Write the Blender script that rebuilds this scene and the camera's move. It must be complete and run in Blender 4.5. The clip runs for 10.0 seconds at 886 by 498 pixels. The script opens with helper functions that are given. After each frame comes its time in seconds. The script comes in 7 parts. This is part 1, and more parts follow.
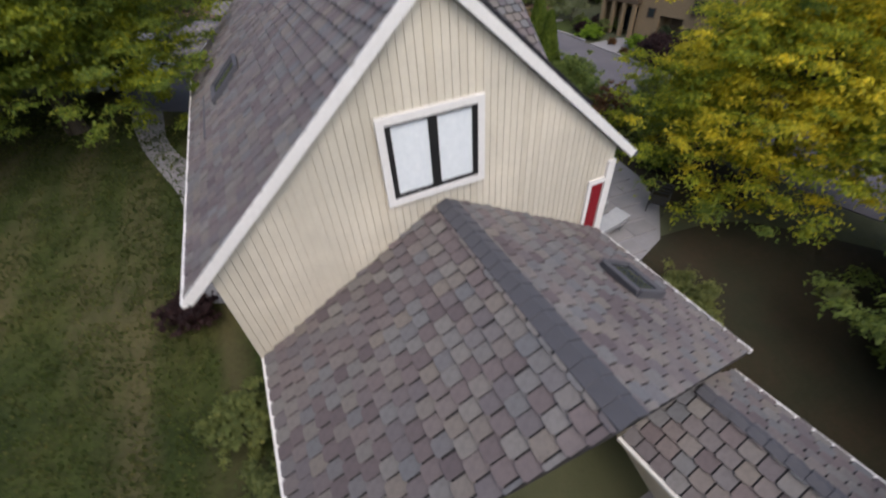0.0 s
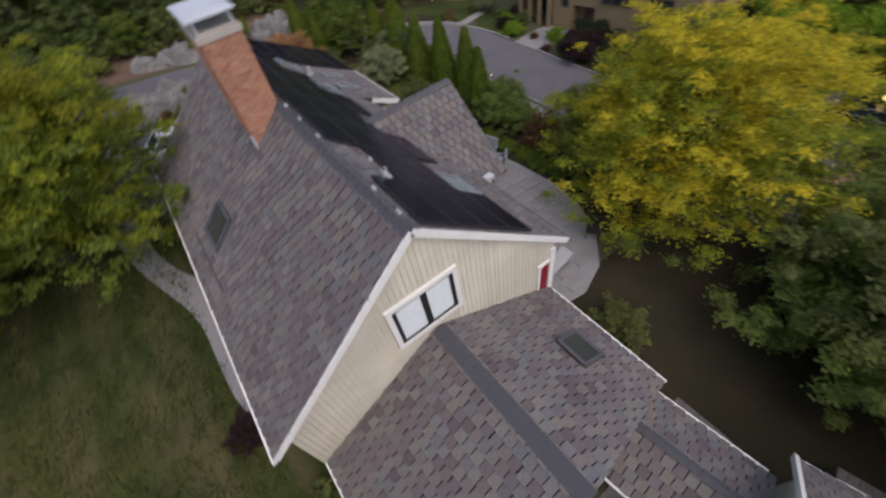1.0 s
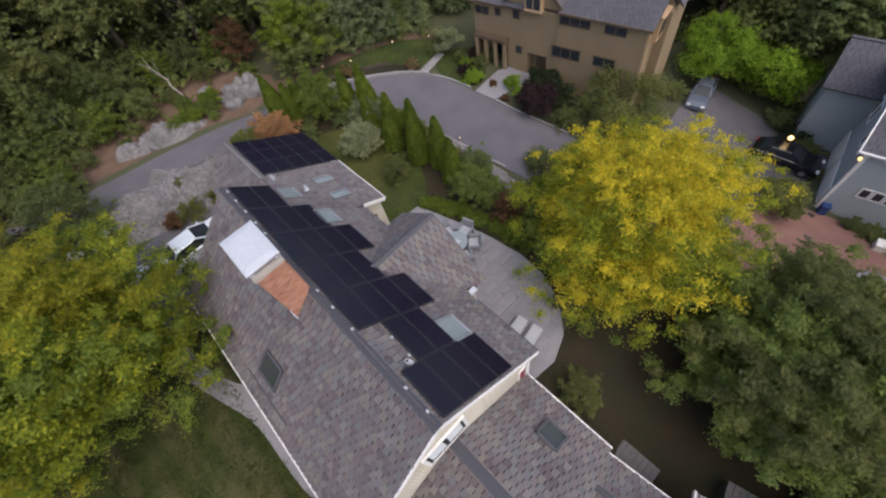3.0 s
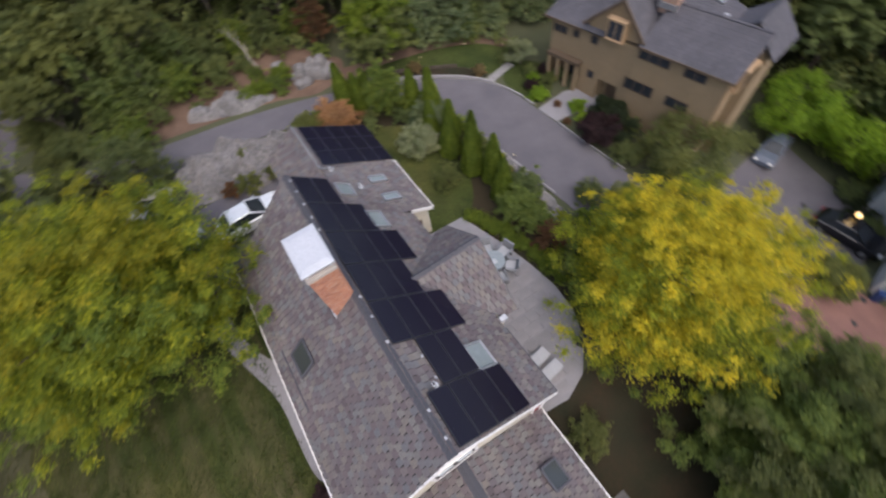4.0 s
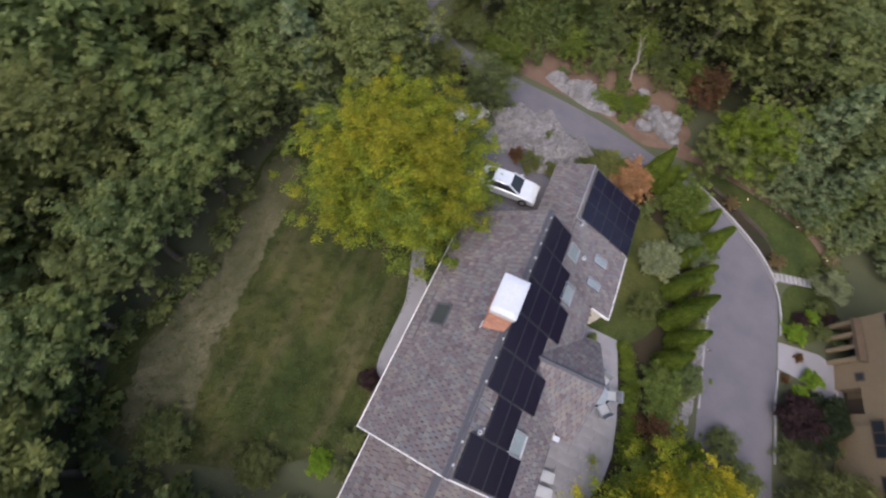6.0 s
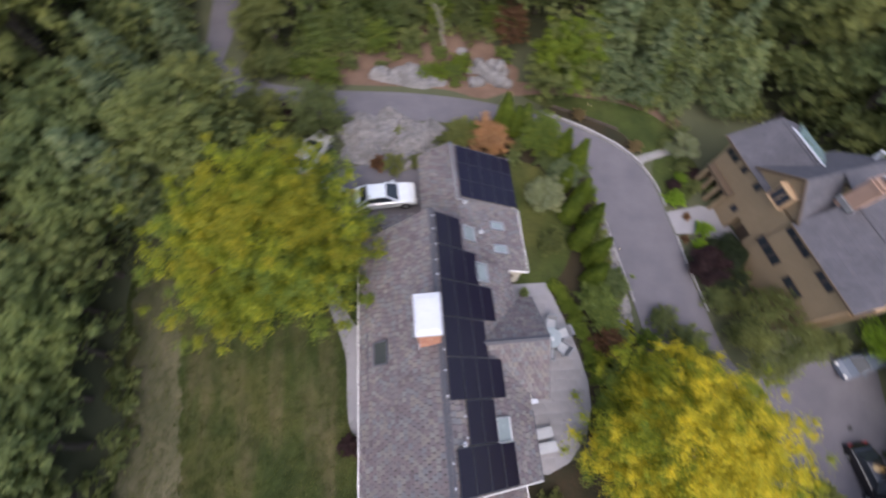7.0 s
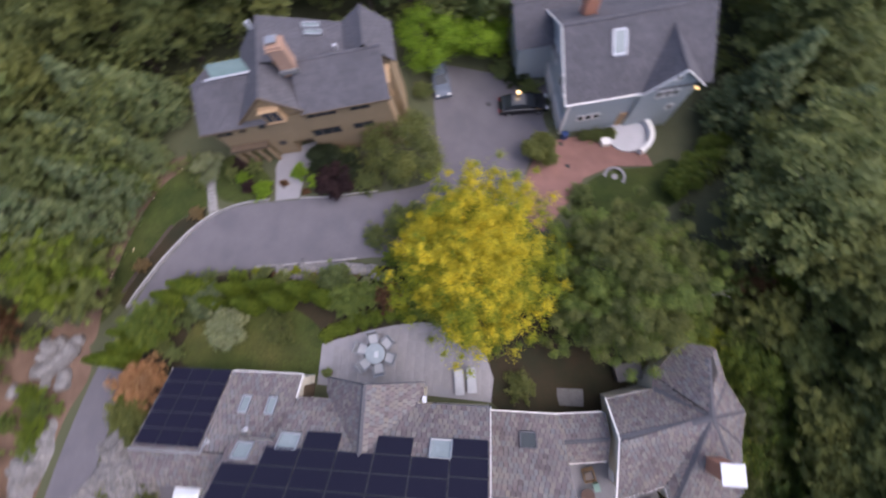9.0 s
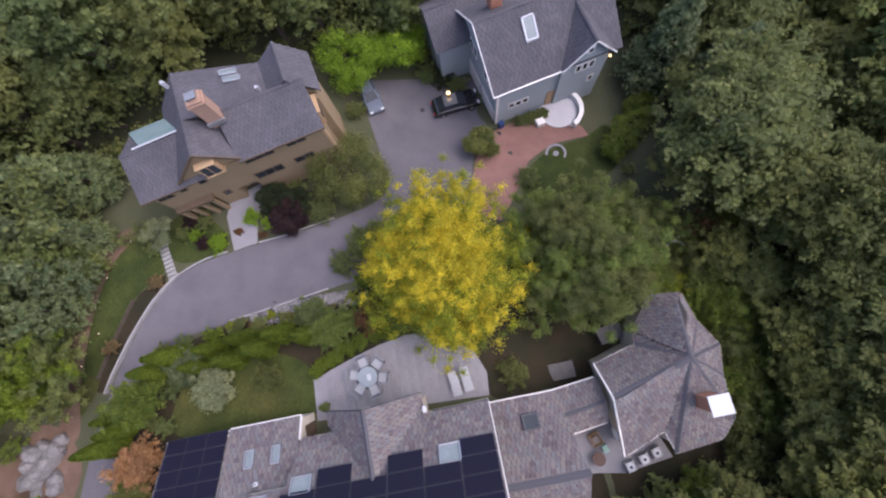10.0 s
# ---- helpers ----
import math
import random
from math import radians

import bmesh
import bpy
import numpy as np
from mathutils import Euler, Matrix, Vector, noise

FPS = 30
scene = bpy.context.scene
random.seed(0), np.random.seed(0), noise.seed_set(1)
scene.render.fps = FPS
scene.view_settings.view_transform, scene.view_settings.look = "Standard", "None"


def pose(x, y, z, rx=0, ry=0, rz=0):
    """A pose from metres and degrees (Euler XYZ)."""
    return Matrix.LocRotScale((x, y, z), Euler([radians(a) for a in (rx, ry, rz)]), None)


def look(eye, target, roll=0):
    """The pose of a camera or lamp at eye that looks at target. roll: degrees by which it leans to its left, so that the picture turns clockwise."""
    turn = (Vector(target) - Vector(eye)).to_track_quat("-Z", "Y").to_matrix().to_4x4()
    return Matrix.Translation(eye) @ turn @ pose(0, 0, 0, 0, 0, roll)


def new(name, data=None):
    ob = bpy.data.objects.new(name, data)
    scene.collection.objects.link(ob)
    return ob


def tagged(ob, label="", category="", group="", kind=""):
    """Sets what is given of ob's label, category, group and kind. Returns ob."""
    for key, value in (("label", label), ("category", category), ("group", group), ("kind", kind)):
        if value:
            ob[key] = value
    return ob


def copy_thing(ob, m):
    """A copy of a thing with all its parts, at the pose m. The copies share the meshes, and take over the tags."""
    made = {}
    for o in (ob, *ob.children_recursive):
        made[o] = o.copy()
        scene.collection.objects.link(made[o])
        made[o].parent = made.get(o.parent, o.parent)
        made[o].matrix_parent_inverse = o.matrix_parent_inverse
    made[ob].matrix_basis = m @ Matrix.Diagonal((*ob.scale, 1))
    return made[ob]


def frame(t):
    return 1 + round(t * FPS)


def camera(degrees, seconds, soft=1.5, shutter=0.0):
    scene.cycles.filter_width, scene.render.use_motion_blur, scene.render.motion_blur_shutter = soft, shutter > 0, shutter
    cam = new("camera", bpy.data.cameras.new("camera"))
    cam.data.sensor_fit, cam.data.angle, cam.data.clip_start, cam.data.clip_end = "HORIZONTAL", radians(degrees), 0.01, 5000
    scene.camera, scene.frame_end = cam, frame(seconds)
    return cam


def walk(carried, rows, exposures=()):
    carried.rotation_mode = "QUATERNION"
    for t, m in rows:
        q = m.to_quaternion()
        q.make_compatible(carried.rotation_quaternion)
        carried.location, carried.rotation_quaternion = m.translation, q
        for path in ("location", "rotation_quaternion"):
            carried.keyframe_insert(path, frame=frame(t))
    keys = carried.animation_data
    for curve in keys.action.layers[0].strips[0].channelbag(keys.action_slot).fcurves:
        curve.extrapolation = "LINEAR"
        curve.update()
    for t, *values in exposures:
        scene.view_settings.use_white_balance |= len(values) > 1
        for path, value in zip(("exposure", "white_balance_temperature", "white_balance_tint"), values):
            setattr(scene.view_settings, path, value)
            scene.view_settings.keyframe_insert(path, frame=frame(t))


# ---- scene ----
cam = camera(96.0, 10.0, soft=2.2, shutter=0.5)
PATH = [
    (0, -2.438, -5.650, 8.458, 48.23, 3.61, -25.19),
    (0.5, -2.272, -5.217, 10.734, 44.09, 4.75, -28.13),
    (1, -1.878, -4.681, 12.973, 39.94, 8.05, -37.12),
    (1.5, -1.393, -4.100, 14.973, 36.36, 10.09, -47.97),
    (2, -0.712, -3.274, 16.705, 34.07, 9.94, -47.81),
    (2.5, -0.005, -2.772, 18.355, 32.82, 9.35, -45.49),
    (3.8, 0.417, -1.755, 20.831, 31.13, 7.20, -39.57),
    (4, 0.457, -1.376, 20.953, 31.46, 6.23, -33.48),
    (4.5, -0.076, -0.680, 22.186, 31.18, 2.53, -16.42),
    (5, -0.435, -0.370, 23.343, 30.23, 0.12, -0.16),
    (5.5, -1.182, -0.236, 24.414, 28.77, -3.02, 19.77),
    (5.7, -1.570, 0.148, 25.474, 26.72, -3.40, 26.87),
    (6.8, -1.938, 3.231, 27.023, 22.85, -2.34, 2.85),
    (7, -0.302, 3.219, 27.060, 23.27, -0.31, -4.85),
    (7.5, 2.570, 3.263, 27.346, 22.28, 3.69, -22.20),
    (8, 5.118, 3.724, 27.664, 18.36, 5.28, -42.01),
    (8.5, 7.552, 2.833, 28.078, 13.85, 5.71, -64.52),
    (9, 8.625, 0.430, 27.794, 12.13, 5.71, -87.85),
    (9.5, 8.870, -1.033, 28.073, 10.63, 5.42, -101.51),
    (10, 8.845, -0.311, 28.333, 11.05, 4.89, -101.62),
]
walk(cam, [(t, pose(x, y, z, rx, ry, rz)) for t, x, y, z, rx, ry, rz in PATH],
     exposures=[(0.0, 0.55, 6620, 10), (1.0, 0.32, 6640, 12), (2.5, 0.62, 6620, 12), (5.0, 0.88, 6580, 14), (7.5, 1.12, 6350, 17), (10.0, 1.12, 6250, 22)])

# ---- light: a grey evening sky, soft sun ----
SUN_EL, SUN_AZ = radians(58), radians(185)
world = bpy.data.worlds.new("world")
scene.world = world
world.use_nodes = True
wn = world.node_tree.nodes
sky = wn.new("ShaderNodeTexSky")
sky.sky_type, sky.sun_disc = "NISHITA", False
sky.sun_elevation, sky.sun_rotation = SUN_EL, SUN_AZ
sky.air_density, sky.dust_density = 1.0, 3.0
world.node_tree.links.new(sky.outputs[0], wn["Background"].inputs[0])
wn["Background"].inputs[1].default_value = 0.15
sun = new("sun", bpy.data.lights.new("sun", "SUN"))
sun.data.energy, sun.data.angle, sun.data.color = 1.0, radians(90), (1.0, 0.95, 0.88)
sun.matrix_world = look((0, 0, 60), (-30 * math.sin(SUN_AZ), -30 * math.cos(SUN_AZ), 60 - 30 * math.tan(SUN_EL)))

# ---- materials ----
def mat(name, rough=0.7, metal=0.0, spec=0.4):
    m = bpy.data.materials.new(name)
    m.use_nodes = True
    b = m.node_tree.nodes["Principled BSDF"]
    b.inputs["Roughness"].default_value = rough
    b.inputs["Metallic"].default_value = metal
    b.inputs["Specular IOR Level"].default_value = spec
    return m, m.node_tree, b


def noise_tex(nt, scale, detail=4.0, coord="Object", rough=0.6):
    c = nt.nodes.new("ShaderNodeTexCoord")
    n = nt.nodes.new("ShaderNodeTexNoise")
    n.inputs["Scale"].default_value, n.inputs["Detail"].default_value, n.inputs["Roughness"].default_value = scale, detail, rough
    nt.links.new(c.outputs[coord], n.inputs["Vector"])
    return n


def ramp(nt, source, stops):
    r = nt.nodes.new("ShaderNodeValToRGB")
    e = r.color_ramp.elements
    while len(e) < len(stops):
        e.new(0.5)
    for el, (p, c) in zip(e, stops):
        el.position, el.color = p, (*c, 1)
    nt.links.new(source, r.inputs[0])
    return r


def mixc(nt, a, b, fac, mode="MIX"):
    m = nt.nodes.new("ShaderNodeMix")
    m.data_type, m.blend_type = "RGBA", mode
    for sock, v in ((m.inputs[6], a), (m.inputs[7], b), (m.inputs[0], fac)):
        if hasattr(v, "links"):
            nt.links.new(v, sock)
        elif isinstance(v, tuple):
            sock.default_value = (*v, 1)
        else:
            sock.default_value = v
    return m.outputs[2]


def bump(nt, b, source, strength=0.3, dist=0.02):
    k = nt.nodes.new("ShaderNodeBump")
    k.inputs["Strength"].default_value, k.inputs["Distance"].default_value = strength, dist
    nt.links.new(source, k.inputs["Height"])
    nt.links.new(k.outputs[0], b.inputs["Normal"])


def two_scale(name, c1, c2, c3, big=0.3, fine=8.0, rough=0.85, relief=0.3, coord="Object", dist=0.02, metal=0.0):
    m, nt, b = mat(name, rough, metal)
    n1, n2 = noise_tex(nt, big, 5, coord), noise_tex(nt, fine, 6, coord)
    r1 = ramp(nt, n1.outputs[0], [(0.35, c1), (0.65, c2)])
    r2 = ramp(nt, n2.outputs[0], [(0.3, (0, 0, 0)), (0.75, (1, 1, 1))])
    col = mixc(nt, r1.outputs[0], c3, r2.outputs[0])
    nt.links.new(col, b.inputs["Base Color"])
    bump(nt, b, n2.outputs[0], relief, dist)
    return m


def rand_value(nt):
    """One number per piece, whether the piece is an object or an island of a mesh."""
    o, g, a = nt.nodes.new("ShaderNodeObjectInfo"), nt.nodes.new("ShaderNodeNewGeometry"), nt.nodes.new("ShaderNodeMath")
    nt.links.new(o.outputs["Random"], a.inputs[0])
    nt.links.new(g.outputs["Random Per Island"], a.inputs[1])
    f = nt.nodes.new("ShaderNodeMath")
    f.operation = "FRACT"
    nt.links.new(a.outputs[0], f.inputs[0])
    return f.outputs[0]


def pieces_mat(name, stops, fine=14.0, rough=0.85, relief=0.3, grime=(0.05, 0.05, 0.05), amount=0.35):
    m, nt, b = mat(name, rough)
    r = ramp(nt, rand_value(nt), stops)
    n1, n2 = noise_tex(nt, 0.5, 4, "Object"), noise_tex(nt, fine, 6, "Object")
    g1 = ramp(nt, n2.outputs[0], [(0.45, (0, 0, 0)), (0.8, (amount, amount, amount))])
    col = mixc(nt, r.outputs[0], grime, g1.outputs[0])
    g2 = ramp(nt, n1.outputs[0], [(0.4, (0.86, 0.86, 0.86)), (0.65, (1.06, 1.05, 1.04))])
    col = mixc(nt, col, g2.outputs[0], 1.0, "MULTIPLY")
    nt.links.new(col, b.inputs["Base Color"])
    bump(nt, b, n2.outputs[0], relief, 0.01)
    return m


def leaf_mat(name, stops, rough=0.6):
    m, nt, b = mat(name, rough, 0, 0.25)
    g = nt.nodes.new("ShaderNodeNewGeometry")
    r = ramp(nt, g.outputs["Random Per Island"], stops)
    n = noise_tex(nt, 0.45, 3, "Object")
    s = ramp(nt, n.outputs[0], [(0.35, (0.78, 0.82, 0.8)), (0.65, (1.18, 1.14, 1.0))])
    col = mixc(nt, r.outputs[0], s.outputs[0], 1.0, "MULTIPLY")
    o = nt.nodes.new("ShaderNodeObjectInfo")
    k = ramp(nt, o.outputs["Random"], [(0.0, (0.88, 0.9, 0.9)), (0.5, (1.03, 1.03, 1.03)), (1.0, (1.2, 1.18, 1.08))])
    col = mixc(nt, col, k.outputs[0], 1.0, "MULTIPLY")
    nt.links.new(col, b.inputs["Base Color"])
    t = nt.nodes.new("ShaderNodeBsdfTranslucent")
    nt.links.new(col, t.inputs[0])
    mx = nt.nodes.new("ShaderNodeMixShader")
    mx.inputs[0].default_value = 0.58
    out = nt.nodes["Material Output"]
    nt.links.new(b.outputs[0], mx.inputs[1])
    nt.links.new(t.outputs[0], mx.inputs[2])
    nt.links.new(mx.outputs[0], out.inputs[0])
    return m


SLATE = [(0.0, (0.104, 0.085, 0.092)), (0.16, (0.148, 0.121, 0.124)), (0.32, (0.126, 0.113, 0.123)), (0.46, (0.180, 0.156, 0.141)), (0.6, (0.135, 0.137, 0.149)), (0.74, (0.159, 0.132, 0.132)), (0.88, (0.186, 0.171, 0.162)), (1.0, (0.151, 0.149, 0.159))]
M_SHINGLE = pieces_mat("slate_shingle", SLATE, relief=0.25)
M_UNDER = two_scale("roof_underlay", (0.022, 0.02, 0.022), (0.032, 0.028, 0.03), (0.02, 0.02, 0.02))
M_RIDGE = two_scale("ridge_cap_shingle", (0.062, 0.063, 0.075), (0.088, 0.086, 0.10), (0.07, 0.07, 0.08), 0.6, 12)
M_CREAM = pieces_mat("cream_siding", [(0.0, (0.60, 0.55, 0.45)), (0.5, (0.66, 0.61, 0.51)), (1.0, (0.63, 0.58, 0.48))], 20, 0.75, 0.15, (0.45, 0.40, 0.32), 0.25)
M_TRIM = two_scale("white_trim", (0.74, 0.72, 0.70), (0.80, 0.78, 0.76), (0.70, 0.68, 0.66), 1.0, 15, 0.55, 0.05)
M_BLACKFRAME = two_scale("black_frame", (0.012, 0.012, 0.013), (0.02, 0.02, 0.02), (0.015, 0.015, 0.015), 1, 20, 0.4, 0.05)
M_METAL_WHITE = two_scale("white_metal", (0.46, 0.475, 0.51), (0.53, 0.54, 0.575), (0.41, 0.425, 0.46), 1.5, 12, 0.35, 0.05)
M_BRICK = pieces_mat("red_brick", [(0.0, (0.30, 0.11, 0.07)), (0.3, (0.42, 0.17, 0.10)), (0.6, (0.48, 0.22, 0.13)), (0.85, (0.36, 0.15, 0.10)), (1.0, (0.52, 0.30, 0.20))], 25, 0.9, 0.4, (0.55, 0.45, 0.38), 0.5)
M_BROWNBRICK = pieces_mat("brown_brick", [(0.0, (0.27, 0.16, 0.115)), (0.5, (0.32, 0.195, 0.14)), (1.0, (0.36, 0.23, 0.17))], 25, 0.9, 0.4, (0.42, 0.36, 0.31), 0.5)
M_MORTAR = two_scale("mortar", (0.40, 0.36, 0.32), (0.48, 0.44, 0.40), (0.35, 0.31, 0.28), 2, 25, 0.95, 0.3)
M_ASPHALT = two_scale("asphalt", (0.100, 0.095, 0.108), (0.150, 0.138, 0.152), (0.090, 0.086, 0.098), 0.45, 30, 0.9, 0.3)


def lawn_mat(name, streak, gain=1.0):
    m, nt, b = mat(name, 0.95, 0, 0.2)
    n1, n2, n3 = noise_tex(nt, 0.16, 5), noise_tex(nt, 9.0, 6), noise_tex(nt, 0.7, 5)
    r1 = ramp(nt, n1.outputs[0], [(0.36, (0.024, 0.038, 0.010)), (0.5, (0.037, 0.050, 0.014)), (0.64, (0.058, 0.062, 0.020)), (0.78, (0.105, 0.086, 0.040))])
    r3 = ramp(nt, n3.outputs[0], [(0.35, (0.75, 0.78, 0.75)), (0.7, (1.3, 1.2, 1.1))])
    r2 = ramp(nt, n2.outputs[0], [(0.3, (0.6, 0.6, 0.6)), (0.75, (1.35, 1.35, 1.3))])
    col = mixc(nt, mixc(nt, r1.outputs[0], r3.outputs[0], 1.0, "MULTIPLY"), r2.outputs[0], 1.0, "MULTIPLY")
    nt.links.new(col, b.inputs["Base Color"])
    mp, tc, n4 = nt.nodes.new("ShaderNodeMapping"), nt.nodes.new("ShaderNodeTexCoord"), nt.nodes.new("ShaderNodeTexNoise")
    mp.inputs["Scale"].default_value = (1.1, 0.10, 1.0)
    n4.inputs["Scale"].default_value, n4.inputs["Detail"].default_value = 1.0, 4
    nt.links.new(tc.outputs["Object"], mp.inputs["Vector"])
    nt.links.new(mp.outputs[0], n4.inputs["Vector"])
    r4 = ramp(nt, n4.outputs[0], [(0.46, (0, 0, 0)), (0.68, (streak, streak, streak))])
    col = mixc(nt, col, (0.115, 0.092, 0.05), r4.outputs[0])
    nt.links.new(col, b.inputs["Base Color"])
    if gain != 1.0:
        nt.links.new(mixc(nt, col, (gain, gain, gain * 0.95), 1.0, "MULTIPLY"), b.inputs["Base Color"])
    bump(nt, b, n2.outputs[0], 0.7, 0.05)
    return m


M_LAWN, M_LAWN_SMALL = lawn_mat("lawn", 0.5), lawn_mat("garden_lawn", 0.04, 1.2)
M_DRYGRASS = two_scale("dry_grass", (0.07, 0.068, 0.034), (0.15, 0.13, 0.078), (0.055, 0.058, 0.026), 0.5, 7, 0.95, 0.6, dist=0.04)
# Soil brown and green, darkened beyond its own tone to paint in tree shade.
M_SHADED_EARTH = two_scale("shaded_earth", (0.013, 0.014, 0.005), (0.036, 0.021, 0.010), (0.018, 0.018, 0.007), 0.45, 6, 0.95, 0.7, dist=0.05)
M_FOREST = two_scale("forest_floor", (0.055, 0.060, 0.030), (0.080, 0.080, 0.042), (0.060, 0.068, 0.034), 0.4, 5, 0.95, 0.6, dist=0.06)
M_STONE = two_scale("patio_stone", (0.22, 0.215, 0.23), (0.27, 0.26, 0.275), (0.20, 0.195, 0.21), 0.6, 14, 0.85, 0.2)
M_BRICKPATH = pieces_mat("brick_paver", [(0.0, (0.20, 0.105, 0.088)), (0.5, (0.25, 0.135, 0.112)), (1.0, (0.225, 0.128, 0.11))], 20, 0.9, 0.3)
M_MULCH = two_scale("mulch", (0.125, 0.076, 0.052), (0.20, 0.128, 0.092), (0.095, 0.062, 0.043), 0.8, 16, 0.95, 0.8, dist=0.04)
M_ROCK = two_scale("granite", (0.175, 0.165, 0.166), (0.29, 0.272, 0.272), (0.105, 0.102, 0.095), 0.7, 5, 0.9, 0.7, dist=0.1)
M_TAN = two_scale("tan_shingle_wall", (0.245, 0.178, 0.105), (0.295, 0.217, 0.130), (0.205, 0.149, 0.088), 0.6, 18, 0.9, 0.3)
M_GREYWALL = two_scale("pale_grey_siding", (0.33, 0.37, 0.39), (0.38, 0.42, 0.44), (0.31, 0.35, 0.37), 0.5, 15, 0.75, 0.1)
M_DARKROOF = pieces_mat("dark_grey_shingle", [(0.0, (0.078, 0.076, 0.088)), (0.5, (0.086, 0.083, 0.096)), (1.0, (0.096, 0.092, 0.104))], 10, amount=0.2)
M_BARK = two_scale("bark", (0.07, 0.055, 0.04), (0.11, 0.09, 0.07), (0.05, 0.04, 0.03), 3, 20, 0.95, 0.7)

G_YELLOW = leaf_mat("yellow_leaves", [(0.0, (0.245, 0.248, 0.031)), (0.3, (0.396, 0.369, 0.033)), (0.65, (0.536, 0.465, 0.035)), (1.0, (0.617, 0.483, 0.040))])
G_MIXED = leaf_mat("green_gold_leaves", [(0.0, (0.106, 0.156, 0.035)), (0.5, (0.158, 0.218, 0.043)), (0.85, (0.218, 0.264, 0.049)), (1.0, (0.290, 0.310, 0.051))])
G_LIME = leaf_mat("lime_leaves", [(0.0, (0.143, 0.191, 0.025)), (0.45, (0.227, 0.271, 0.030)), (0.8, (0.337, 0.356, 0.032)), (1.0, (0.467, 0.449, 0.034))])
G_GRASS = leaf_mat("grass_blades", [(0.0, (0.038, 0.060, 0.016)), (0.6, (0.068, 0.093, 0.023)), (1.0, (0.135, 0.135, 0.052))])
G_DARK = leaf_mat("dark_green_leaves", [(0.0, (0.129, 0.166, 0.069)), (0.5, (0.168, 0.213, 0.084)), (1.0, (0.214, 0.254, 0.096))])
G_WOOD = leaf_mat("wood_green_leaves", [(0.0, (0.125, 0.154, 0.062)), (0.5, (0.170, 0.204, 0.077)), (0.85, (0.206, 0.234, 0.087)), (1.0, (0.237, 0.249, 0.090))])
G_OLIVE = leaf_mat("olive_leaves", [(0.0, (0.124, 0.142, 0.052)), (0.5, (0.168, 0.189, 0.066)), (1.0, (0.212, 0.227, 0.075))])
G_BRIGHT = leaf_mat("bright_green_leaves", [(0.0, (0.135, 0.227, 0.024)), (0.5, (0.223, 0.358, 0.034)), (1.0, (0.317, 0.448, 0.046))])
G_BLUE = leaf_mat("bluish_needles", [(0.0, (0.114, 0.168, 0.088)), (0.5, (0.200, 0.244, 0.132)), (1.0, (0.286, 0.324, 0.175))])
G_PALE = leaf_mat("pale_grey_green_leaves", [(0.0, (0.189, 0.221, 0.108)), (0.5, (0.297, 0.325, 0.176)), (1.0, (0.446, 0.468, 0.324))])
G_ORANGE = leaf_mat("orange_leaves", [(0.0, (0.276, 0.150, 0.081)), (0.5, (0.414, 0.231, 0.128)), (1.0, (0.506, 0.325, 0.189))])
G_LEAF = leaf_mat("mid_green_leaves", [(0.0, (0.121, 0.168, 0.048)), (0.5, (0.170, 0.225, 0.060)), (1.0, (0.229, 0.282, 0.068))])
G_GOLD = leaf_mat("gold_green_leaves", [(0.0, (0.196, 0.213, 0.026)), (0.4, (0.287, 0.287, 0.028)), (0.8, (0.391, 0.356, 0.030)), (1.0, (0.483, 0.402, 0.032))])
G_TAN = leaf_mat("tan_grass", [(0.0, (0.16, 0.115, 0.06)), (0.5, (0.24, 0.175, 0.09)), (1.0, (0.30, 0.22, 0.12))])
G_RED = leaf_mat("russet_leaves", [(0.0, (0.115, 0.062, 0.036)), (0.5, (0.175, 0.090, 0.050)), (1.0, (0.22, 0.125, 0.065))])
G_PURPLE = leaf_mat("purple_leaves", [(0.0, (0.035, 0.02, 0.025)), (0.5, (0.055, 0.03, 0.035)), (1.0, (0.08, 0.04, 0.045))])
G_DEEP = leaf_mat("deep_green_leaves", [(0.0, (0.028, 0.042, 0.022)), (0.5, (0.042, 0.060, 0.028)), (1.0, (0.058, 0.078, 0.034))])
G_FIR = leaf_mat("fir_needles", [(0.0, (0.101, 0.137, 0.050)), (0.5, (0.153, 0.195, 0.068)), (1.0, (0.208, 0.247, 0.084))])
G_CYPRESS = leaf_mat("arborvitae_leaves", [(0.0, (0.087, 0.133, 0.021)), (0.5, (0.152, 0.210, 0.028)), (1.0, (0.217, 0.273, 0.037))])


# ---- mesh helpers ----
def link_mesh(name, bm, material, parent=None, label=""):
    me = bpy.data.meshes.new(name)
    bm.to_mesh(me)
    bm.free()
    me.materials.append(material)
    ob = new(name, me)
    if parent:
        ob.parent = parent
    return tagged(ob, label)


def part(name, bm, material, parent, label=""):
    return link_mesh(name, bm, material, parent, label)


def thing(name, label, category, group="", kind=""):
    return tagged(new(name), label, category, group, kind)


def box(bm, x0, y0, z0, x1, y1, z1, m=None):
    v = [bm.verts.new((x, y, z)) for z in (z0, z1) for x, y in ((x0, y0), (x1, y0), (x1, y1), (x0, y1))]
    if m is not None:
        for q in v:
            q.co = m @ q.co
    for f in ((3, 2, 1, 0), (4, 5, 6, 7), (0, 1, 5, 4), (1, 2, 6, 5), (2, 3, 7, 6), (3, 0, 4, 7)):
        bm.faces.new([v[i] for i in f])
    return v


def boxes(*dims, m=None):
    bm = bmesh.new()
    for d in dims:
        box(bm, *d, m=m)
    return bm


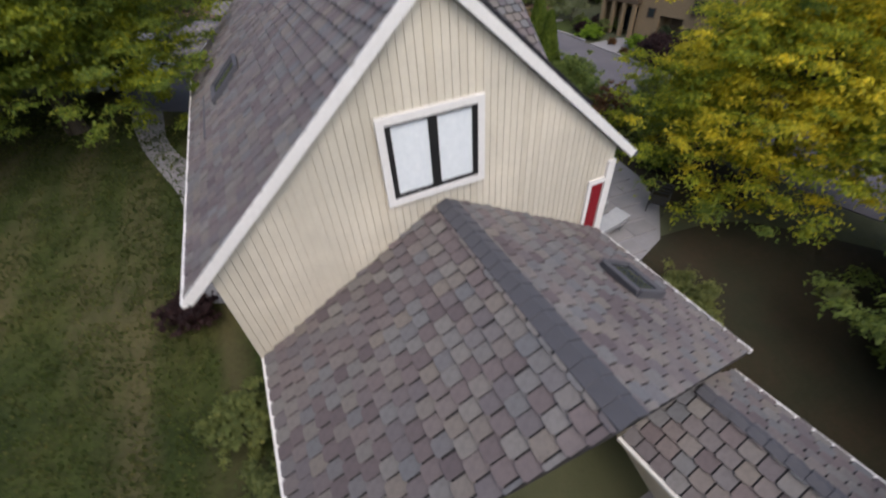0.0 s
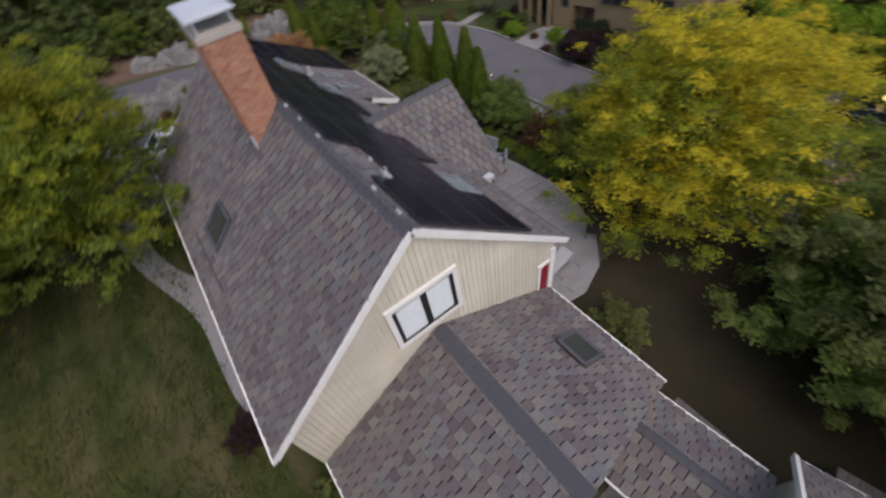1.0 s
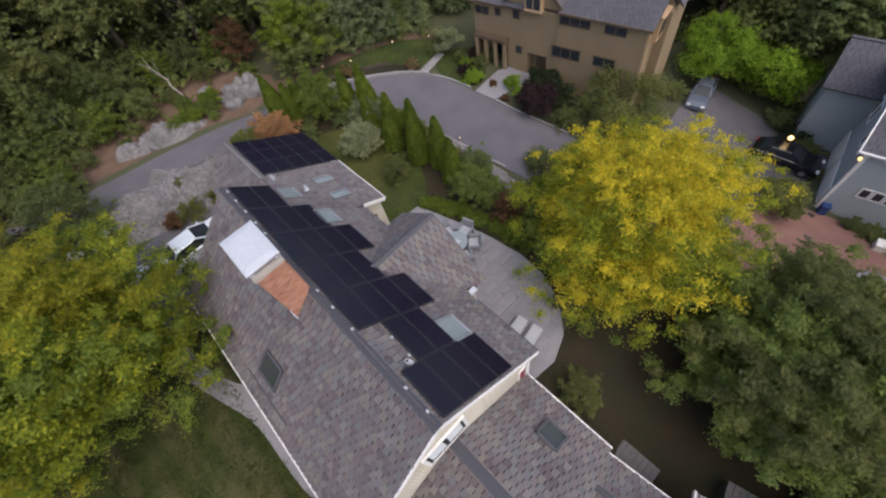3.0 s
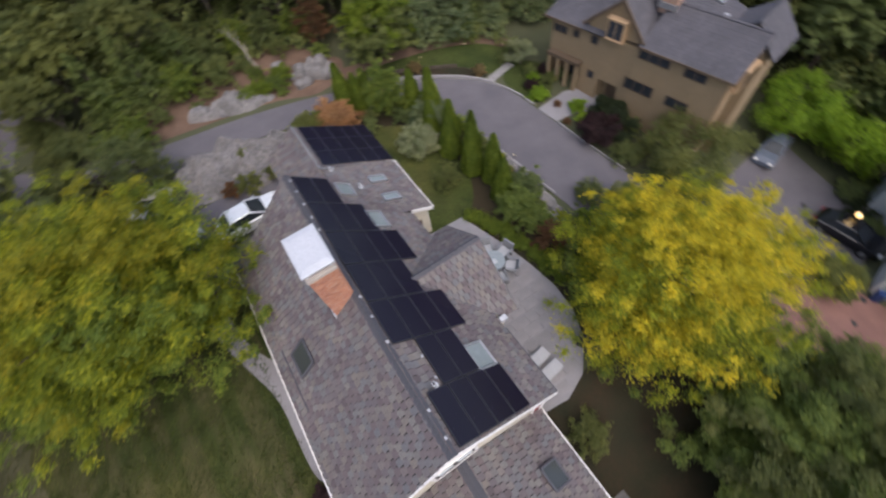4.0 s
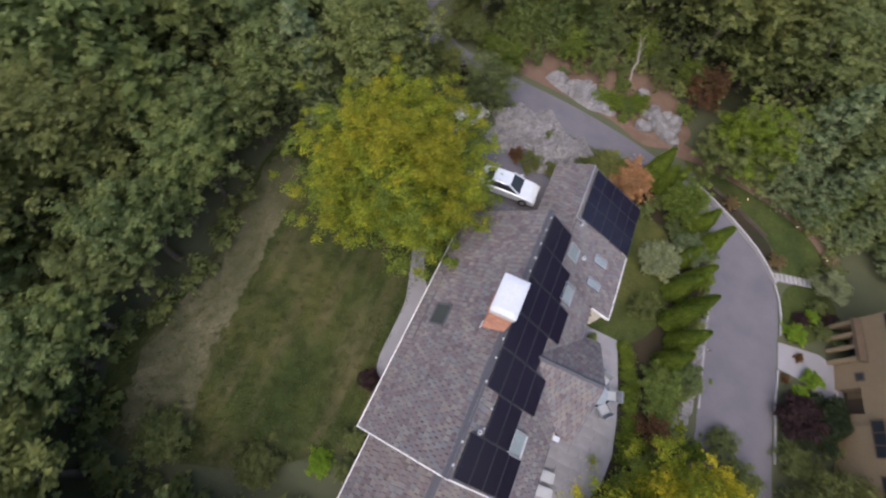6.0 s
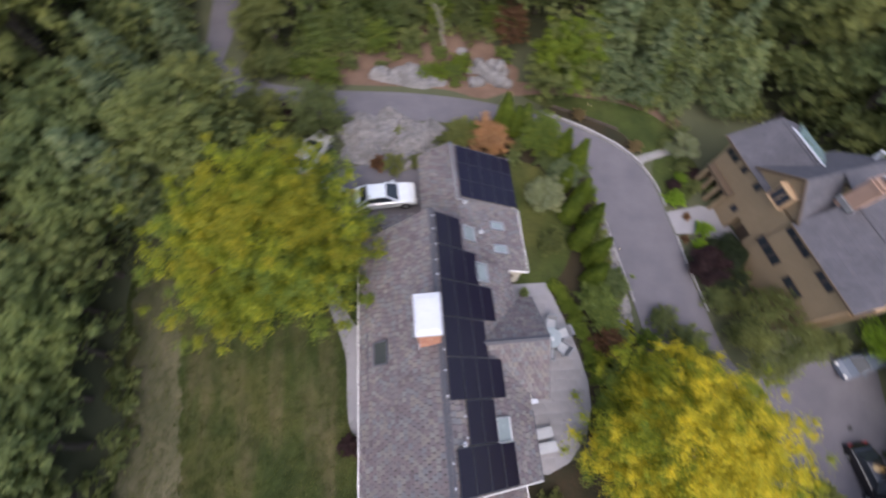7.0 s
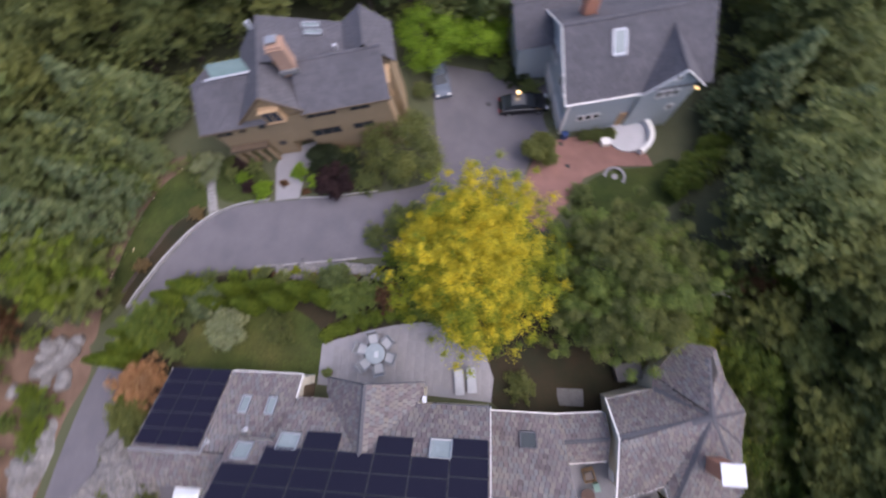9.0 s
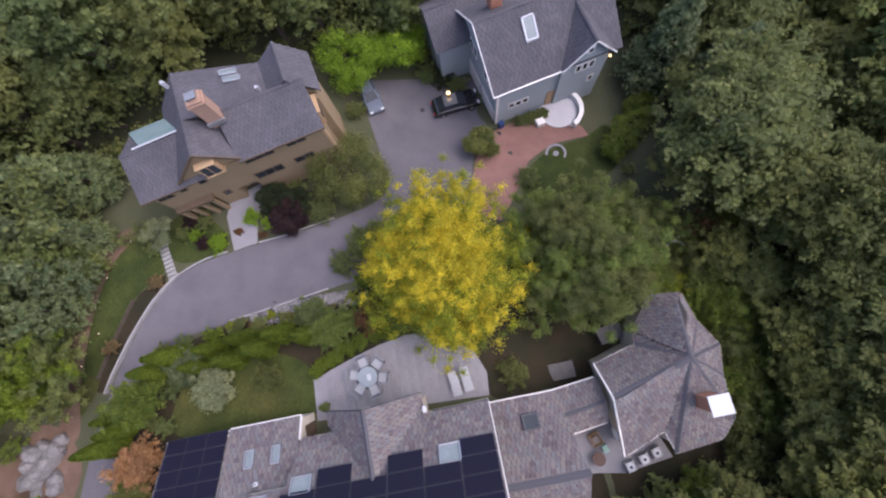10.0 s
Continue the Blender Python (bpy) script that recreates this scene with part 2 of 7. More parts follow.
def slab(points, down):
    """A plate under a flat or warped polygon, thick by the vector down."""
    bm = bmesh.new()
    top = [bm.verts.new(p) for p in points]
    low = [bm.verts.new(Vector(p) + Vector(down)) for p in points]
    bm.faces.new(top)
    bm.faces.new(low[::-1])
    n = len(points)
    for i in range(n):
        j = (i + 1) % n
        bm.faces.new((top[i], low[i], low[j], top[j]))
    bmesh.ops.recalc_face_normals(bm, faces=bm.faces)
    return bm


def beam(bm, a, b, w, h):
    """A bar from a to b, w wide and h high."""
    a, b = Vector(a), Vector(b)
    d = (b - a).normalized()
    side = d.cross(Vector((0, 0, 1)))
    side = side.normalized() if side.length > 1e-4 else Vector((1, 0, 0))
    up = side.cross(d)
    v = [bm.verts.new(p + s * side * w / 2 + u * up * h / 2) for p in (a, b) for s, u in ((-1, -1), (1, -1), (1, 1), (-1, 1))]
    for f in ((0, 1, 2, 3), (7, 6, 5, 4), (0, 4, 5, 1), (1, 5, 6, 2), (2, 6, 7, 3), (3, 7, 4, 0)):
        bm.faces.new([v[i] for i in f])
    bmesh.ops.recalc_face_normals(bm, faces=bm.faces)


def bars(segs, w, h):
    bm = bmesh.new()
    for a, b in segs:
        beam(bm, a, b, w, h)
    return bm


def smooth(a, b, v):
    t = min(1, max(0, (v - a) / (b - a)))
    return t * t * (3 - 2 * t)


def ground_z(x, y):
    return (0.5 - 0.085 * (min(x, 45) - 6) + 0.085 * (min(60, max(-45, y)) - 5) - 1.0 * smooth(-1.5, -7, y) * (1 - smooth(9, 15, x))
            - 1.2 * smooth(14, 28, x) * (1 - smooth(2, 13, y)))


def inside(x, y, poly):
    c = False
    for i in range(len(poly)):
        (x1, y1), (x2, y2) = poly[i], poly[i - 1]
        if (y1 > y) != (y2 > y) and x < (x2 - x1) * (y - y1) / (y2 - y1) + x1:
            c = not c
    return c


def smooth_loop(pts, n=6):
    out = []
    m = len(pts)
    for i in range(m):
        p0, p1, p2, p3 = (Vector(pts[(i + k) % m]) for k in (-1, 0, 1, 2))
        for j in range(n):
            t = j / n
            out.append(tuple(0.5 * (2 * p1 + (p2 - p0) * t + (2 * p0 - 5 * p1 + 4 * p2 - p3) * t * t + (3 * p1 - p0 - 3 * p2 + p3) * t ** 3)))
    return out


def sheet(name, outline, lift, material, label, category, kind="structure", step=0.6, thick=0.0):
    """A sheet that follows the ground inside an outline."""
    bm = bmesh.new()
    vs = [bm.verts.new((x, y, 0)) for x, y in outline]
    f = bm.faces.new(vs)
    bmesh.ops.triangulate(bm, faces=[f])
    xs = [p[0] for p in outline]
    ys = [p[1] for p in outline]
    for axis, lo, hi in ((0, min(xs), max(xs)), (1, min(ys), max(ys))):
        k = lo + step
        while k < hi:
            co, no = [0, 0, 0], [0, 0, 0]
            co[axis], no[axis] = k, 1
            bmesh.ops.bisect_plane(bm, geom=bm.verts[:] + bm.edges[:] + bm.faces[:], plane_co=co, plane_no=no)
            k += step
    for v in bm.verts:
        v.co.z = ground_z(v.co.x, v.co.y) + lift
    bmesh.ops.recalc_face_normals(bm, faces=bm.faces)
    if bm.faces[:] and sum(f.normal.z for f in bm.faces) < 0:
        bmesh.ops.reverse_faces(bm, faces=bm.faces)
    if thick:
        low = bmesh.ops.extrude_face_region(bm, geom=[e for e in bm.edges if e.is_boundary])
        for v in low["geom"]:
            if isinstance(v, bmesh.types.BMVert):
                v.co.z -= thick
    ob = link_mesh(name, bm, material)
    return tagged(ob, label, category, kind=kind)


def leaf_mesh(name, centres, radii, per, size, material, flat=0.75, up=0.6, seed=1, corners=4, droop=0.0, fuzz=0.25, wide=0.72):
    """Many small bent leaves in clumps, as one mesh."""
    rng = np.random.default_rng(seed)
    n = len(centres) * per
    c = np.repeat(np.asarray(centres, float), per, 0)
    r = np.repeat(np.asarray(radii, float), per)[:, None]
    d = rng.normal(size=(n, 3))
    d /= np.linalg.norm(d, axis=1)[:, None]
    d[:, 2] = np.where(d[:, 2] < -0.3, -d[:, 2], d[:, 2])
    rad = rng.random((n, 1)) ** 0.4 * (1 + fuzz * rng.normal(size=(n, 1)).clip(-1, 1.9))
    pos = c + d * rad * r * np.array([1, 1, flat])
    pos[:, 2] -= droop * (rad[:, 0] * r[:, 0]) ** 1.5
    nrm = d * 0.7 + rng.normal(size=(n, 3)) * 0.5 + np.array([0, 0, up])
    nrm /= np.linalg.norm(nrm, axis=1)[:, None]
    t = np.cross(nrm, rng.normal(size=(n, 3)))
    t /= np.linalg.norm(t, axis=1)[:, None]
    b = np.cross(nrm, t)
    s = size * (0.55 + 0.9 * rng.random((n, 1)))
    if corners == 4:
        v = np.stack([pos - t * s, pos + b * s * 0.5 + nrm * s * 0.15, pos + t * s, pos - b * s * 0.5 + nrm * s * 0.15], 1)
    else:
        v = np.stack([pos - t * s, pos + t * s * 0.7 + b * s * wide, pos + t * s * 0.7 - b * s * wide], 1)
    v = v.reshape(-1, 3)
    k = corners
    me = bpy.data.meshes.new(name)
    me.vertices.add(k * n)
    me.vertices.foreach_set("co", v.astype(np.float32).ravel())
    me.loops.add(k * n)
    me.loops.foreach_set("vertex_index", np.arange(k * n, dtype=np.int32))
    me.polygons.add(n)
    me.polygons.foreach_set("loop_start", np.arange(0, k * n, k, dtype=np.int32))
    me.update(calc_edges=True)
    me.materials.append(material)
    return me


def crown_clumps(rx, rz, count, seed, clump=0.2, lobes=9, hollow=0.72, low=-0.35):
    """Places and sizes of the leaf clumps of a crown about the origin: on the skin of several lobes, so that the outline is uneven."""
    rng = np.random.default_rng(seed)
    centre, size = [np.zeros(3)], [0.56]
    for i in range(lobes):
        a = 2 * math.pi * (i + 0.7 * rng.random()) / lobes
        e = rng.uniform(-0.3, 0.9)
        q = rng.uniform(0.46, 0.76)
        centre.append(np.array([math.cos(a) * math.cos(e) * q, math.sin(a) * math.cos(e) * q, math.sin(e) * q]))
        size.append(rng.uniform(0.22, 0.42))
    out, rad = [], []
    tries = 0
    while len(out) < count and tries < 60 * count:
        tries += 1
        i = rng.integers(len(size))
        d = rng.normal(size=3)
        d /= np.linalg.norm(d)
        p = centre[i] + d * size[i] * (hollow + (1 - hollow) * rng.random())
        if p[2] < low - 0.15 * rng.random():
            continue
        if any(np.linalg.norm(p - c) < s * 0.78 for j, (c, s) in enumerate(zip(centre, size)) if j != i):
            continue
        out.append(p * np.array([rx, rx, rz]))
        rad.append(rx * clump * rng.uniform(0.6, 1.2))
    return np.array(out), np.array(rad)


def spray_clumps(rx, rz, branches, along, seed, size, low=-0.45, droop=0.12, uneven=0.3, start=0.42):
    """Leaf clumps along boughs that reach out from the middle of a crown; also a tone from 0 (low, inner) to 1 (top)."""
    rng = np.random.default_rng(seed)
    o = Vector((seed * 1.9, seed * 0.7, seed * 2.3))
    out, rad, tone = [], [], []
    for i in range(branches):
        z = low + (1 - low) * (i + 0.5) / branches
        a = i * 2.39996 + rng.uniform(-0.25, 0.25)
        h = math.sqrt(max(0, 1 - z * z))
        d = Vector((h * math.cos(a), h * math.sin(a), z))
        reach = 0.86 + uneven * 0.9 * noise.noise(d * 1.7 + o) + uneven * rng.uniform(-0.4, 0.4)
        for k in range(along):
            f = start + (1 - start) * (k + rng.random()) / along
            w = 0.16 * f
            p = np.array(d) * f * reach + rng.normal(size=3) * w * np.array([0.6, 0.6, 0.35])
            p[2] -= droop * (f * reach * h) ** 2
            out.append(p * np.array([rx, rx, rz]))
            rad.append(rx * size * rng.uniform(0.65, 1.25) * (1.15 - 0.45 * f))
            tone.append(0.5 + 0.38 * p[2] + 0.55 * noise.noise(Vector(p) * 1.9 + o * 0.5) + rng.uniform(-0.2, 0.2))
    return np.array(out), np.array(rad), np.array(tone)


def spray_tree(name, x, y, top, rx, rz, label, tints, branches, along, size, per, leaf, seed, low=-0.45, droop=0.12, uneven=0.3, flat=0.6, corners=4, fuzz=0.4):
    """A tree of leafy boughs; tints: part name, material and the tones it takes."""
    g = ground_z(x, y)
    base = thing(name, label, "tree")
    base.location = (x, y, g)
    h = top - g
    rz = min(rz, h * 0.55)
    part("trunk", trunk_bmesh(h - rz * 0.75, max(0.04, rx * 0.045), 11, rx * 0.72, seed), M_BARK, base)
    c, r, t = spray_clumps(rx, rz, branches, along, seed, size, low, droop, uneven)
    c = c + np.array([0, 0, h - rz * 0.95])
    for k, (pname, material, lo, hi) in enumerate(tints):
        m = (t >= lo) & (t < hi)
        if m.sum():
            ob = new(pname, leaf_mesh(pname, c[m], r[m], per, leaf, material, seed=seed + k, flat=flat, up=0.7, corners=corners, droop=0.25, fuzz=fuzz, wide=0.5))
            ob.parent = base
    return base


def trunk_bmesh(height, r, limbs, spread, seed):
    """A tapered trunk with limbs, as one mesh from the ground up."""
    rng = random.Random(seed)
    bm = bmesh.new()

    def tube(pts, rads, n=8):
        rings = []
        for i, (p, q) in enumerate(zip(pts, rads)):
            d = (Vector(pts[min(i + 1, len(pts) - 1)]) - Vector(pts[max(i - 1, 0)])).normalized()
            u = d.orthogonal().normalized()
            w = d.cross(u)
            rings.append([bm.verts.new(Vector(p) + q * (math.cos(a) * u + math.sin(a) * w)) for a in (2 * math.pi * k / n for k in range(n))])
        for a, b in zip(rings, rings[1:]):
            for k in range(n):
                bm.faces.new((a[k], a[(k + 1) % n], b[(k + 1) % n], b[k]))
        bm.faces.new(rings[-1])

    pts = [(rng.uniform(-0.04, 0.04) * i, rng.uniform(-0.04, 0.04) * i, height * i / 6) for i in range(7)]
    tube(pts, [r * (1.35, 1.0, 0.9, 0.78, 0.62, 0.45, 0.22)[i] for i in range(7)], 10)
    for k in range(limbs):
        i = rng.choice((2, 3, 3, 4, 4, 5))
        a = 2 * math.pi * (k + rng.random() * 0.6) / limbs
        p = Vector(pts[i])
        l = spread * rng.uniform(0.55, 0.9)
        seg = [p + Vector((math.cos(a) * l * s, math.sin(a) * l * s, height * 0.35 * s ** 0.8 + rng.uniform(-0.1, 0.1))) for s in (0, 0.33, 0.66, 1)]
        tube(seg, [r * 0.42, r * 0.3, r * 0.2, r * 0.07], 6)
    bmesh.ops.recalc_face_normals(bm, faces=bm.faces)
    return bm


def crown(parent, h, rx, rz, clumps, per, leaf, material, seed, clump=0.2, up=0.6, name="crown", corners=4, droop=0.0, shift=(0, 0, 0), lobes=9, flat=0.75, low=-0.35):
    c, r = crown_clumps(rx, rz, clumps, seed, clump, lobes, low=low)
    ob = new(name, leaf_mesh(name, c + np.array([0, 0, h - rz]) + np.array(shift), r, per, leaf, material, seed=seed, up=up, corners=corners, droop=droop, flat=flat))
    ob.parent = parent
    return ob


def shrub(name, x, y, r, h, material, label, leaf=0.05, clumps=40, per=60, seed=1, group="", lobes=6, category="shrub", corners=3, flat=0.8):
    """A bush that stands on the ground, with stems inside; a clipped one is even, any other grows in uneven sprays."""
    base = thing(name, label, category, group)
    base.location = (x, y, ground_z(x, y))
    part("stem", trunk_bmesh(h * 0.6, max(0.02, r * 0.05), 5, r * 0.6, seed), M_BARK, base)
    if "clipped" in label or "dense rounded" in label:
        crown(base, h, r, h * 0.55, clumps, per, leaf, material, seed, 0.26, 0.5, "foliage", corners=corners, lobes=lobes, flat=flat, low=-0.9)
    else:
        c, q, _ = spray_clumps(r * 1.02, h * 0.56, max(14, clumps // 3), 4, seed, 0.2, -0.85, 0.1, 0.42, 0.4)
        ob = new("foliage", leaf_mesh("foliage", c + np.array([0, 0, h * 0.47]), q, int(per * 0.85), leaf * 0.9, material, flat=0.7, up=0.7, seed=seed, corners=corners, fuzz=0.5, wide=0.6))
        ob.parent = base
    return base

# ---- ground ----
def ground_sheet():
    xs = sorted({*np.linspace(-45, 60, 106).round(3).tolist(), *(-400, -250, -150, -100, -70, 80, 110, 160, 250, 400)})
    ys = sorted({*np.linspace(-40, 60, 101).round(3).tolist(), *(-400, -250, -150, -100, -65, 80, 110, 160, 250, 400)})
    verts = [(x, y, ground_z(x, y)) for y in ys for x in xs]
    nx = len(xs)
    faces = [(j * nx + i, j * nx + i + 1, (j + 1) * nx + i + 1, (j + 1) * nx + i) for j in range(len(ys) - 1) for i in range(nx - 1)]
    me = bpy.data.meshes.new("ground")
    me.from_pydata(verts, [], faces)
    me.materials.append(M_FOREST)
    return tagged(new("ground", me), "dark leaf-littered ground under the trees", "ground", kind="structure")


ground_sheet()
sheet("lawn_west", smooth_loop([(-18.84, 12.77), (-14.74, 14.96), (-9.02, 16.6), (-5.17, 12.6), (-4.62, 4.14), (-4.28, -0.98), (-6.26, -2.48), (-11.17, -5.35), (-17.87, -6.6), (-19.45, -1.72), (-17.93, 3.93)]), 0.02, M_LAWN, "mown patchy green lawn with drying brown streaks", "lawn")
rngd = random.Random(3)
sheet("dry_grass_strip", [(x + rngd.uniform(-0.16, 0.32), y + rngd.uniform(-0.06, 0.22)) for x, y in smooth_loop([(-18.54, 12.17), (-16.51, 12.69), (-16.04, 10.38), (-15.4, 6.31), (-14.94, 2.42), (-14.69, -0.66), (-13.69, -4.43), (-16.81, -6.06), (-18.09, -2.75), (-18.01, 2.01), (-17.88, 6.34)], 12)], 0.032, M_DRYGRASS, "strip of dry tan grass along the woods", "grass")
sheet("lawn_north", smooth_loop([(7.43, 28.07), (11.13, 28.21), (16.35, 27.16), (20.9, 24.56), (19.9, 22.39), (17.52, 21.37), (16.06, 23.27), (13.15, 25.05), (9.72, 25.94)]), 0.02, M_LAWN_SMALL, "small curved lawn above the driveway kerb", "lawn")
sheet("lawn_garden", smooth_loop([(5.6, 11.3), (8.2, 11.3), (9.9, 13.6), (10.1, 16.5), (9.4, 19.2), (8.0, 20.6), (5.9, 20.4), (5.5, 16.0)]), 0.02, M_LAWN_SMALL, "strip of grass beside the garage wing", "lawn")
sheet("lawn_fountain", smooth_loop([(22.8, -14.36), (22.04, -12.21), (21.59, -9.62), (20.44, -7.37), (17.94, -5.89), (16.81, -7.94), (17.71, -11.71), (20.01, -14.81)]), 0.02, M_LAWN_SMALL, "dark lawn round the stone medallion", "lawn")
sheet("lawn_east", smooth_loop([(19.56, 21.58), (17.83, 20.21), (17.91, 17.64), (18.91, 16.65), (20.61, 17.71), (21.65, 20.33)]), 0.02, M_LAWN_SMALL, "grass between driveway and brown house", "lawn")
sheet("lawn_border", smooth_loop([(7.2, 26.9), (7.0, 28.2), (10.2, 28.1), (13.0, 27.9), (15.6, 27.5), (18.0, 26.9), (20.2, 25.8), (21.4, 24.2), (20.6, 23.5), (19.2, 24.9), (17.2, 25.85), (15.0, 26.45), (12.5, 26.8), (9.8, 27.0)]), 0.036, M_MULCH, "band of reddish bark mulch behind the small lawn", "flower bed")
sheet("garden_bed", smooth_loop([(3.0, 20.6), (6.5, 19.8), (9.2, 17.5), (9.2, 13.5), (7.6, 10.8), (8.6, 7.5), (9.2, 4.0), (8.6, 1.4), (11.5, 0.5), (13.4, 3.0), (13.0, 9.0), (12.5, 14.0), (12.2, 18.5), (10.8, 21.6), (6.5, 23.3), (3.2, 23.6)]), 0.012, M_SHADED_EARTH, "dark planted bed between house and driveway", "flower bed")
sheet("kerb_bed", [(9.55, 25.3), (10.67, 24.88), (11.79, 24.32), (12.92, 23.75), (14.05, 23.05), (15.18, 22.27), (16.17, 21.35), (17.2, 21.3), (16.1, 23.2), (13.2, 24.95), (9.8, 25.9)], 0.028, M_SHADED_EARTH, "strip of dark planting soil above the kerb", "flower bed")
sheet("mulch_bed", smooth_loop([(-9.81, 30.26), (-7.69, 30.19), (-5.57, 32.5), (-2.18, 32.4), (-0.43, 34.4), (2.56, 33.58), (4.42, 34.47), (6.37, 32.54), (7.05, 30.71), (8.38, 29.53), (7.54, 27.68), (5.15, 26.59), (2.41, 27.38), (-0.5, 27.69), (-5.84, 27.88), (-8.18, 28.05)]), 0.015, M_MULCH, "reddish bark mulch slope above the driveway", "flower bed")
sheet("bare_earth_yard", smooth_loop([(-5, -4.41), (-2.3, -5.12), (-0.72, -7.49), (-0.05, -10.49), (-1.02, -13.97), (-3.12, -13.92), (-4.77, -10.07)]), 0.014, M_SHADED_EARTH, "bare brown earth beside the pavilion", "bare ground")
sheet("shaded_earth", smooth_loop([(4.3, -0.2), (9.45, 0.15), (12.2, -1.6), (15.2, -5.2), (15.0, -9.5), (11.6, -12.2), (8.2, -10.8), (5.2, -9.0), (3.6, -7.4), (3.9, -4.0)]), 0.05, M_SHADED_EARTH, "bare brown earth beside the south wing, coloured dark for tree shade", "bare ground")
drive = [(-14.96, 29.97), (-11.27, 27.94), (-6.05, 27.33), (-0.39, 27.07), (5.62, 26.13), (11.41, 24.26), (15.29, 21.92), (16.77, 20.3), (17.56, 18.4), (18.09, 14.61), (18.8, 9.13), (20.41, 4.41), (24.26, 4.51), (28.94, 5.09), (31.49, 4.75), (30.84, -0.39), (29.99, -4.47), (26.55, -4.2), (24.41, -4.78), (22.93, -3.4), (20.36, -2.45), (15.84, -2.58), (14.1, 1.79), (13.79, 8.56), (12.88, 12.77), (12.7, 16.2), (12.17, 19.94), (10.65, 22.25), (5.87, 23.46), (0.82, 24.46), (-5.28, 24.48), (-10.18, 25.21), (-15.83, 27.86)]
sheet("driveway", smooth_loop(drive, 4), 0.035, M_ASPHALT, "worn grey asphalt driveway curving past the house", "driveway", thick=0.1)
sheet("road_far", smooth_loop([(-14.96, 29.97), (-14.03, 34.67), (-13.01, 40.91), (-15.69, 41.6), (-16.25, 34.84), (-16.02, 27.83)]), 0.034, M_ASPHALT, "grey lane running off between the trees", "road")
sheet("parking_court", smooth_loop([(-7.04, 20.03), (-0.85, 20.54), (-0.28, 15.54), (-2.36, 14.2), (-5.99, 14.06), (-8.02, 16.27)]), 0.03, M_ASPHALT, "asphalt parking place beside the house", "driveway")
PATIO = [(4.35, -0.1), (5.82, -0.26), (7.21, 0.24), (8.55, 1.54), (9.2, 3.12), (9.32, 4.72), (9.03, 6.57), (8.57, 8.41), (7.98, 10.26), (7.61, 11.31), (5.01, 11.31), (4.71, 5.41)]
patio = sheet("patio", PATIO, 0.055, M_STONE, "grey flagstone patio", "patio", thick=0.2)
sheet("garden_path", smooth_loop([(-7.6, 14.55), (-7.17, 11.56), (-6.45, 9.28), (-5.84, 7.21), (-5.64, 3.29), (-4.32, 3.12), (-4.35, 7.82), (-5.56, 9.66), (-6.28, 11.64), (-6.6, 14.66)]), 0.03, M_STONE, "narrow grey stone path along the house", "path", thick=0.08)
sheet("brick_path", [(20.36, -2.45), (23.06, -3.53), (24.27, -4.89), (24.76, -6.7), (24.64, -10.38), (23.16, -12.36), (22.17, -12.6), (22.01, -9.42), (20.85, -7.17), (18.22, -5.43), (16.18, -3.8), (17.31, -1.97)], 0.045, M_BRICKPATH, "red brick path to the grey house", "path", thick=0.1)
sheet("house_walk", [(17.94, 16.24), (18.21, 14.48), (20.36, 14.38), (21.91, 13.11), (23.19, 13.75), (22.15, 16.31), (20.81, 16.68)], 0.05, M_STONE, "pale stone walk to the brown house", "path", thick=0.1)


# ---- roofs and shingles ----
TW, TH, TT = 0.28, 0.278, 0.055
tile_meshes = []
for k, w in enumerate((0.25, 0.262, 0.242)):
    b = bmesh.new()
    ring = ((-w / 2, 0.035), (-w / 2 + 0.035, 0), (w / 2 - 0.035, 0), (w / 2, 0.035))
    lo, hi = ([b.verts.new((x, y, z)) for x, y in ring] for z in (TT - 0.022, TT))
    back = [b.verts.new((x, TH * 1.12, 0.004)) for x in (w / 2, -w / 2)]
    b.faces.new(hi + back)
    for i in range(3):
        b.faces.new((lo[i], lo[i + 1], hi[i + 1], hi[i]))
    b.faces.new((lo[0], hi[0], back[1]))
    b.faces.new((lo[3], back[0], hi[3]))
    me = bpy.data.meshes.new("shingle")
    b.to_mesh(me)
    b.free()
    me.materials.append(M_SHINGLE)
    tile_meshes.append(me)


def span(poly, v):
    """The reach along u of a convex outline at the height v."""
    us = []
    for (u1, v1), (u2, v2) in zip(poly, poly[1:] + poly[:1]):
        if (v1 <= v) != (v2 <= v):
            us.append(u1 + (u2 - u1) * (v - v1) / (v2 - v1))
    return (min(us), max(us)) if len(us) >= 2 else None


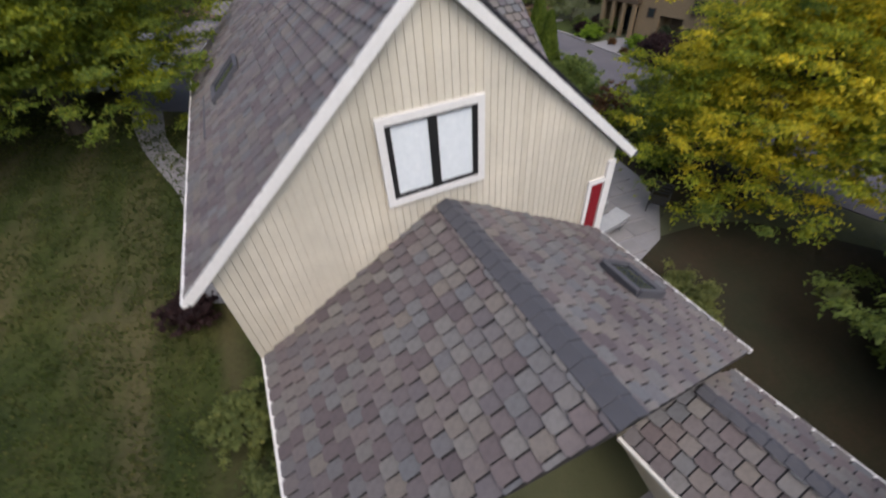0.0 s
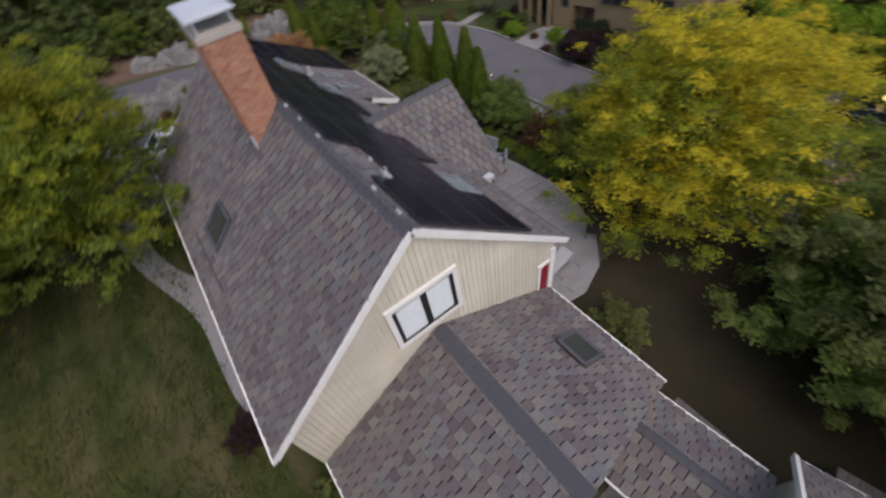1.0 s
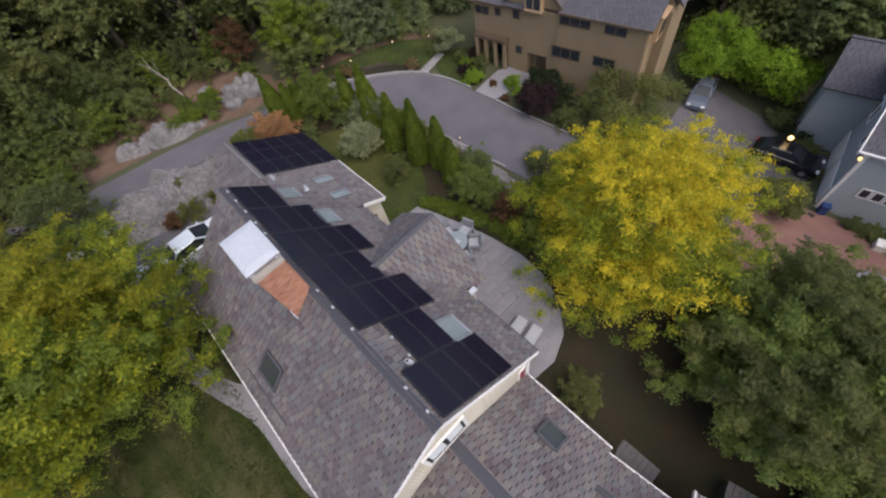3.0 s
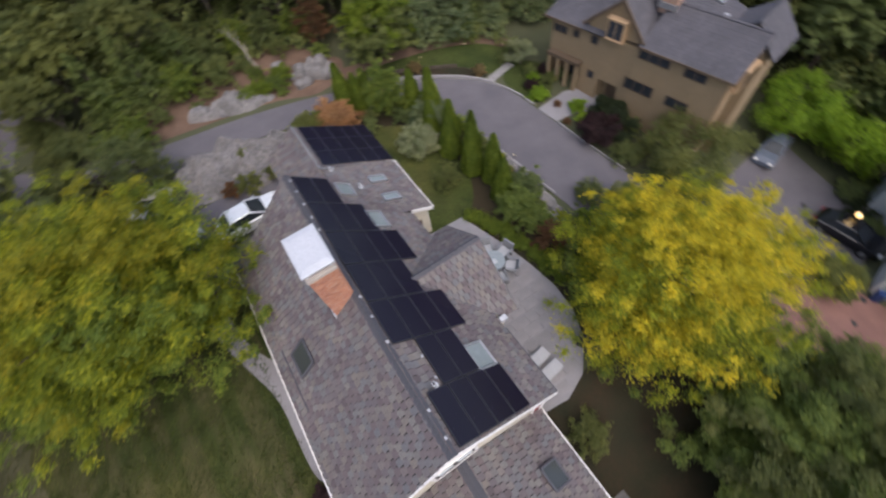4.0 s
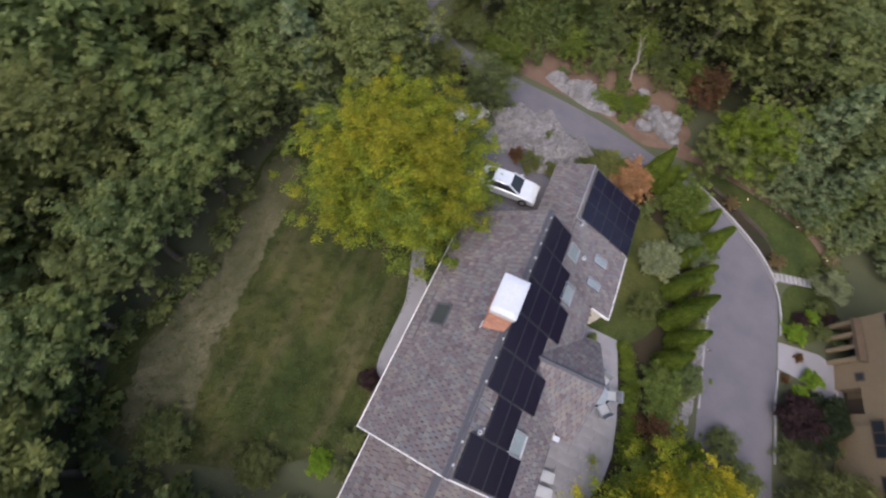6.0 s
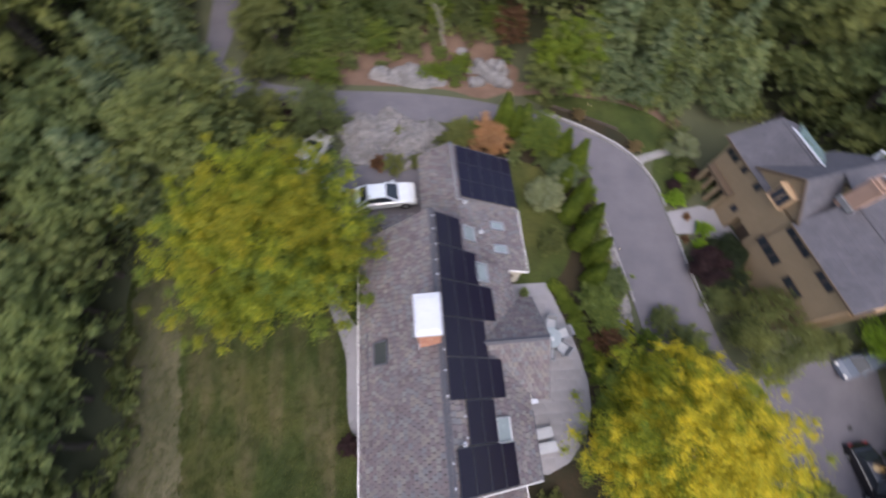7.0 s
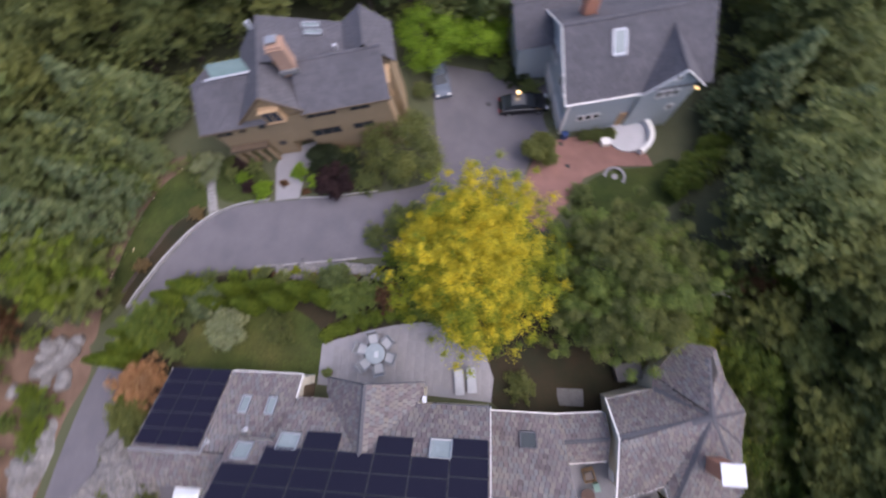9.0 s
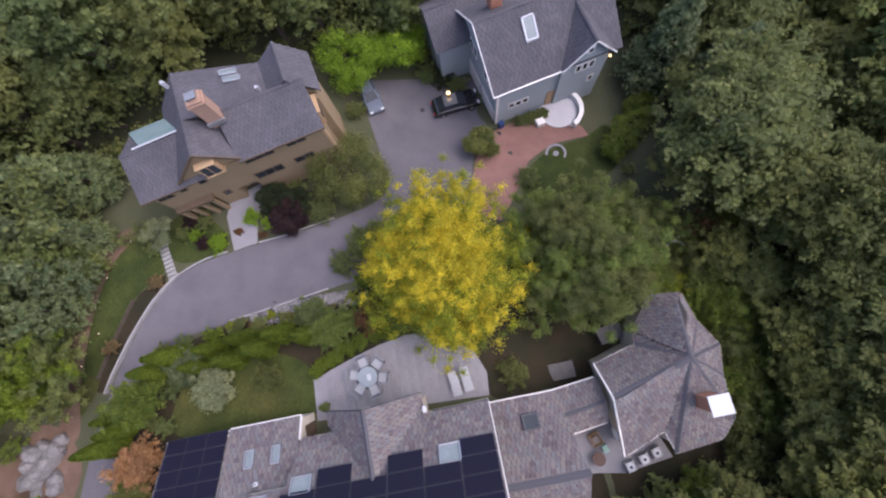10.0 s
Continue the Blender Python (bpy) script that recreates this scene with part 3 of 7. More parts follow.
def roof_plane(parent, pts, material=None, tile=True, name="roof_slope", singles=None, seed=0, tw=TW, th=TH, thick=0.12, tt=TT):
    """A roof slope over planar corners; the first two are the eave. singles: reach in u, v where each shingle is an object."""
    p = [Vector(q) for q in pts]
    u = (p[1] - p[0]).normalized()
    n = u.cross(p[2] - p[0]).normalized()
    if n.z < 0:
        n = -n
    v = n.cross(u)
    if v.z < 0:
        v = -v
    slope = part(name, slab(pts, -n * thick), M_UNDER, parent)
    if not tile:
        slope.data.materials[0] = material
        return slope
    flat = [((q - p[0]).dot(u), (q - p[0]).dot(v)) for q in p]
    rng = random.Random(seed)
    rot = Matrix((u, v, n)).transposed() if u.cross(v).dot(n) > 0 else Matrix((-u, v, n)).transposed()
    verts, faces = [], []
    top = max(f[1] for f in flat)
    row, h = 0, 0.0
    count = 0
    while h < top - 0.05:
        s = span(flat, min(h + th / 2, top - 0.02))
        if s:
            a = s[0] - (tw / 2 if row % 2 else 0) - rng.random() * 0.06
            while a < s[1]:
                w = tw * rng.uniform(0.94, 1.06)
                lo, hi = max(a + 0.014, s[0]), min(a + w - 0.014, s[1])
                if hi - lo > 0.03:
                    full = hi - lo > tw * 0.8
                    base = p[0] + u * (lo + hi) / 2 + v * (h + rng.uniform(-0.008, 0.008))
                    lift = rng.uniform(0.0, 0.008)
                    if singles and full and count < 300 and singles[0] <= (lo + hi) / 2 <= singles[1] and singles[2] <= h <= singles[3]:
                        o = new("shingle", tile_meshes[rng.randrange(3)])
                        o.parent = slope
                        o.matrix_local = Matrix.Translation(base + n * lift) @ (rot @ Matrix.Rotation(rng.uniform(-0.012, 0.012), 3, "Z")).to_4x4()
                        count += 1
                    else:
                        t = tt * rng.uniform(0.85, 1.2)
                        hh = min(th * 1.12, top - h)
                        i = len(verts)
                        e, dv0 = min(0.035, (hi - lo) * 0.3), rng.uniform(-0.008, 0.008)
                        ring = ((lo, e), (lo + e, 0), (hi - e, 0), (hi, e))
                        for dz in (max(-0.003, t - 0.022), t):
                            for du, dv in ring:
                                verts.append(p[0] + u * du + v * (h + dv + dv0) + n * (dz + lift))
                        for du in (hi, lo):
                            verts.append(p[0] + u * du + v * (h + hh) + n * (0.004 + lift))
                        faces += [(i + 4, i + 5, i + 6, i + 7, i + 8, i + 9)] + [(i + k, i + k + 1, i + k + 5, i + k + 4) for k in range(3)] + [(i, i + 4, i + 9), (i + 3, i + 8, i + 7)]
                a += w
        h += th
        row += 1
    if verts:
        me = bpy.data.meshes.new("shingle_field")
        me.from_pydata(verts, [], faces)
        me.materials.append(material or M_SHINGLE)
        o = new("shingle_field", me)
        o.parent = slope
        tagged(o, kind="stuff")
    return slope


cap_meshes = {}


def ridge_cap(parent, a, b, w=0.32, name="ridge_cap", seed=0, material=None, drop=0.5):
    """Overlapping cap shingles along a ridge or hip, on a thin ridge board."""
    a, b = Vector(a), Vector(b)
    d = (b - a).normalized()
    side = d.cross(Vector((0, 0, 1))).normalized()
    up = side.cross(d)
    material = material or M_RIDGE
    key = (w, drop, material.name)
    if key not in cap_meshes:
        bm = bmesh.new()
        rows = [[(x, y, z - abs(x) * drop) for x in (-w / 2, 0, w / 2)] for y, z in ((0, 0.08), (0.3, 0.055))]
        hi = [[bm.verts.new(c) for c in r] for r in rows]
        lo = [[bm.verts.new((c[0], c[1], c[2] - 0.035)) for c in r] for r in rows]
        for i in (0, 1):
            bm.faces.new((hi[0][i], hi[0][i + 1], hi[1][i + 1], hi[1][i]))
            bm.faces.new((hi[0][i], lo[0][i], lo[0][i + 1], hi[0][i + 1]))
            bm.faces.new((hi[1][i], hi[1][i + 1], lo[1][i + 1], lo[1][i]))
        bm.faces.new((hi[0][0], hi[1][0], lo[1][0], lo[0][0]))
        bm.faces.new((hi[0][2], lo[0][2], lo[1][2], hi[1][2]))
        bmesh.ops.recalc_face_normals(bm, faces=bm.faces)
        me = bpy.data.meshes.new("cap_shingle")
        bm.to_mesh(me)
        bm.free()
        me.materials.append(material)
        cap_meshes[key] = me
    board = part(name, bars([(a + up * 0.0, b + up * 0.0)], 0.06, 0.09), M_UNDER, parent)
    rng = random.Random(seed)
    rot = Matrix((side, d, up)).transposed()
    if rot.determinant() < 0:
        rot = Matrix((-side, d, up)).transposed()
    l, s = (b - a).length, 0.0
    n = max(1, round(l / 0.27))
    for i in range(n):
        o = new("cap_shingle", cap_meshes[key])
        o.parent = board
        o.matrix_local = Matrix.Translation(a + d * (l - 0.3) * i / max(1, n - 1) + up * rng.uniform(0, 0.008)) @ rot.to_4x4()
    return board


# ---- the main house ----
RZ, SL, EX, EZ, Y0, Y1 = 7.81, 0.85, 4.62, 3.883, -0.02, 14.0
house = thing("house", "cream-sided house with grey slate-look shingle roof and white trim", "house")
part("wall", boxes((-4.2, 13.6, -0.4, 2.3, 13.8, 4.0), (-4.2, 0.3, -0.4, -4.0, 13.6, 4.1), (4.0, 0.3, -0.4, 4.2, 11.4, 4.1)), M_CREAM, house)
roof_plane(house, [(-EX, Y0, EZ), (-EX, Y1, EZ), (0, Y1, RZ), (0, Y0, RZ)], singles=(0, 4.2, 1.5, 6), seed=1)
YS, XS = 11.6, 2.6
roof_plane(house, [(EX, Y0, EZ), (EX, YS, EZ), (0, YS, RZ), (0, Y0, RZ)], seed=2)
roof_plane(house, [(XS, YS, RZ - SL * XS), (XS, Y1, RZ - SL * XS), (0, Y1, RZ), (0, YS, RZ)], seed=12)
part("step_flashing", slab([(XS - 0.05, YS, 3.9), (XS - 0.05, Y1 - 0.1, 3.9), (XS - 0.05, Y1 - 0.1, RZ - SL * XS - 0.1), (XS - 0.05, YS, RZ - SL * XS - 0.1)], (-0.1, 0, 0)), M_CREAM, house)
part("step_wall", slab([(XS, YS - 0.06, 3.0), (4.2, YS - 0.06, 2.6), (4.2, YS - 0.06, RZ - SL * 4.2 - 0.14), (XS, YS - 0.06, RZ - SL * XS - 0.14)], (0, -0.12, 0)), M_CREAM, house)
ridge_cap(house, (0, Y0, RZ), (0, Y1, RZ), 0.36, drop=0.85)
# gable wall with its vertical boards
def gable_z(x):
    return RZ - SL * abs(x) - 0.16


gable = part("gable_wall", slab([(-4.2, 0.14, -1.0), (4.2, 0.14, -1.0), (4.2, 0.14, gable_z(4.2)), (0, 0.14, gable_z(0)), (-4.2, 0.14, gable_z(4.2))], (0, 0.16, 0)), M_CREAM, house)
WX0, WX1, WZ0, WZ1 = -0.95, 0.7, 4.5, 5.85
x = -4.2
bw = 0.14
while x < 4.19:
    for z0, z1 in (((-0.6, None),) if not (WX0 - 0.1 < x + bw / 2 < WX1 + 0.1) else ((-0.6, WZ0 + 0.02), (WZ1 - 0.02, None))):
        a, b = x + 0.006, min(x + bw - 0.006, 4.2)
        ta, tb = (z1, z1) if z1 else (gable_z(a), gable_z(b))
        bm = bmesh.new()
        f = [bm.verts.new(c) for c in ((a, 0.118, z0), (b, 0.118, z0), (b, 0.118, tb), (a, 0.118, ta))]
        g = [bm.verts.new((c.co.x, 0.141, c.co.z)) for c in f]
        bm.faces.new(f)
        for i in range(4):
            bm.faces.new((f[i], g[i], g[(i + 1) % 4], f[(i + 1) % 4]))
        bmesh.ops.recalc_face_normals(bm, faces=bm.faces)
        part("board", bm, M_CREAM, gable)
    x += bw
part("rake_trim", bars([((-EX, -0.02, EZ - 0.04), (0, -0.02, RZ - 0.04))], 0.05, 0.17), M_TRIM, house, "white rake board")
part("rake_trim", bars([((EX, -0.02, EZ - 0.04), (0, -0.02, RZ - 0.04))], 0.05, 0.17), M_TRIM, house, "white rake board")
part("soffit", bars([((-EX, 0.06, EZ - 0.13), (0, 0.06, RZ - 0.13))], 0.11, 0.03), M_TRIM, house)
part("soffit", bars([((EX, 0.06, EZ - 0.13), (0, 0.06, RZ - 0.13))], 0.11, 0.03), M_TRIM, house)
for s in (-1, 1):
    part("gutter", bars([((s * (EX + 0.05), Y0 - 0.03, EZ - 0.05), (s * (EX + 0.05), Y1 if s < 0 else 3.3, EZ - 0.05))], 0.09, 0.1), M_TRIM if s < 0 else M_RIDGE, house)
    if s > 0:
        part("corner_board", boxes((s * 4.12 - 0.1, 0.05, -1.0, s * 4.12 + 0.1, 0.115, EZ - 0.1)), M_TRIM, house)
# gable window
win = part("window_casing", boxes((WX0 - 0.13, 0.04, WZ0 - 0.13, WX1 + 0.13, 0.116, WZ0), (WX0 - 0.13, 0.04, WZ1, WX1 + 0.13, 0.116, WZ1 + 0.13), (WX0 - 0.13, 0.04, WZ0, WX0, 0.116, WZ1), (WX1, 0.04, WZ0, WX1 + 0.13, 0.116, WZ1)), M_TRIM, house, "white window casing")
mid = (WX0 + WX1) / 2
part("sash", boxes((WX0, 0.06, WZ0, WX0 + 0.1, 0.112, WZ1), (WX1 - 0.1, 0.06, WZ0, WX1, 0.112, WZ1), (mid - 0.08, 0.06, WZ0, mid + 0.08, 0.112, WZ1), (WX0 + 0.1, 0.06, WZ0, mid - 0.08, 0.112, WZ0 + 0.07), (mid + 0.08, 0.06, WZ0, WX1 - 0.1, 0.112, WZ0 + 0.07), (WX0 + 0.1, 0.06, WZ1 - 0.05, mid - 0.08, 0.112, WZ1), (mid + 0.08, 0.06, WZ1 - 0.05, WX1 - 0.1, 0.112, WZ1)), M_BLACKFRAME, win, "black window sash")
# Opaque white-blue panes: sky reflection in the glass is put into the colour.
M_SKYLIT_PANE = two_scale("sky_pale_pane", (0.72, 0.76, 0.79), (0.80, 0.83, 0.85), (0.68, 0.72, 0.75), 1.0, 10, 0.35, 0.02)
M_GLASS, nt, b = mat("window_glass", 0.05, 0, 0.5)
b.inputs["Base Color"].default_value = (0.05, 0.056, 0.055, 1)
M_DARKGLASS = two_scale("dark_pane", (0.02, 0.025, 0.03), (0.035, 0.04, 0.05), (0.025, 0.03, 0.035), 1.0, 6, 0.08, 0.02)
# Pale blue-grey base colour paints the sky's reflection on the skylight glass.
M_SKYREFLECT = two_scale("sky_reflecting_pane", (0.17, 0.20, 0.205), (0.24, 0.275, 0.28), (0.19, 0.225, 0.23), 0.8, 5, 0.06, 0.02)
for a, b in ((WX0 + 0.1, mid - 0.08), (mid + 0.08, WX1 - 0.1)):
    part("pale_pane", boxes((a, 0.085, WZ0 + 0.07, b, 0.10, WZ1 - 0.05)), M_SKYLIT_PANE, win, "window pane with sky reflection in its pale colour")
# red door at the corner
M_RED = two_scale("red_paint", (0.22, 0.012, 0.02), (0.27, 0.016, 0.025), (0.20, 0.01, 0.018), 1.5, 10, 0.45, 0.05)
door = part("door", boxes((3.66, 0.09, 1.2, 4.0, 0.112, 3.25)), M_RED, house, "red painted door")
part("door_trim", boxes((3.56, 0.06, 1.2, 3.66, 0.114, 3.37), (3.66, 0.06, 3.25, 4.02, 0.114, 3.37)), M_TRIM, door)


def skylight(parent, p, q, on_x=True, s=1, slope_fn=None, frame_material=None, label="skylight with pale frame", pane=None):
    """A roof window between two corners x0, y0 and x1, y1 on the slope z = slope_fn(x)."""
    (x0, y0), (x1, y1) = p, q
    h = 0.10
    f = lambda x, y, d: (x, y, slope_fn(x) + d)
    pts = [f(x0, y0, h), f(x1, y0, h), f(x1, y1, h), f(x0, y1, h)]
    sky_frame = part("skylight", bars([(pts[0], pts[1]), (pts[1], pts[2]), (pts[2], pts[3]), (pts[3], pts[0])], 0.09, 0.16), frame_material or M_RIDGE, parent, label)
    part("glass", slab([f(x0, y0, h + 0.03), f(x1, y0, h + 0.03), f(x1, y1, h + 0.03), f(x0, y1, h + 0.03)], (0, 0, -0.03)), pane or M_SKYREFLECT, sky_frame)
    return sky_frame


east = lambda x: RZ - SL * x
west = lambda x: RZ + SL * x
M_COPPER = two_scale("brown_flashing", (0.22, 0.17, 0.14), (0.28, 0.22, 0.18), (0.2, 0.15, 0.12), 1, 10, 0.6, 0.1)
M_ALU = two_scale("grey_aluminium", (0.30, 0.31, 0.32), (0.38, 0.39, 0.40), (0.28, 0.28, 0.29), 1, 10, 0.4, 0.05, metal=0.6)
skylight(house, (2.4, 2.0), (3.15, 3.1), slope_fn=east, frame_material=M_ALU)
skylight(house, (2.3, 10.2), (3.0, 11.3), slope_fn=east, frame_material=M_ALU)
skylight(house, (1.85, 12.6), (2.5, 13.5), slope_fn=east, frame_material=M_ALU)
skylight(house, (-3.65, 6.2), (-2.85, 7.4), slope_fn=west, pane=M_GLASS)
# cross gable over the patio
CZ, CX, CY = 6.0, 2.13, 6.75
cs, cn = 3.85, 9.65
ce = CZ - SL * (CY - cs)
cxe = (RZ - ce) / SL
roof_plane(house, [(5.75, cs, ce + 0.03), (cxe, cs, ce + 0.03), (CX, CY, CZ + 0.03), (5.75, CY, CZ + 0.03)], seed=3, thick=0.05)
roof_plane(house, [(5.75, cn, ce + 0.03), (cxe, cn, ce + 0.03), (CX, CY, CZ + 0.03), (5.75, CY, CZ + 0.03)], seed=4, thick=0.05)
ridge_cap(house, (CX, CY, CZ + 0.03), (5.75, CY, CZ + 0.03), 0.3, drop=0.85)
part("valley", bars([((CX, CY, CZ + 0.03), (cxe, cs, ce + 0.05)), ((CX, CY, CZ + 0.03), (cxe, cn, ce + 0.05))], 0.12, 0.03), M_RIDGE, house)
part("cross_gable_wall", slab([(5.2, cs + 0.2, -0.2), (5.2, cn - 0.2, -0.2), (5.2, cn - 0.2, ce + 0.05), (5.2, CY, CZ - 0.12), (5.2, cs + 0.2, ce + 0.05)], (-0.15, 0, 0)), M_CREAM, house)
part("cross_side_wall", boxes((4.2, cs + 0.2, -0.2, 5.05, cs + 0.35, ce), (4.2, cn - 0.35, -0.2, 5.05, cn - 0.2, ce)), M_CREAM, house)
part("rake_trim", bars([((5.78, cs, ce - 0.05), (5.78, CY, CZ - 0.05)), ((5.78, cn, ce - 0.05), (5.78, CY, CZ - 0.05))], 0.05, 0.14), M_RIDGE, house)

# ---- solar panels ----
M_PANEL, nt, b = mat("solar_cells", 0.2, 0.0, 0.22)
b.inputs["Base Color"].default_value = (0.010, 0.008, 0.018, 1)
n = noise_tex(nt, 1.2, 3)
rr = ramp(nt, n.outputs[0], [(0.3, (0.16, 0.16, 0.16)), (0.7, (0.30, 0.30, 0.30))])
nt.links.new(rr.outputs[0], b.inputs["Roughness"])


M_PANELFRAME = two_scale("dark_panel_frame", (0.02, 0.02, 0.027), (0.028, 0.028, 0.036), (0.018, 0.018, 0.024), 1, 15, 0.45, 0.05)


def solar_panel(lx, ly):
    t = thing("solar_panel", "black solar panel mounted on the shingle roof", "solar panel", "solar panels on the roof")
    part("frame", boxes((0, 0, 0, lx, 0.035, 0.045), (0, ly - 0.035, 0, lx, ly, 0.045), (0, 0.035, 0, 0.035, ly - 0.035, 0.045), (lx - 0.035, 0.035, 0, lx, ly - 0.035, 0.045)), M_PANELFRAME, t)
    part("cell_sheet", boxes((0.035, 0.035, 0.01, lx - 0.035, ly - 0.035, 0.041)), M_PANEL, t)
    part("rail", boxes((0.15, 0.1, -0.09, 0.2, ly - 0.1, 0.0)), M_ALU, t)
    part("rail", boxes((lx - 0.2, 0.1, -0.09, lx - 0.15, ly - 0.1, 0.0)), M_ALU, t)
    return t


PW, PL = 1.92, 0.94
first = solar_panel(PW, PL)
hyp = math.hypot(1, SL)
spots = []
for col, rows in enumerate(((0, 1, 2, 3), (1, 2), (0, 1, 2, 3), (0, 1, 2), (0, 1, 2, 3), (0, 1, 2), (0, 1))):
    for r in rows:
        x = 0.13 + 0.735 * r + (0.1 if col == 0 else 0.0)
        y = 0.1 + 1.96 * col
        # panel x runs along the ridge, its y down the slope
        down = Vector((1, 0, -SL)) / hyp
        along = Vector((0, 1, 0))
        up = along.cross(down) * -1
        m = Matrix((along, down, along.cross(down))).transposed().to_4x4()
        if m.to_3x3().col[2].z < 0:
            along = Vector((0, -1, 0))
            y += PW
            m = Matrix((along, down, along.cross(down))).transposed().to_4x4()
        spots.append(Matrix.Translation(Vector((x, y, RZ - SL * x)) + m.to_3x3().col[2] * 0.11) @ m)
first.matrix_basis = spots[0]
for m in spots[1:]:
    copy_thing(first, m)

# ---- chimney ----
def chimney(x0, y0, x1, y1, z0, z1, cap_z):
    c = part("chimney", boxes((x0 + 0.02, y0 + 0.02, z0, x1 - 0.02, y1 - 0.02, z1)), M_MORTAR, house, "red brick chimney shaft")
    bl, bh, j = 0.21, 0.075, 0.012
    rng = random.Random(7)
    shared = {}
    verts, faces = [], []
    z, row = z0, 0
    while z < z1 - 0.05:
        for face, (lo, hi) in enumerate(((x0, x1), (y0, y1), (x0, x1), (y0, y1))):
            s = lo - (bl / 2 if row % 2 else 0)
            while s < hi - 0.01:
                a, b = max(s, lo), min(s + bl - j, hi)
                d = rng.uniform(-0.004, 0.006)
                if b - a > 0.03:
                    if face == 0:
                        q = (a, y0 - d, z, b, y0 + 0.03, z + bh - j)
                    elif face == 1:
                        q = (x1 - 0.03, a, z, x1 + d, b, z + bh - j)
                    elif face == 2:
                        q = (a, y1 - 0.03, z, b, y1 + d, z + bh - j)
                    else:
                        q = (x0 - d, a, z, x0 + 0.03, b, z + bh - j)
                    if face == 0:
                        bm = boxes(q)
                        part("brick", bm, M_BRICK, c)
                    else:
                        i = len(verts)
                        verts += [(X, Y, Z) for Z in (q[2], q[5]) for X, Y in ((q[0], q[1]), (q[3], q[1]), (q[3], q[4]), (q[0], q[4]))]
                        faces += [tuple(i + k for k in f) for f in ((3, 2, 1, 0), (4, 5, 6, 7), (0, 1, 5, 4), (1, 2, 6, 5), (2, 3, 7, 6), (3, 0, 4, 7))]
                s += bl
        z += bh
        row += 1
    me = bpy.data.meshes.new("brickwork")
    me.from_pydata(verts, [], faces)
    me.materials.append(M_BRICK)
    o = new("brickwork", me)
    o.parent = c
    tagged(o, kind="stuff")
    part("crown", boxes((x0 - 0.04, y0 - 0.04, z1, x1 + 0.04, y1 + 0.04, z1 + 0.14), (x0 + 0.05, y0 + 0.05, z1 + 0.14, x1 - 0.05, y1 - 0.05, z1 + 0.2)), M_MORTAR, c, "pale mortar crown")
    leg = 0.05
    for lx, ly in ((x0 + 0.06, y0 + 0.06), (x1 - 0.11, y0 + 0.06), (x0 + 0.06, y1 - 0.11), (x1 - 0.11, y1 - 0.11)):
        part("cap_leg", boxes((lx, ly, z1 + 0.14, lx + leg, ly + leg, cap_z - 0.05)), M_METAL_WHITE, c)
    bm = boxes((x0 - 0.08, y0 - 0.08, cap_z - 0.06, x1 + 0.08, y1 + 0.08, cap_z - 0.02))
    t = box(bm, x0 - 0.07, y0 - 0.07, cap_z - 0.02, x1 + 0.07, y1 + 0.07, cap_z + 0.03)
    for v in t[4:]:
        v.co.x += 0.16 * (1 if v.co.x < (x0 + x1) / 2 else -1)
        v.co.y += 0.25 * (1 if v.co.y < (y0 + y1) / 2 else -1)
    part("cap", bm, M_METAL_WHITE, c, "white sheet metal chimney cap")
    part("flashing", boxes((x0 - 0.06, y0 - 0.06, z0 - 0.5, x0, y0 + 0.3, RZ + SL * x0 + 0.25)), M_METAL_WHITE, c)


chimney(-1.03, 6.6, 0.0, 8.3, 6.7, 9.75, 10.28)

# ---- south wing ----
wing = thing("south_wing", "lower cream wing with shingled gable roof and skylight", "house wing")
WZR, WZE, WX, WY = 4.15, 1.8, 4.1, -4.05
ws = (WZR - WZE) / WX
part("wall", boxes((-3.75, WY + 0.75, -2.0, -3.6, 0.13, 1.85), (3.6, WY + 0.75, -2.0, 3.75, 0.13, 1.85)), M_CREAM, wing)
part("gable_wall", slab([(-3.75, WY + 0.6, -2.4), (3.75, WY + 0.6, -2.4), (3.75, WY + 0.6, 1.8), (0, WY + 0.6, WZR - 0.14), (-3.75, WY + 0.6, 1.8)], (0, 0.12, 0)), M_CREAM, wing)
WP = WY - 0.6
roof_plane(wing, [(-WX, WY, WZE), (-WX, 0.1, WZE), (0, 0.1, WZR), (0, WP, WZR)], seed=5, singles=(0, 9, 0, 9))
roof_plane(wing, [(WX, WY, WZE), (WX, 0.1, WZE), (0, 0.1, WZR), (0, WP, WZR)], seed=6)
ridge_cap(wing, (0, WP, WZR), (0, 0.05, WZR), 0.42, drop=0.54)
for s in (-1, 1):
    part("gutter", bars([((s * (WX + 0.05), WY - 0.02, WZE - 0.03), (s * (WX + 0.05), 0.1 if s > 0 else 0.1, WZE - 0.03))], 0.07, 0.08), M_TRIM, wing, "white gutter")
skylight(wing, (2.45, -2.65), (3.2, -1.75), slope_fn=lambda x: WZR - ws * x + 0.06, frame_material=M_RIDGE, pane=M_GLASS)

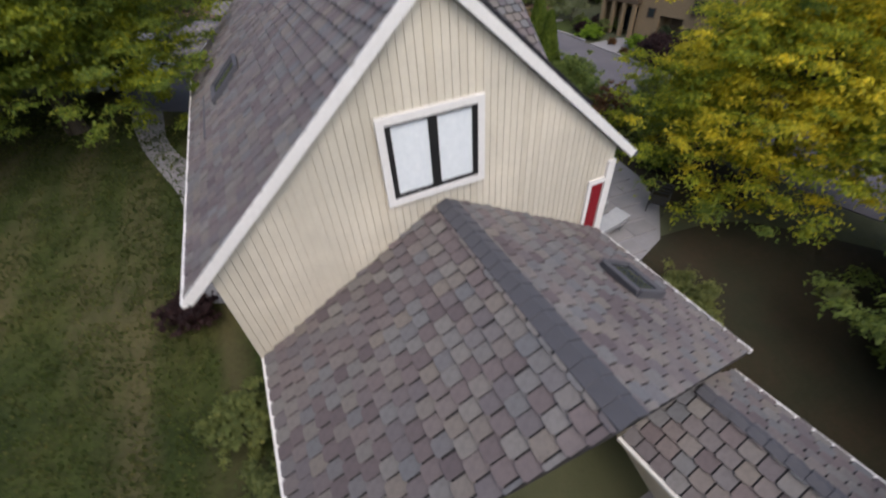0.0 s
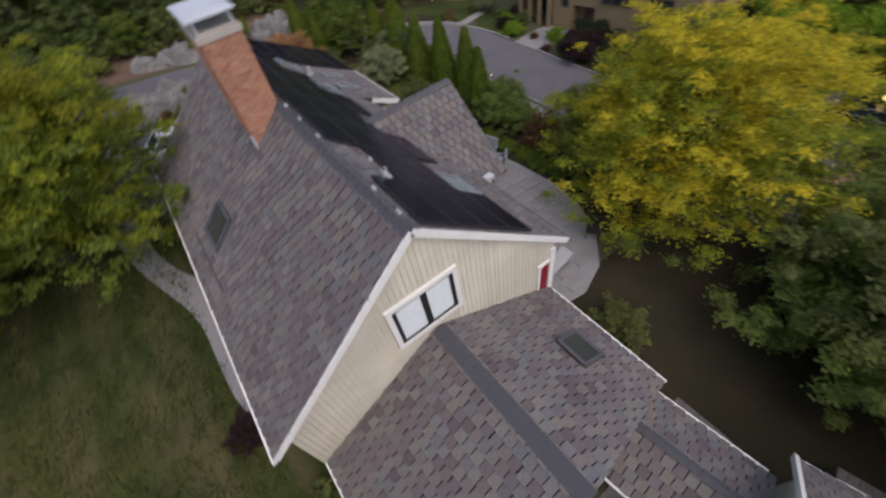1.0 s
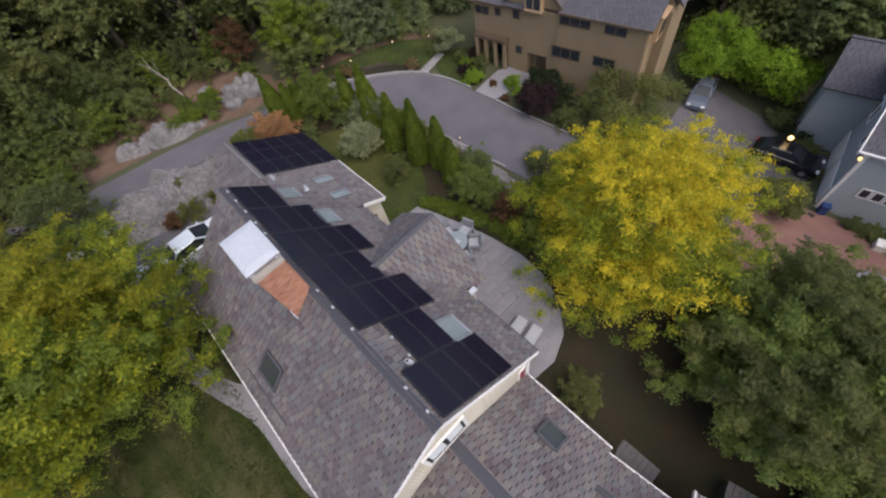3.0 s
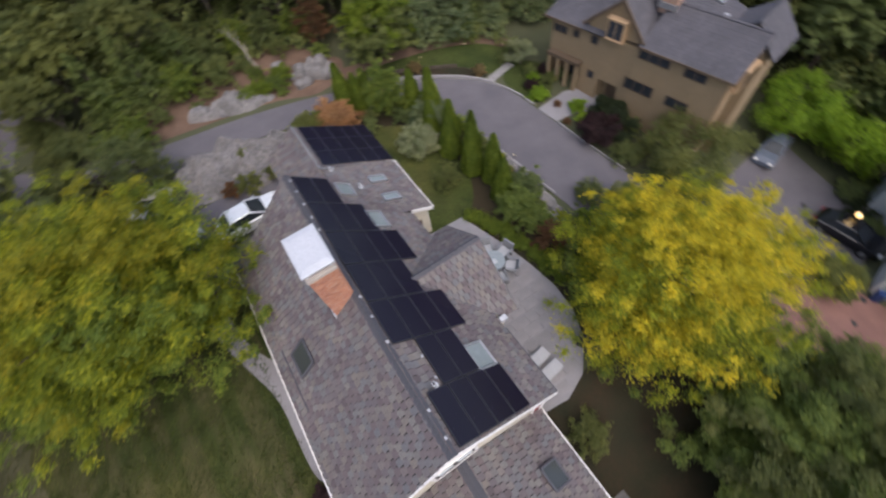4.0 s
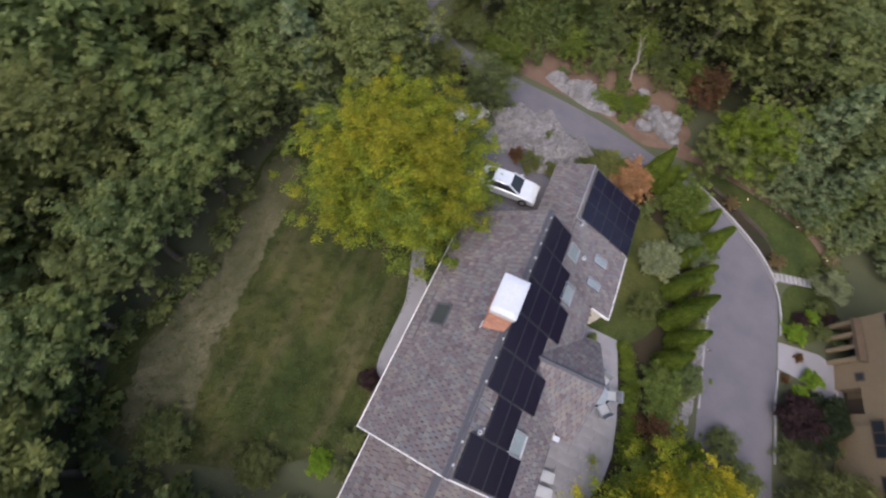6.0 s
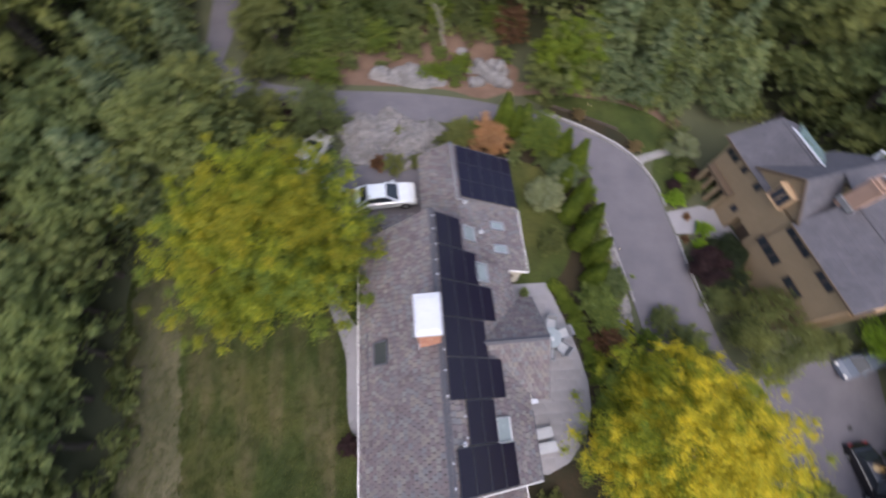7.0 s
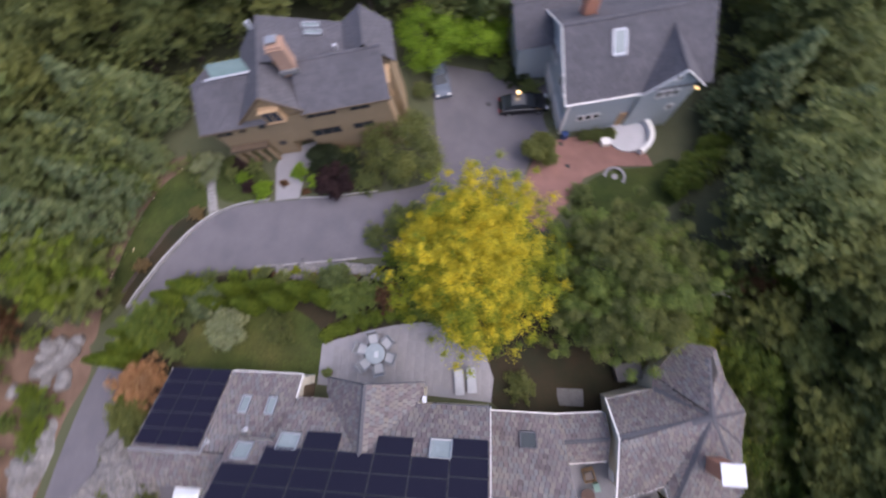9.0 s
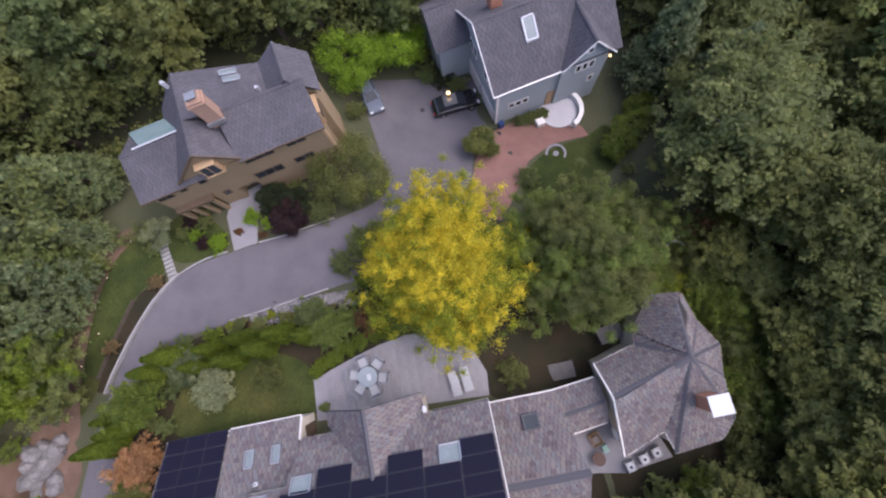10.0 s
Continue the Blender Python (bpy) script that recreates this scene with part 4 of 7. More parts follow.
# ---- garage wing ----
garage = thing("garage_wing", "long shingled wing with skylights and cream walls", "house wing")
GR, GE, GX0, GX1 = 5.5, 3.5, 1.75, 5.85
gs = (GR - GE) / (GX1 - GX0)
geast = lambda x: GR - gs * (x - GX0)
GY0, GYM, GY1 = 11.3, 15.75, 19.9
roof_plane(garage, [(GX1, GY0, GE), (GX1, GYM, GE), (GX0, GYM, GR), (GX0, GY0, GR)], seed=8)
roof_plane(garage, [(GX1 - 0.1, GYM, GE - 0.05), (GX1 - 0.1, GY1, GE - 0.05), (GX0, GY1, GR + 0.1), (GX0, GYM, GR + 0.1)], seed=9)
roof_plane(garage, [(-0.5, 14.0, 4.25), (-0.5, GY1 + 0.2, 4.25), (GX0, GY1 + 0.2, GR + 0.1), (GX0, 14.0, GR + 0.1)], seed=10)
part("wall", boxes((5.45, GY0 + 0.2, -0.3, 5.6, GY1 - 0.3, GE + 0.1), (-0.4, GY1 - 0.3, -0.3, 5.45, GY1 - 0.15, GE + 0.1), (-0.4, 14.0, -0.3, -0.25, GY1 - 0.3, 4.2), (2.8, GY0 + 0.2, -0.3, 5.45, GY0 + 0.35, GE + 0.1)), M_CREAM, garage)
part("gable_wall", slab([(-0.4, GY1 - 0.2, GE), (5.5, GY1 - 0.2, GE), (GX0, GY1 - 0.2, GR - 0.05), (-0.4, GY1 - 0.2, 4.1)], (0, -0.1, 0)), M_CREAM, garage)
part("gable_wall", slab([(2.7, GY0 + 0.2, GE), (5.5, GY0 + 0.2, GE), (5.5, GY0 + 0.2, geast(5.5) - 0.14), (2.7, GY0 + 0.2, geast(2.7) - 0.14)], (0, 0.1, 0)), M_CREAM, garage)
part("gutter", bars([((GX1 + 0.04, GY0 - 0.03, GE), (GX1 + 0.04, GYM, GE)), ((GX1 - 0.06, GYM, GE - 0.05), (GX1 - 0.06, GY1, GE - 0.05))], 0.06, 0.08), M_TRIM, garage)
part("rake_trim", bars([((GX1, GY0 - 0.03, GE - 0.05), (4.6, GY0 - 0.03, geast(4.6) - 0.05))], 0.05, 0.2), M_TRIM, garage)
part("parapet", bars([((GX0 - 0.02, GYM - 0.05, GR + 0.14), (GX0 - 0.02, GY1 + 0.1, GR + 0.14)), ((GX0, GYM - 0.05, GR + 0.12), (GX0 + 0.7, GYM - 0.05, GR - 0.25))], 0.07, 0.1), M_ALU, garage, "pale metal edge strip")
skylight(garage, (3.75, 13.95), (4.6, 14.45), slope_fn=geast, frame_material=M_ALU)
skylight(garage, (3.75, 12.35), (4.6, 12.85), slope_fn=geast, frame_material=M_ALU)
# panels on the garage wing
gm = (GR + 0.1 - (GE - 0.05)) / (GX1 - 0.1 - GX0)
ghyp = math.hypot(1, gm)
for c in range(3):
    for r in range(5):
        down = Vector((1, 0, -gm)) / ghyp
        along = Vector((0, -1, 0))
        m = Matrix((along, down, along.cross(down))).transposed().to_4x4()
        x = 1.92 + r * 0.79
        q = Vector((x, GYM + 0.12 + 1.29 * (c + 1), GR + 0.1 - gm * (x - GX0))) + m.to_3x3().col[2] * 0.1
        o = copy_thing(first, Matrix.Translation(q) @ m)
        o.scale = (1.27 / PW, 0.87 / PL, 1)

# low roof between the wings
link = thing("north_link", "low shingled roof joining house and garage wing", "house wing")
roof_plane(link, [(-3.8, 16.3, 3.0), (-0.3, 16.3, 3.0), (-0.3, 13.95, 4.7), (-2.7, 13.95, 4.7)], seed=11)
part("wall", boxes((-3.4, 13.8, -0.3, -0.4, 16.0, 2.95)), M_CREAM, link)

# ---- octagon wing ----
octo = thing("octagon_wing", "south pavilion with polygonal shingled roof and brick chimney", "house wing")
OZ, OR = 1.2, 3.0
peak, north, west_end = Vector((4.59, -12.14, OR)), Vector((7.75, -12.5, 2.5)), Vector((3.25, -7.2, OR))
rim = [Vector((x, y, OZ)) for x, y in ((5.06, -7.05), (5.80, -9.80), (6.62, -9.90), (8.60, -11.60), (8.35, -13.60), (6.48, -14.00), (4.78, -14.90), (2.95, -14.50), (0.35, -14.30), (-0.60, -13.30), (-0.90, -10.45), (0.45, -10.10), (-0.50, -7.40))]
for k, pts in enumerate((
        [rim[0], rim[1], peak, west_end],
        [rim[2], rim[3], north, peak],
        [rim[3], rim[4], north],
        [rim[4], rim[5], peak, north],
        [rim[5], rim[6], peak],
        [rim[6], rim[7], peak],
        [rim[7], rim[8], peak],
        [rim[8], rim[9], peak],
        [rim[9], rim[10], peak],
        [rim[10], rim[11], peak],
        [rim[12], rim[11], peak, west_end],
        [rim[1], rim[2], peak])):
    roof_plane(octo, pts, seed=20 + k, thick=0.05, tw=0.26, th=0.26)
for q in (rim[5], rim[6], rim[7], rim[8], rim[10]):
    ridge_cap(octo, peak, q, 0.36, "hip_cap")
ridge_cap(octo, west_end, peak, 0.38)
ridge_cap(octo, north, peak, 0.34)
part("valley", bars([(rim[1] + Vector((0, 0, 0.1)), peak + Vector((0, 0, 0.02)))], 0.4, 0.06), M_RIDGE, octo)
inner = [peak + (q - peak) * 0.93 for q in rim]
part("wall", slab([(q.x, q.y, OZ - 0.02) for q in inner], (0, 0, -3.4)), M_CREAM, octo)
part("gable_wall", slab([(4.95, -7.2, OZ), (-0.45, -7.5, OZ), (3.2, -7.35, OR - 0.1)], (0.02, -0.15, 0)), M_CREAM, octo)
part("rake_trim", bars([(rim[0] + Vector((0.03, 0.04, 0.02)), west_end + Vector((0, 0.04, 0.02))), (rim[12] + Vector((0, 0.04, 0.02)), west_end + Vector((0, 0.04, 0.02)))], 0.09, 0.16), M_TRIM, octo)
part("gutter", bars([(rim[0], rim[1])], 0.09, 0.09), M_TRIM, octo)
part("gutter", bars([(rim[12], rim[11])], 0.09, 0.09), M_TRIM, octo)
part("gutter", bars([(rim[11], rim[10])], 0.09, 0.09), M_TRIM, octo)
oc = part("chimney", boxes((1.65, -12.9, 1.2, 2.45, -12.0, 3.7)), M_BRICK, octo, "brick chimney")
part("cap", boxes((1.5, -13.05, 3.9, 2.6, -11.85, 3.98), (1.7, -12.8, 3.7, 2.4, -12.1, 3.9)), M_METAL_WHITE, oc, "white metal chimney cap")
part("roof_vent", boxes((2.6, -13.6, 1.5, 2.8, -13.45, 1.95)), M_BLACKFRAME, octo)
conn = thing("connecting_passage", "narrow roofed passage between two wings", "house wing")
LZ, LR = 1.2, 1.95
roof_plane(conn, [(4.0, -4.05, LZ), (4.3, -7.0, LZ), (2.95, -7.0, LR), (2.6, -4.05, LR)], seed=40, thick=0.05)
roof_plane(conn, [(1.25, -4.05, LZ), (1.6, -7.0, LZ), (2.95, -7.0, LR), (2.6, -4.05, LR)], seed=41, thick=0.05)
ridge_cap(conn, (2.6, -4.2, LR), (2.95, -6.9, LR), 0.26)
part("gutter", bars([((4.05, -4.05, LZ - 0.02), (4.33, -6.8, LZ - 0.02))], 0.07, 0.07), M_TRIM, conn)
part("gutter", bars([((1.2, -4.05, LZ - 0.02), (1.55, -6.9, LZ - 0.02))], 0.07, 0.07), M_TRIM, conn)
part("wall", boxes((1.9, -6.8, -2.0, 3.6, -3.0, 1.15)), M_CREAM, conn)

# ---- brown house ----
def frame_at(ox, oy, dx, dy, z):
    """A frame with x along a facade and y into the house."""
    d = Vector((dx, dy, 0)).normalized()
    n = Vector((-d.y, d.x, 0))
    return Matrix(((d.x, n.x, 0, ox), (d.y, n.y, 0, oy), (0, 0, 1, z), (0, 0, 0, 1)))


def gable_roof(parent, x0, x1, y0, y1, ze, zr, seed, along="x", th=0.24):
    """Two slopes with a ridge along x or y, eaves at ze."""
    if along == "x":
        m = (y0 + y1) / 2
        a = [(x0, y0, ze), (x1, y0, ze), (x1, m, zr), (x0, m, zr)]
        b = [(x0, y1, ze), (x1, y1, ze), (x1, m, zr), (x0, m, zr)]
        r = ((x0, m, zr), (x1, m, zr))
    else:
        m = (x0 + x1) / 2
        a = [(x0, y0, ze), (x0, y1, ze), (m, y1, zr), (m, y0, zr)]
        b = [(x1, y0, ze), (x1, y1, ze), (m, y1, zr), (m, y0, zr)]
        r = ((m, y0, zr), (m, y1, zr))
    for k, p in enumerate((a, b)):
        roof_plane(parent, p, M_DARKROOF, True, seed=seed + k, tw=0.3, th=th, thick=0.08, tt=0.018)
    ridge_cap(parent, *r, 0.22, material=M_DARKROOF)


def window(parent, x0, x1, z0, z1, y=0.0, frame_mat=None, bars_x=1, axis="y", depth=0.05):
    """A framed window on a facade y = const (or x = const), proud of the wall, with its panes."""
    fr = 0.06

    def b6(a0, a1, c0, c1, d0, d1):
        return (a0, y - d1, c0, a1, y - d0, c1) if axis == "y" else (y - d1, a0, c0, y - d0, a1, c1)
    w = part("window", boxes(b6(x0, x1, z0, z0 + fr, 0, depth), b6(x0, x1, z1 - fr, z1, 0, depth), b6(x0, x0 + fr, z0 + fr, z1 - fr, 0, depth), b6(x1 - fr, x1, z0 + fr, z1 - fr, 0, depth), *[b6(x0 + (x1 - x0) * k / bars_x - 0.025, x0 + (x1 - x0) * k / bars_x + 0.025, z0 + fr, z1 - fr, 0, depth) for k in range(1, bars_x)]), frame_mat or M_TAN_TRIM, parent)
    for k in range(bars_x):
        a, c = x0 + (x1 - x0) * k / bars_x + 0.03, x0 + (x1 - x0) * (k + 1) / bars_x - 0.03
        part("pane", boxes(b6(a, c, z0 + fr * 0.9, z1 - fr * 0.9, 0.005, depth * 0.5)), M_DARKGLASS, w)
    return w


M_TAN_TRIM = two_scale("brown_trim", (0.10, 0.07, 0.045), (0.14, 0.10, 0.065), (0.09, 0.06, 0.04), 1, 12, 0.7, 0.1)
M_TEAL = two_scale("green_glass_roof", (0.16, 0.24, 0.24), (0.24, 0.33, 0.33), (0.19, 0.27, 0.27), 0.6, 6, 0.15, 0.03)
M_PALEWOOD = two_scale("pale_cedar", (0.42, 0.28, 0.16), (0.50, 0.34, 0.20), (0.38, 0.25, 0.14), 1, 14, 0.8, 0.2)
bh = thing("brown_house", "tan shingle-clad house with dark grey gabled roofs", "house")
bh.matrix_basis = frame_at(20.95, 19.75, 2.2, -12.6, 0.0)
BE, BW = 5.2, 0.35
for dims in ((0.6, BW, 2.2, 7.3, 4.7, BE - 0.35), (0.6, BW, -2.5, 0.9, 4.7, 2.2), (0.9, BW + 1.3, -2.5, 3.4, 4.7, 2.2), (3.4, BW, -2.5, 5.0, 4.7, 2.2), (5.0, BW + 0.9, -2.5, 6.6, 4.7, 2.2), (5.0, BW, 1.7, 6.6, BW + 0.9, 2.2), (6.6, BW, -2.5, 7.3, 4.7, 2.2), (7.3, BW - 0.1, -2.5, 13.0, 5.2, BE - 0.1), (10.8, 2.2, -2.5, 13.6, 5.3, BE)):
    part("wall", boxes(dims), M_TAN, bh)


def dark_slope(pts, seed):
    roof_plane(bh, pts, M_DARKROOF, True, seed=seed, tw=0.3, th=0.24, thick=0.08, tt=0.018)


# west wing, its ridge along the facade
dark_slope([(0.1, 0.0, BE - 0.3), (5.4, 0.0, BE - 0.3), (5.4, 2.8, 6.3), (0.5, 2.8, 6.3)], 50)
dark_slope([(0.8, 5.0, BE), (5.4, 5.0, BE), (5.4, 2.8, 6.3), (0.5, 2.8, 6.3)], 51)
ridge_cap(bh, (0.5, 2.8, 6.3), (5.4, 2.8, 6.3), 0.22, material=M_DARKROOF)
part("glass_roof", slab([(0.7, 5.1, 5.25), (4.6, 5.1, 5.25), (5.0, 3.0, 6.42), (2.0, 3.0, 6.42)], (0, 0.02, 0.06)), M_TEAL, bh, "pale green glazed roof patch")
part("glass_roof_bar", bars([((1.5, 2.92, 6.4), (4.9, 2.92, 6.46)), ((4.95, 2.95, 6.46), (4.62, 5.1, 5.33))], 0.1, 0.06), M_METAL_WHITE, bh, "white bar along the glazed roof")
# front gable whose long east slope runs back to the rear gable
dark_slope([(3.2, 0.15, BE + 0.05), (3.3, 5.9, BE + 0.05), (5.7, 6.2, 7.35), (5.6, 0.15, 7.35)], 52)
dark_slope([(7.5, 0.15, BE + 0.15), (7.5, 2.9, BE + 0.15), (5.65, 2.9, 7.35), (5.6, 0.15, 7.35)], 53)
dark_slope([(10.9, 2.7, 5.9), (10.9, 5.8, 5.9), (5.7, 6.2, 7.35), (5.65, 2.7, 7.35)], 54)
ridge_cap(bh, (5.6, 0.15, 7.35), (5.7, 6.2, 7.35), 0.24, material=M_DARKROOF)
part("gable_wall", slab([(3.5, BW - 0.02, BE - 0.1), (7.2, BW - 0.02, BE - 0.1), (7.2, BW - 0.02, 5.55), (5.6, BW - 0.02, 7.2), (3.5, BW - 0.02, 5.5)], (0, 0.1, 0)), M_TAN, bh)
part("gable_wall", slab([(3.5, 5.7, BE - 0.1), (10.8, 5.6, BE - 0.1), (10.8, 5.6, 5.8), (5.7, 5.7, 7.2)], (0, -0.1, 0)), M_TAN, bh)
part("rake_trim", bars([((3.15, 0.12, BE + 0.02), (5.6, 0.12, 7.34))], 0.07, 0.2), M_TAN_TRIM, bh)
part("rake_trim", bars([((7.55, 0.12, BE + 0.1), (5.6, 0.12, 7.34))], 0.07, 0.2), M_TAN_TRIM, bh)
# east wing along the facade
dark_slope([(7.35, 0.0, BE), (13.3, 0.0, BE), (13.3, 2.8, 6.75), (7.35, 2.8, 6.75)], 55)
ridge_cap(bh, (7.35, 2.8, 6.75), (13.3, 2.8, 6.75), 0.22, material=M_DARKROOF)
part("gable_wall", slab([(13.0, BW - 0.1, BE - 0.15), (13.0, 3.6, BE - 0.15), (13.0, 2.8, 6.6)], (-0.1, 0, 0)), M_TAN, bh)
part("fascia", bars([((7.35, -0.02, BE - 0.06), (13.3, -0.02, BE - 0.06))], 0.05, 0.14), M_TAN_TRIM, bh)
part("fascia", bars([((0.1, -0.02, BE - 0.36), (3.2, -0.02, BE - 0.36))], 0.05, 0.14), M_TAN_TRIM, bh)
# rear gable, its ridge running back
dark_slope([(10.5, 2.8, 5.75), (10.5, 5.8, 5.75), (12.3, 5.8, 7.05), (12.3, 2.8, 7.05)], 57)
dark_slope([(14.0, 2.4, 5.5), (14.0, 5.5, 5.5), (12.3, 5.8, 7.05), (12.3, 2.8, 7.05)], 58)
ridge_cap(bh, (12.3, 2.8, 7.05), (12.3, 5.8, 7.05), 0.24, material=M_DARKROOF)
part("gable_wall", slab([(10.9, 2.9, BE - 0.1), (13.7, 2.6, BE - 0.1), (12.3, 2.9, 6.9)], (0, 0.1, 0)), M_TAN, bh)
part("corner_trim", boxes((13.0, BW - 0.14, 0.0, 13.16, BW + 0.05, BE - 0.2)), M_PALEWOOD, bh, "pale cedar corner board")
part("end_window_bay", boxes((13.0, 1.1, 3.9, 13.35, 2.3, 5.3), (13.0, 1.0, 5.3, 13.45, 2.4, 5.45)), M_PALEWOOD, bh, "pale cedar bay on the end wall")
part("bay_pane", boxes((13.352, 1.25, 4.1, 13.362, 2.15, 5.15)), M_DARKGLASS, bh)
for x0, x1, z0, z1, n in ((0.75, 1.9, 3.85, 4.4, 2), (2.4, 2.9, 3.95, 4.5, 1), (3.85, 4.4, 4.0, 4.6, 1), (4.1, 4.65, 1.5, 2.1, 1)):
    window(bh, x0, x1, z0, z1, BW, bars_x=n)
for x0, x1, z0, z1, n in ((7.4, 9.5, 4.35, 4.95, 3), (10.4, 11.8, 4.35, 4.95, 2), (7.0, 9.1, 2.05, 2.85, 3), (10.0, 11.5, 2.1, 2.8, 2)):
    window(bh, x0, x1, z0, z1, BW - 0.1, bars_x=n)
bay = part("oriel", boxes((5.0, BW - 0.42, 5.0, 6.2, BW - 0.02, 6.2), (4.93, BW - 0.5, 6.2, 6.27, BW - 0.02, 6.27), (4.95, BW - 0.46, 4.92, 6.25, BW - 0.02, 5.0)), M_PALEWOOD, bh, "pale cedar oriel window in the gable")
part("pane", boxes((5.1, BW - 0.435, 5.1, 5.57, BW - 0.421, 6.1)), M_DARKGLASS, bay)
part("pane", boxes((5.63, BW - 0.435, 5.1, 6.1, BW - 0.421, 6.1)), M_DARKGLASS, bay)
part("door", boxes((5.4, BW + 0.84, -0.5, 6.3, BW + 0.9, 1.6)), M_TAN_TRIM, bh, "dark recessed entrance door")
for k in range(4):
    part("porch_post", boxes((0.85 + 0.8 * k, BW - 0.5, -1.2, 1.07 + 0.8 * k, BW - 0.25, 2.25)), M_TAN, bh)
# Dark panel at the back of the porch recess, added in place of shade.
part("porch_dark_panel", boxes((1.6, BW + 1.24, -1.0, 2.7, BW + 1.3, 1.7)), M_DARKGLASS, bh, "added dark panel for the shade inside the porch")
part("porch_beam", boxes((0.75, BW - 0.52, 2.25, 3.55, BW - 0.01, 2.5)), M_TAN_TRIM, bh)
bc = part("chimney", boxes((6.9, 2.2, 6.2, 7.85, 3.0, 8.75), (6.83, 2.13, 8.45, 7.92, 3.07, 8.58)), M_BROWNBRICK, bh, "orange brick chimney")
part("cap", boxes((7.05, 2.35, 8.95, 7.7, 2.85, 9.02), (7.1, 2.4, 8.75, 7.16, 2.46, 8.95), (7.6, 2.75, 8.75, 7.66, 2.81, 8.95)), M_ALU, bc)
part("flashing", boxes((6.8, 2.06, 6.55, 7.95, 2.2, 6.85)), M_ALU, bc)
east_slope = lambda x: 7.35 - 0.2685 * (x - 5.5)
skylight(bh, (8.5, 4.7), (9.5, 5.05), slope_fn=east_slope, frame_material=M_ALU)
skylight(bh, (8.4, 5.25), (9.4, 5.6), slope_fn=east_slope, frame_material=M_ALU)
part("roof_vent", boxes((10.2, 3.6, 6.0, 10.4, 3.8, 6.45)), M_METAL_WHITE, bh)
part("roof_vent", boxes((5.0, 5.6, 6.9, 5.2, 5.8, 7.5)), M_METAL_WHITE, bh)

# ---- grey house ----
M_TERRACE = two_scale("pale_terrace_stone", (0.46, 0.46, 0.48), (0.54, 0.53, 0.55), (0.42, 0.42, 0.44), 0.8, 12, 0.8, 0.15)
gh = thing("grey_house", "pale grey-sided house with dark grey roof and white trim", "house")
gh.matrix_basis = frame_at(24.9, -5.6, 1.5, -9.3, -2.5) @ Matrix.Scale(1.18, 4)
part("wall", boxes((-0.1, 0.15, -2.6, 7.4, 6.6, 3.6), (4.15, -0.05, -2.6, 7.25, 0.15, 3.6)), M_GREYWALL, gh)
part("gable_wall", slab([(-0.12, 0.15, 3.5), (-0.12, 6.6, 3.5), (-0.12, 3.4, 5.7)], (0.1, 0, 0)), M_GREYWALL, gh)
part("gable_wall", slab([(4.15, -0.07, 3.5), (7.25, -0.07, 3.5), (5.7, -0.07, 5.25)], (0, 0.1, 0)), M_GREYWALL, gh)
gable_roof(gh, -0.5, 8.0, -0.15, 6.95, 3.55, 5.95, 60)
gable_roof(gh, 3.95, 7.5, -0.3, 3.4, 3.6, 5.45, 62, "y")
gable_roof(gh, -2.6, 1.5, 4.6, 9.0, 2.9, 4.4, 64)
part("wall", boxes((-2.3, 5.0, -2.6, -0.12, 8.6, 2.85)), M_GREYWALL, gh)
part("gutter", bars([((-0.5, -0.2, 3.53), (3.95, -0.2, 3.53))], 0.08, 0.08), M_TRIM, gh)
part("rake_trim", bars([((-0.53, -0.2, 3.5), (-0.53, 3.4, 5.92)), ((-0.53, 3.4, 5.92), (-0.53, 7.0, 3.5))], 0.05, 0.09), M_TRIM, gh)
part("rake_trim", bars([((3.92, -0.33, 3.55), (5.72, -0.33, 5.42)), ((7.53, -0.33, 3.55), (5.72, -0.33, 5.42))], 0.05, 0.09), M_TRIM, gh)
part("corner_board", boxes((-0.16, 0.09, -2.4, -0.02, 0.15, 3.5), (-0.16, 0.15, -2.4, -0.1, 0.29, 3.5)), M_TRIM, gh)
for k in range(3):
    window(gh, 0.75 + 0.5 * k, 1.2 + 0.5 * k, 0.9, 1.5, 0.15, M_TRIM)
    window(gh, 0.6 + 0.55 * k, 1.05 + 0.55 * k, 3.05, 3.4, 0.15, M_TRIM)
for k in range(3):
    window(gh, 5.05 + 0.45 * k, 5.45 + 0.45 * k, 2.6, 3.3, -0.07, M_TRIM)
window(gh, 5.5, 5.9, 4.2, 4.7, -0.07, M_TRIM)
window(gh, 6.3, 6.7, 1.0, 1.6, -0.07, M_TRIM)
for y0 in (1.2, 3.6):
    window(gh, y0, y0 + 0.55, 2.2, 3.2, -0.12, M_TRIM, 1, "x")
    window(gh, y0 + 0.6, y0 + 1.15, 2.2, 3.2, -0.12, M_TRIM, 1, "x")
window(gh, 3.1, 3.7, 4.3, 5.1, -0.12, M_TRIM, 1, "x")
for y0 in (0.45, 2.9):
    gd = part("garage_door", boxes(*[(-0.18, y0, -1.5 + 0.55 * k, -0.12, y0 + 2.2, -0.97 + 0.55 * k) for k in range(4)]), M_TRIM, gh, "white panelled garage door")
gpts = [(2.3, 1.7), (3.0, 1.7), (3.0, 2.75), (2.3, 2.75)]
gslope = lambda y: 3.55 + (y + 0.15) * 2.4 / 3.55
gsky = part("skylight", bars([((*a, gslope(a[1]) + 0.08), (*b, gslope(b[1]) + 0.08)) for a, b in zip(gpts, gpts[1:] + gpts[:1])], 0.1, 0.14), M_METAL_WHITE, gh, "white-framed skylight")
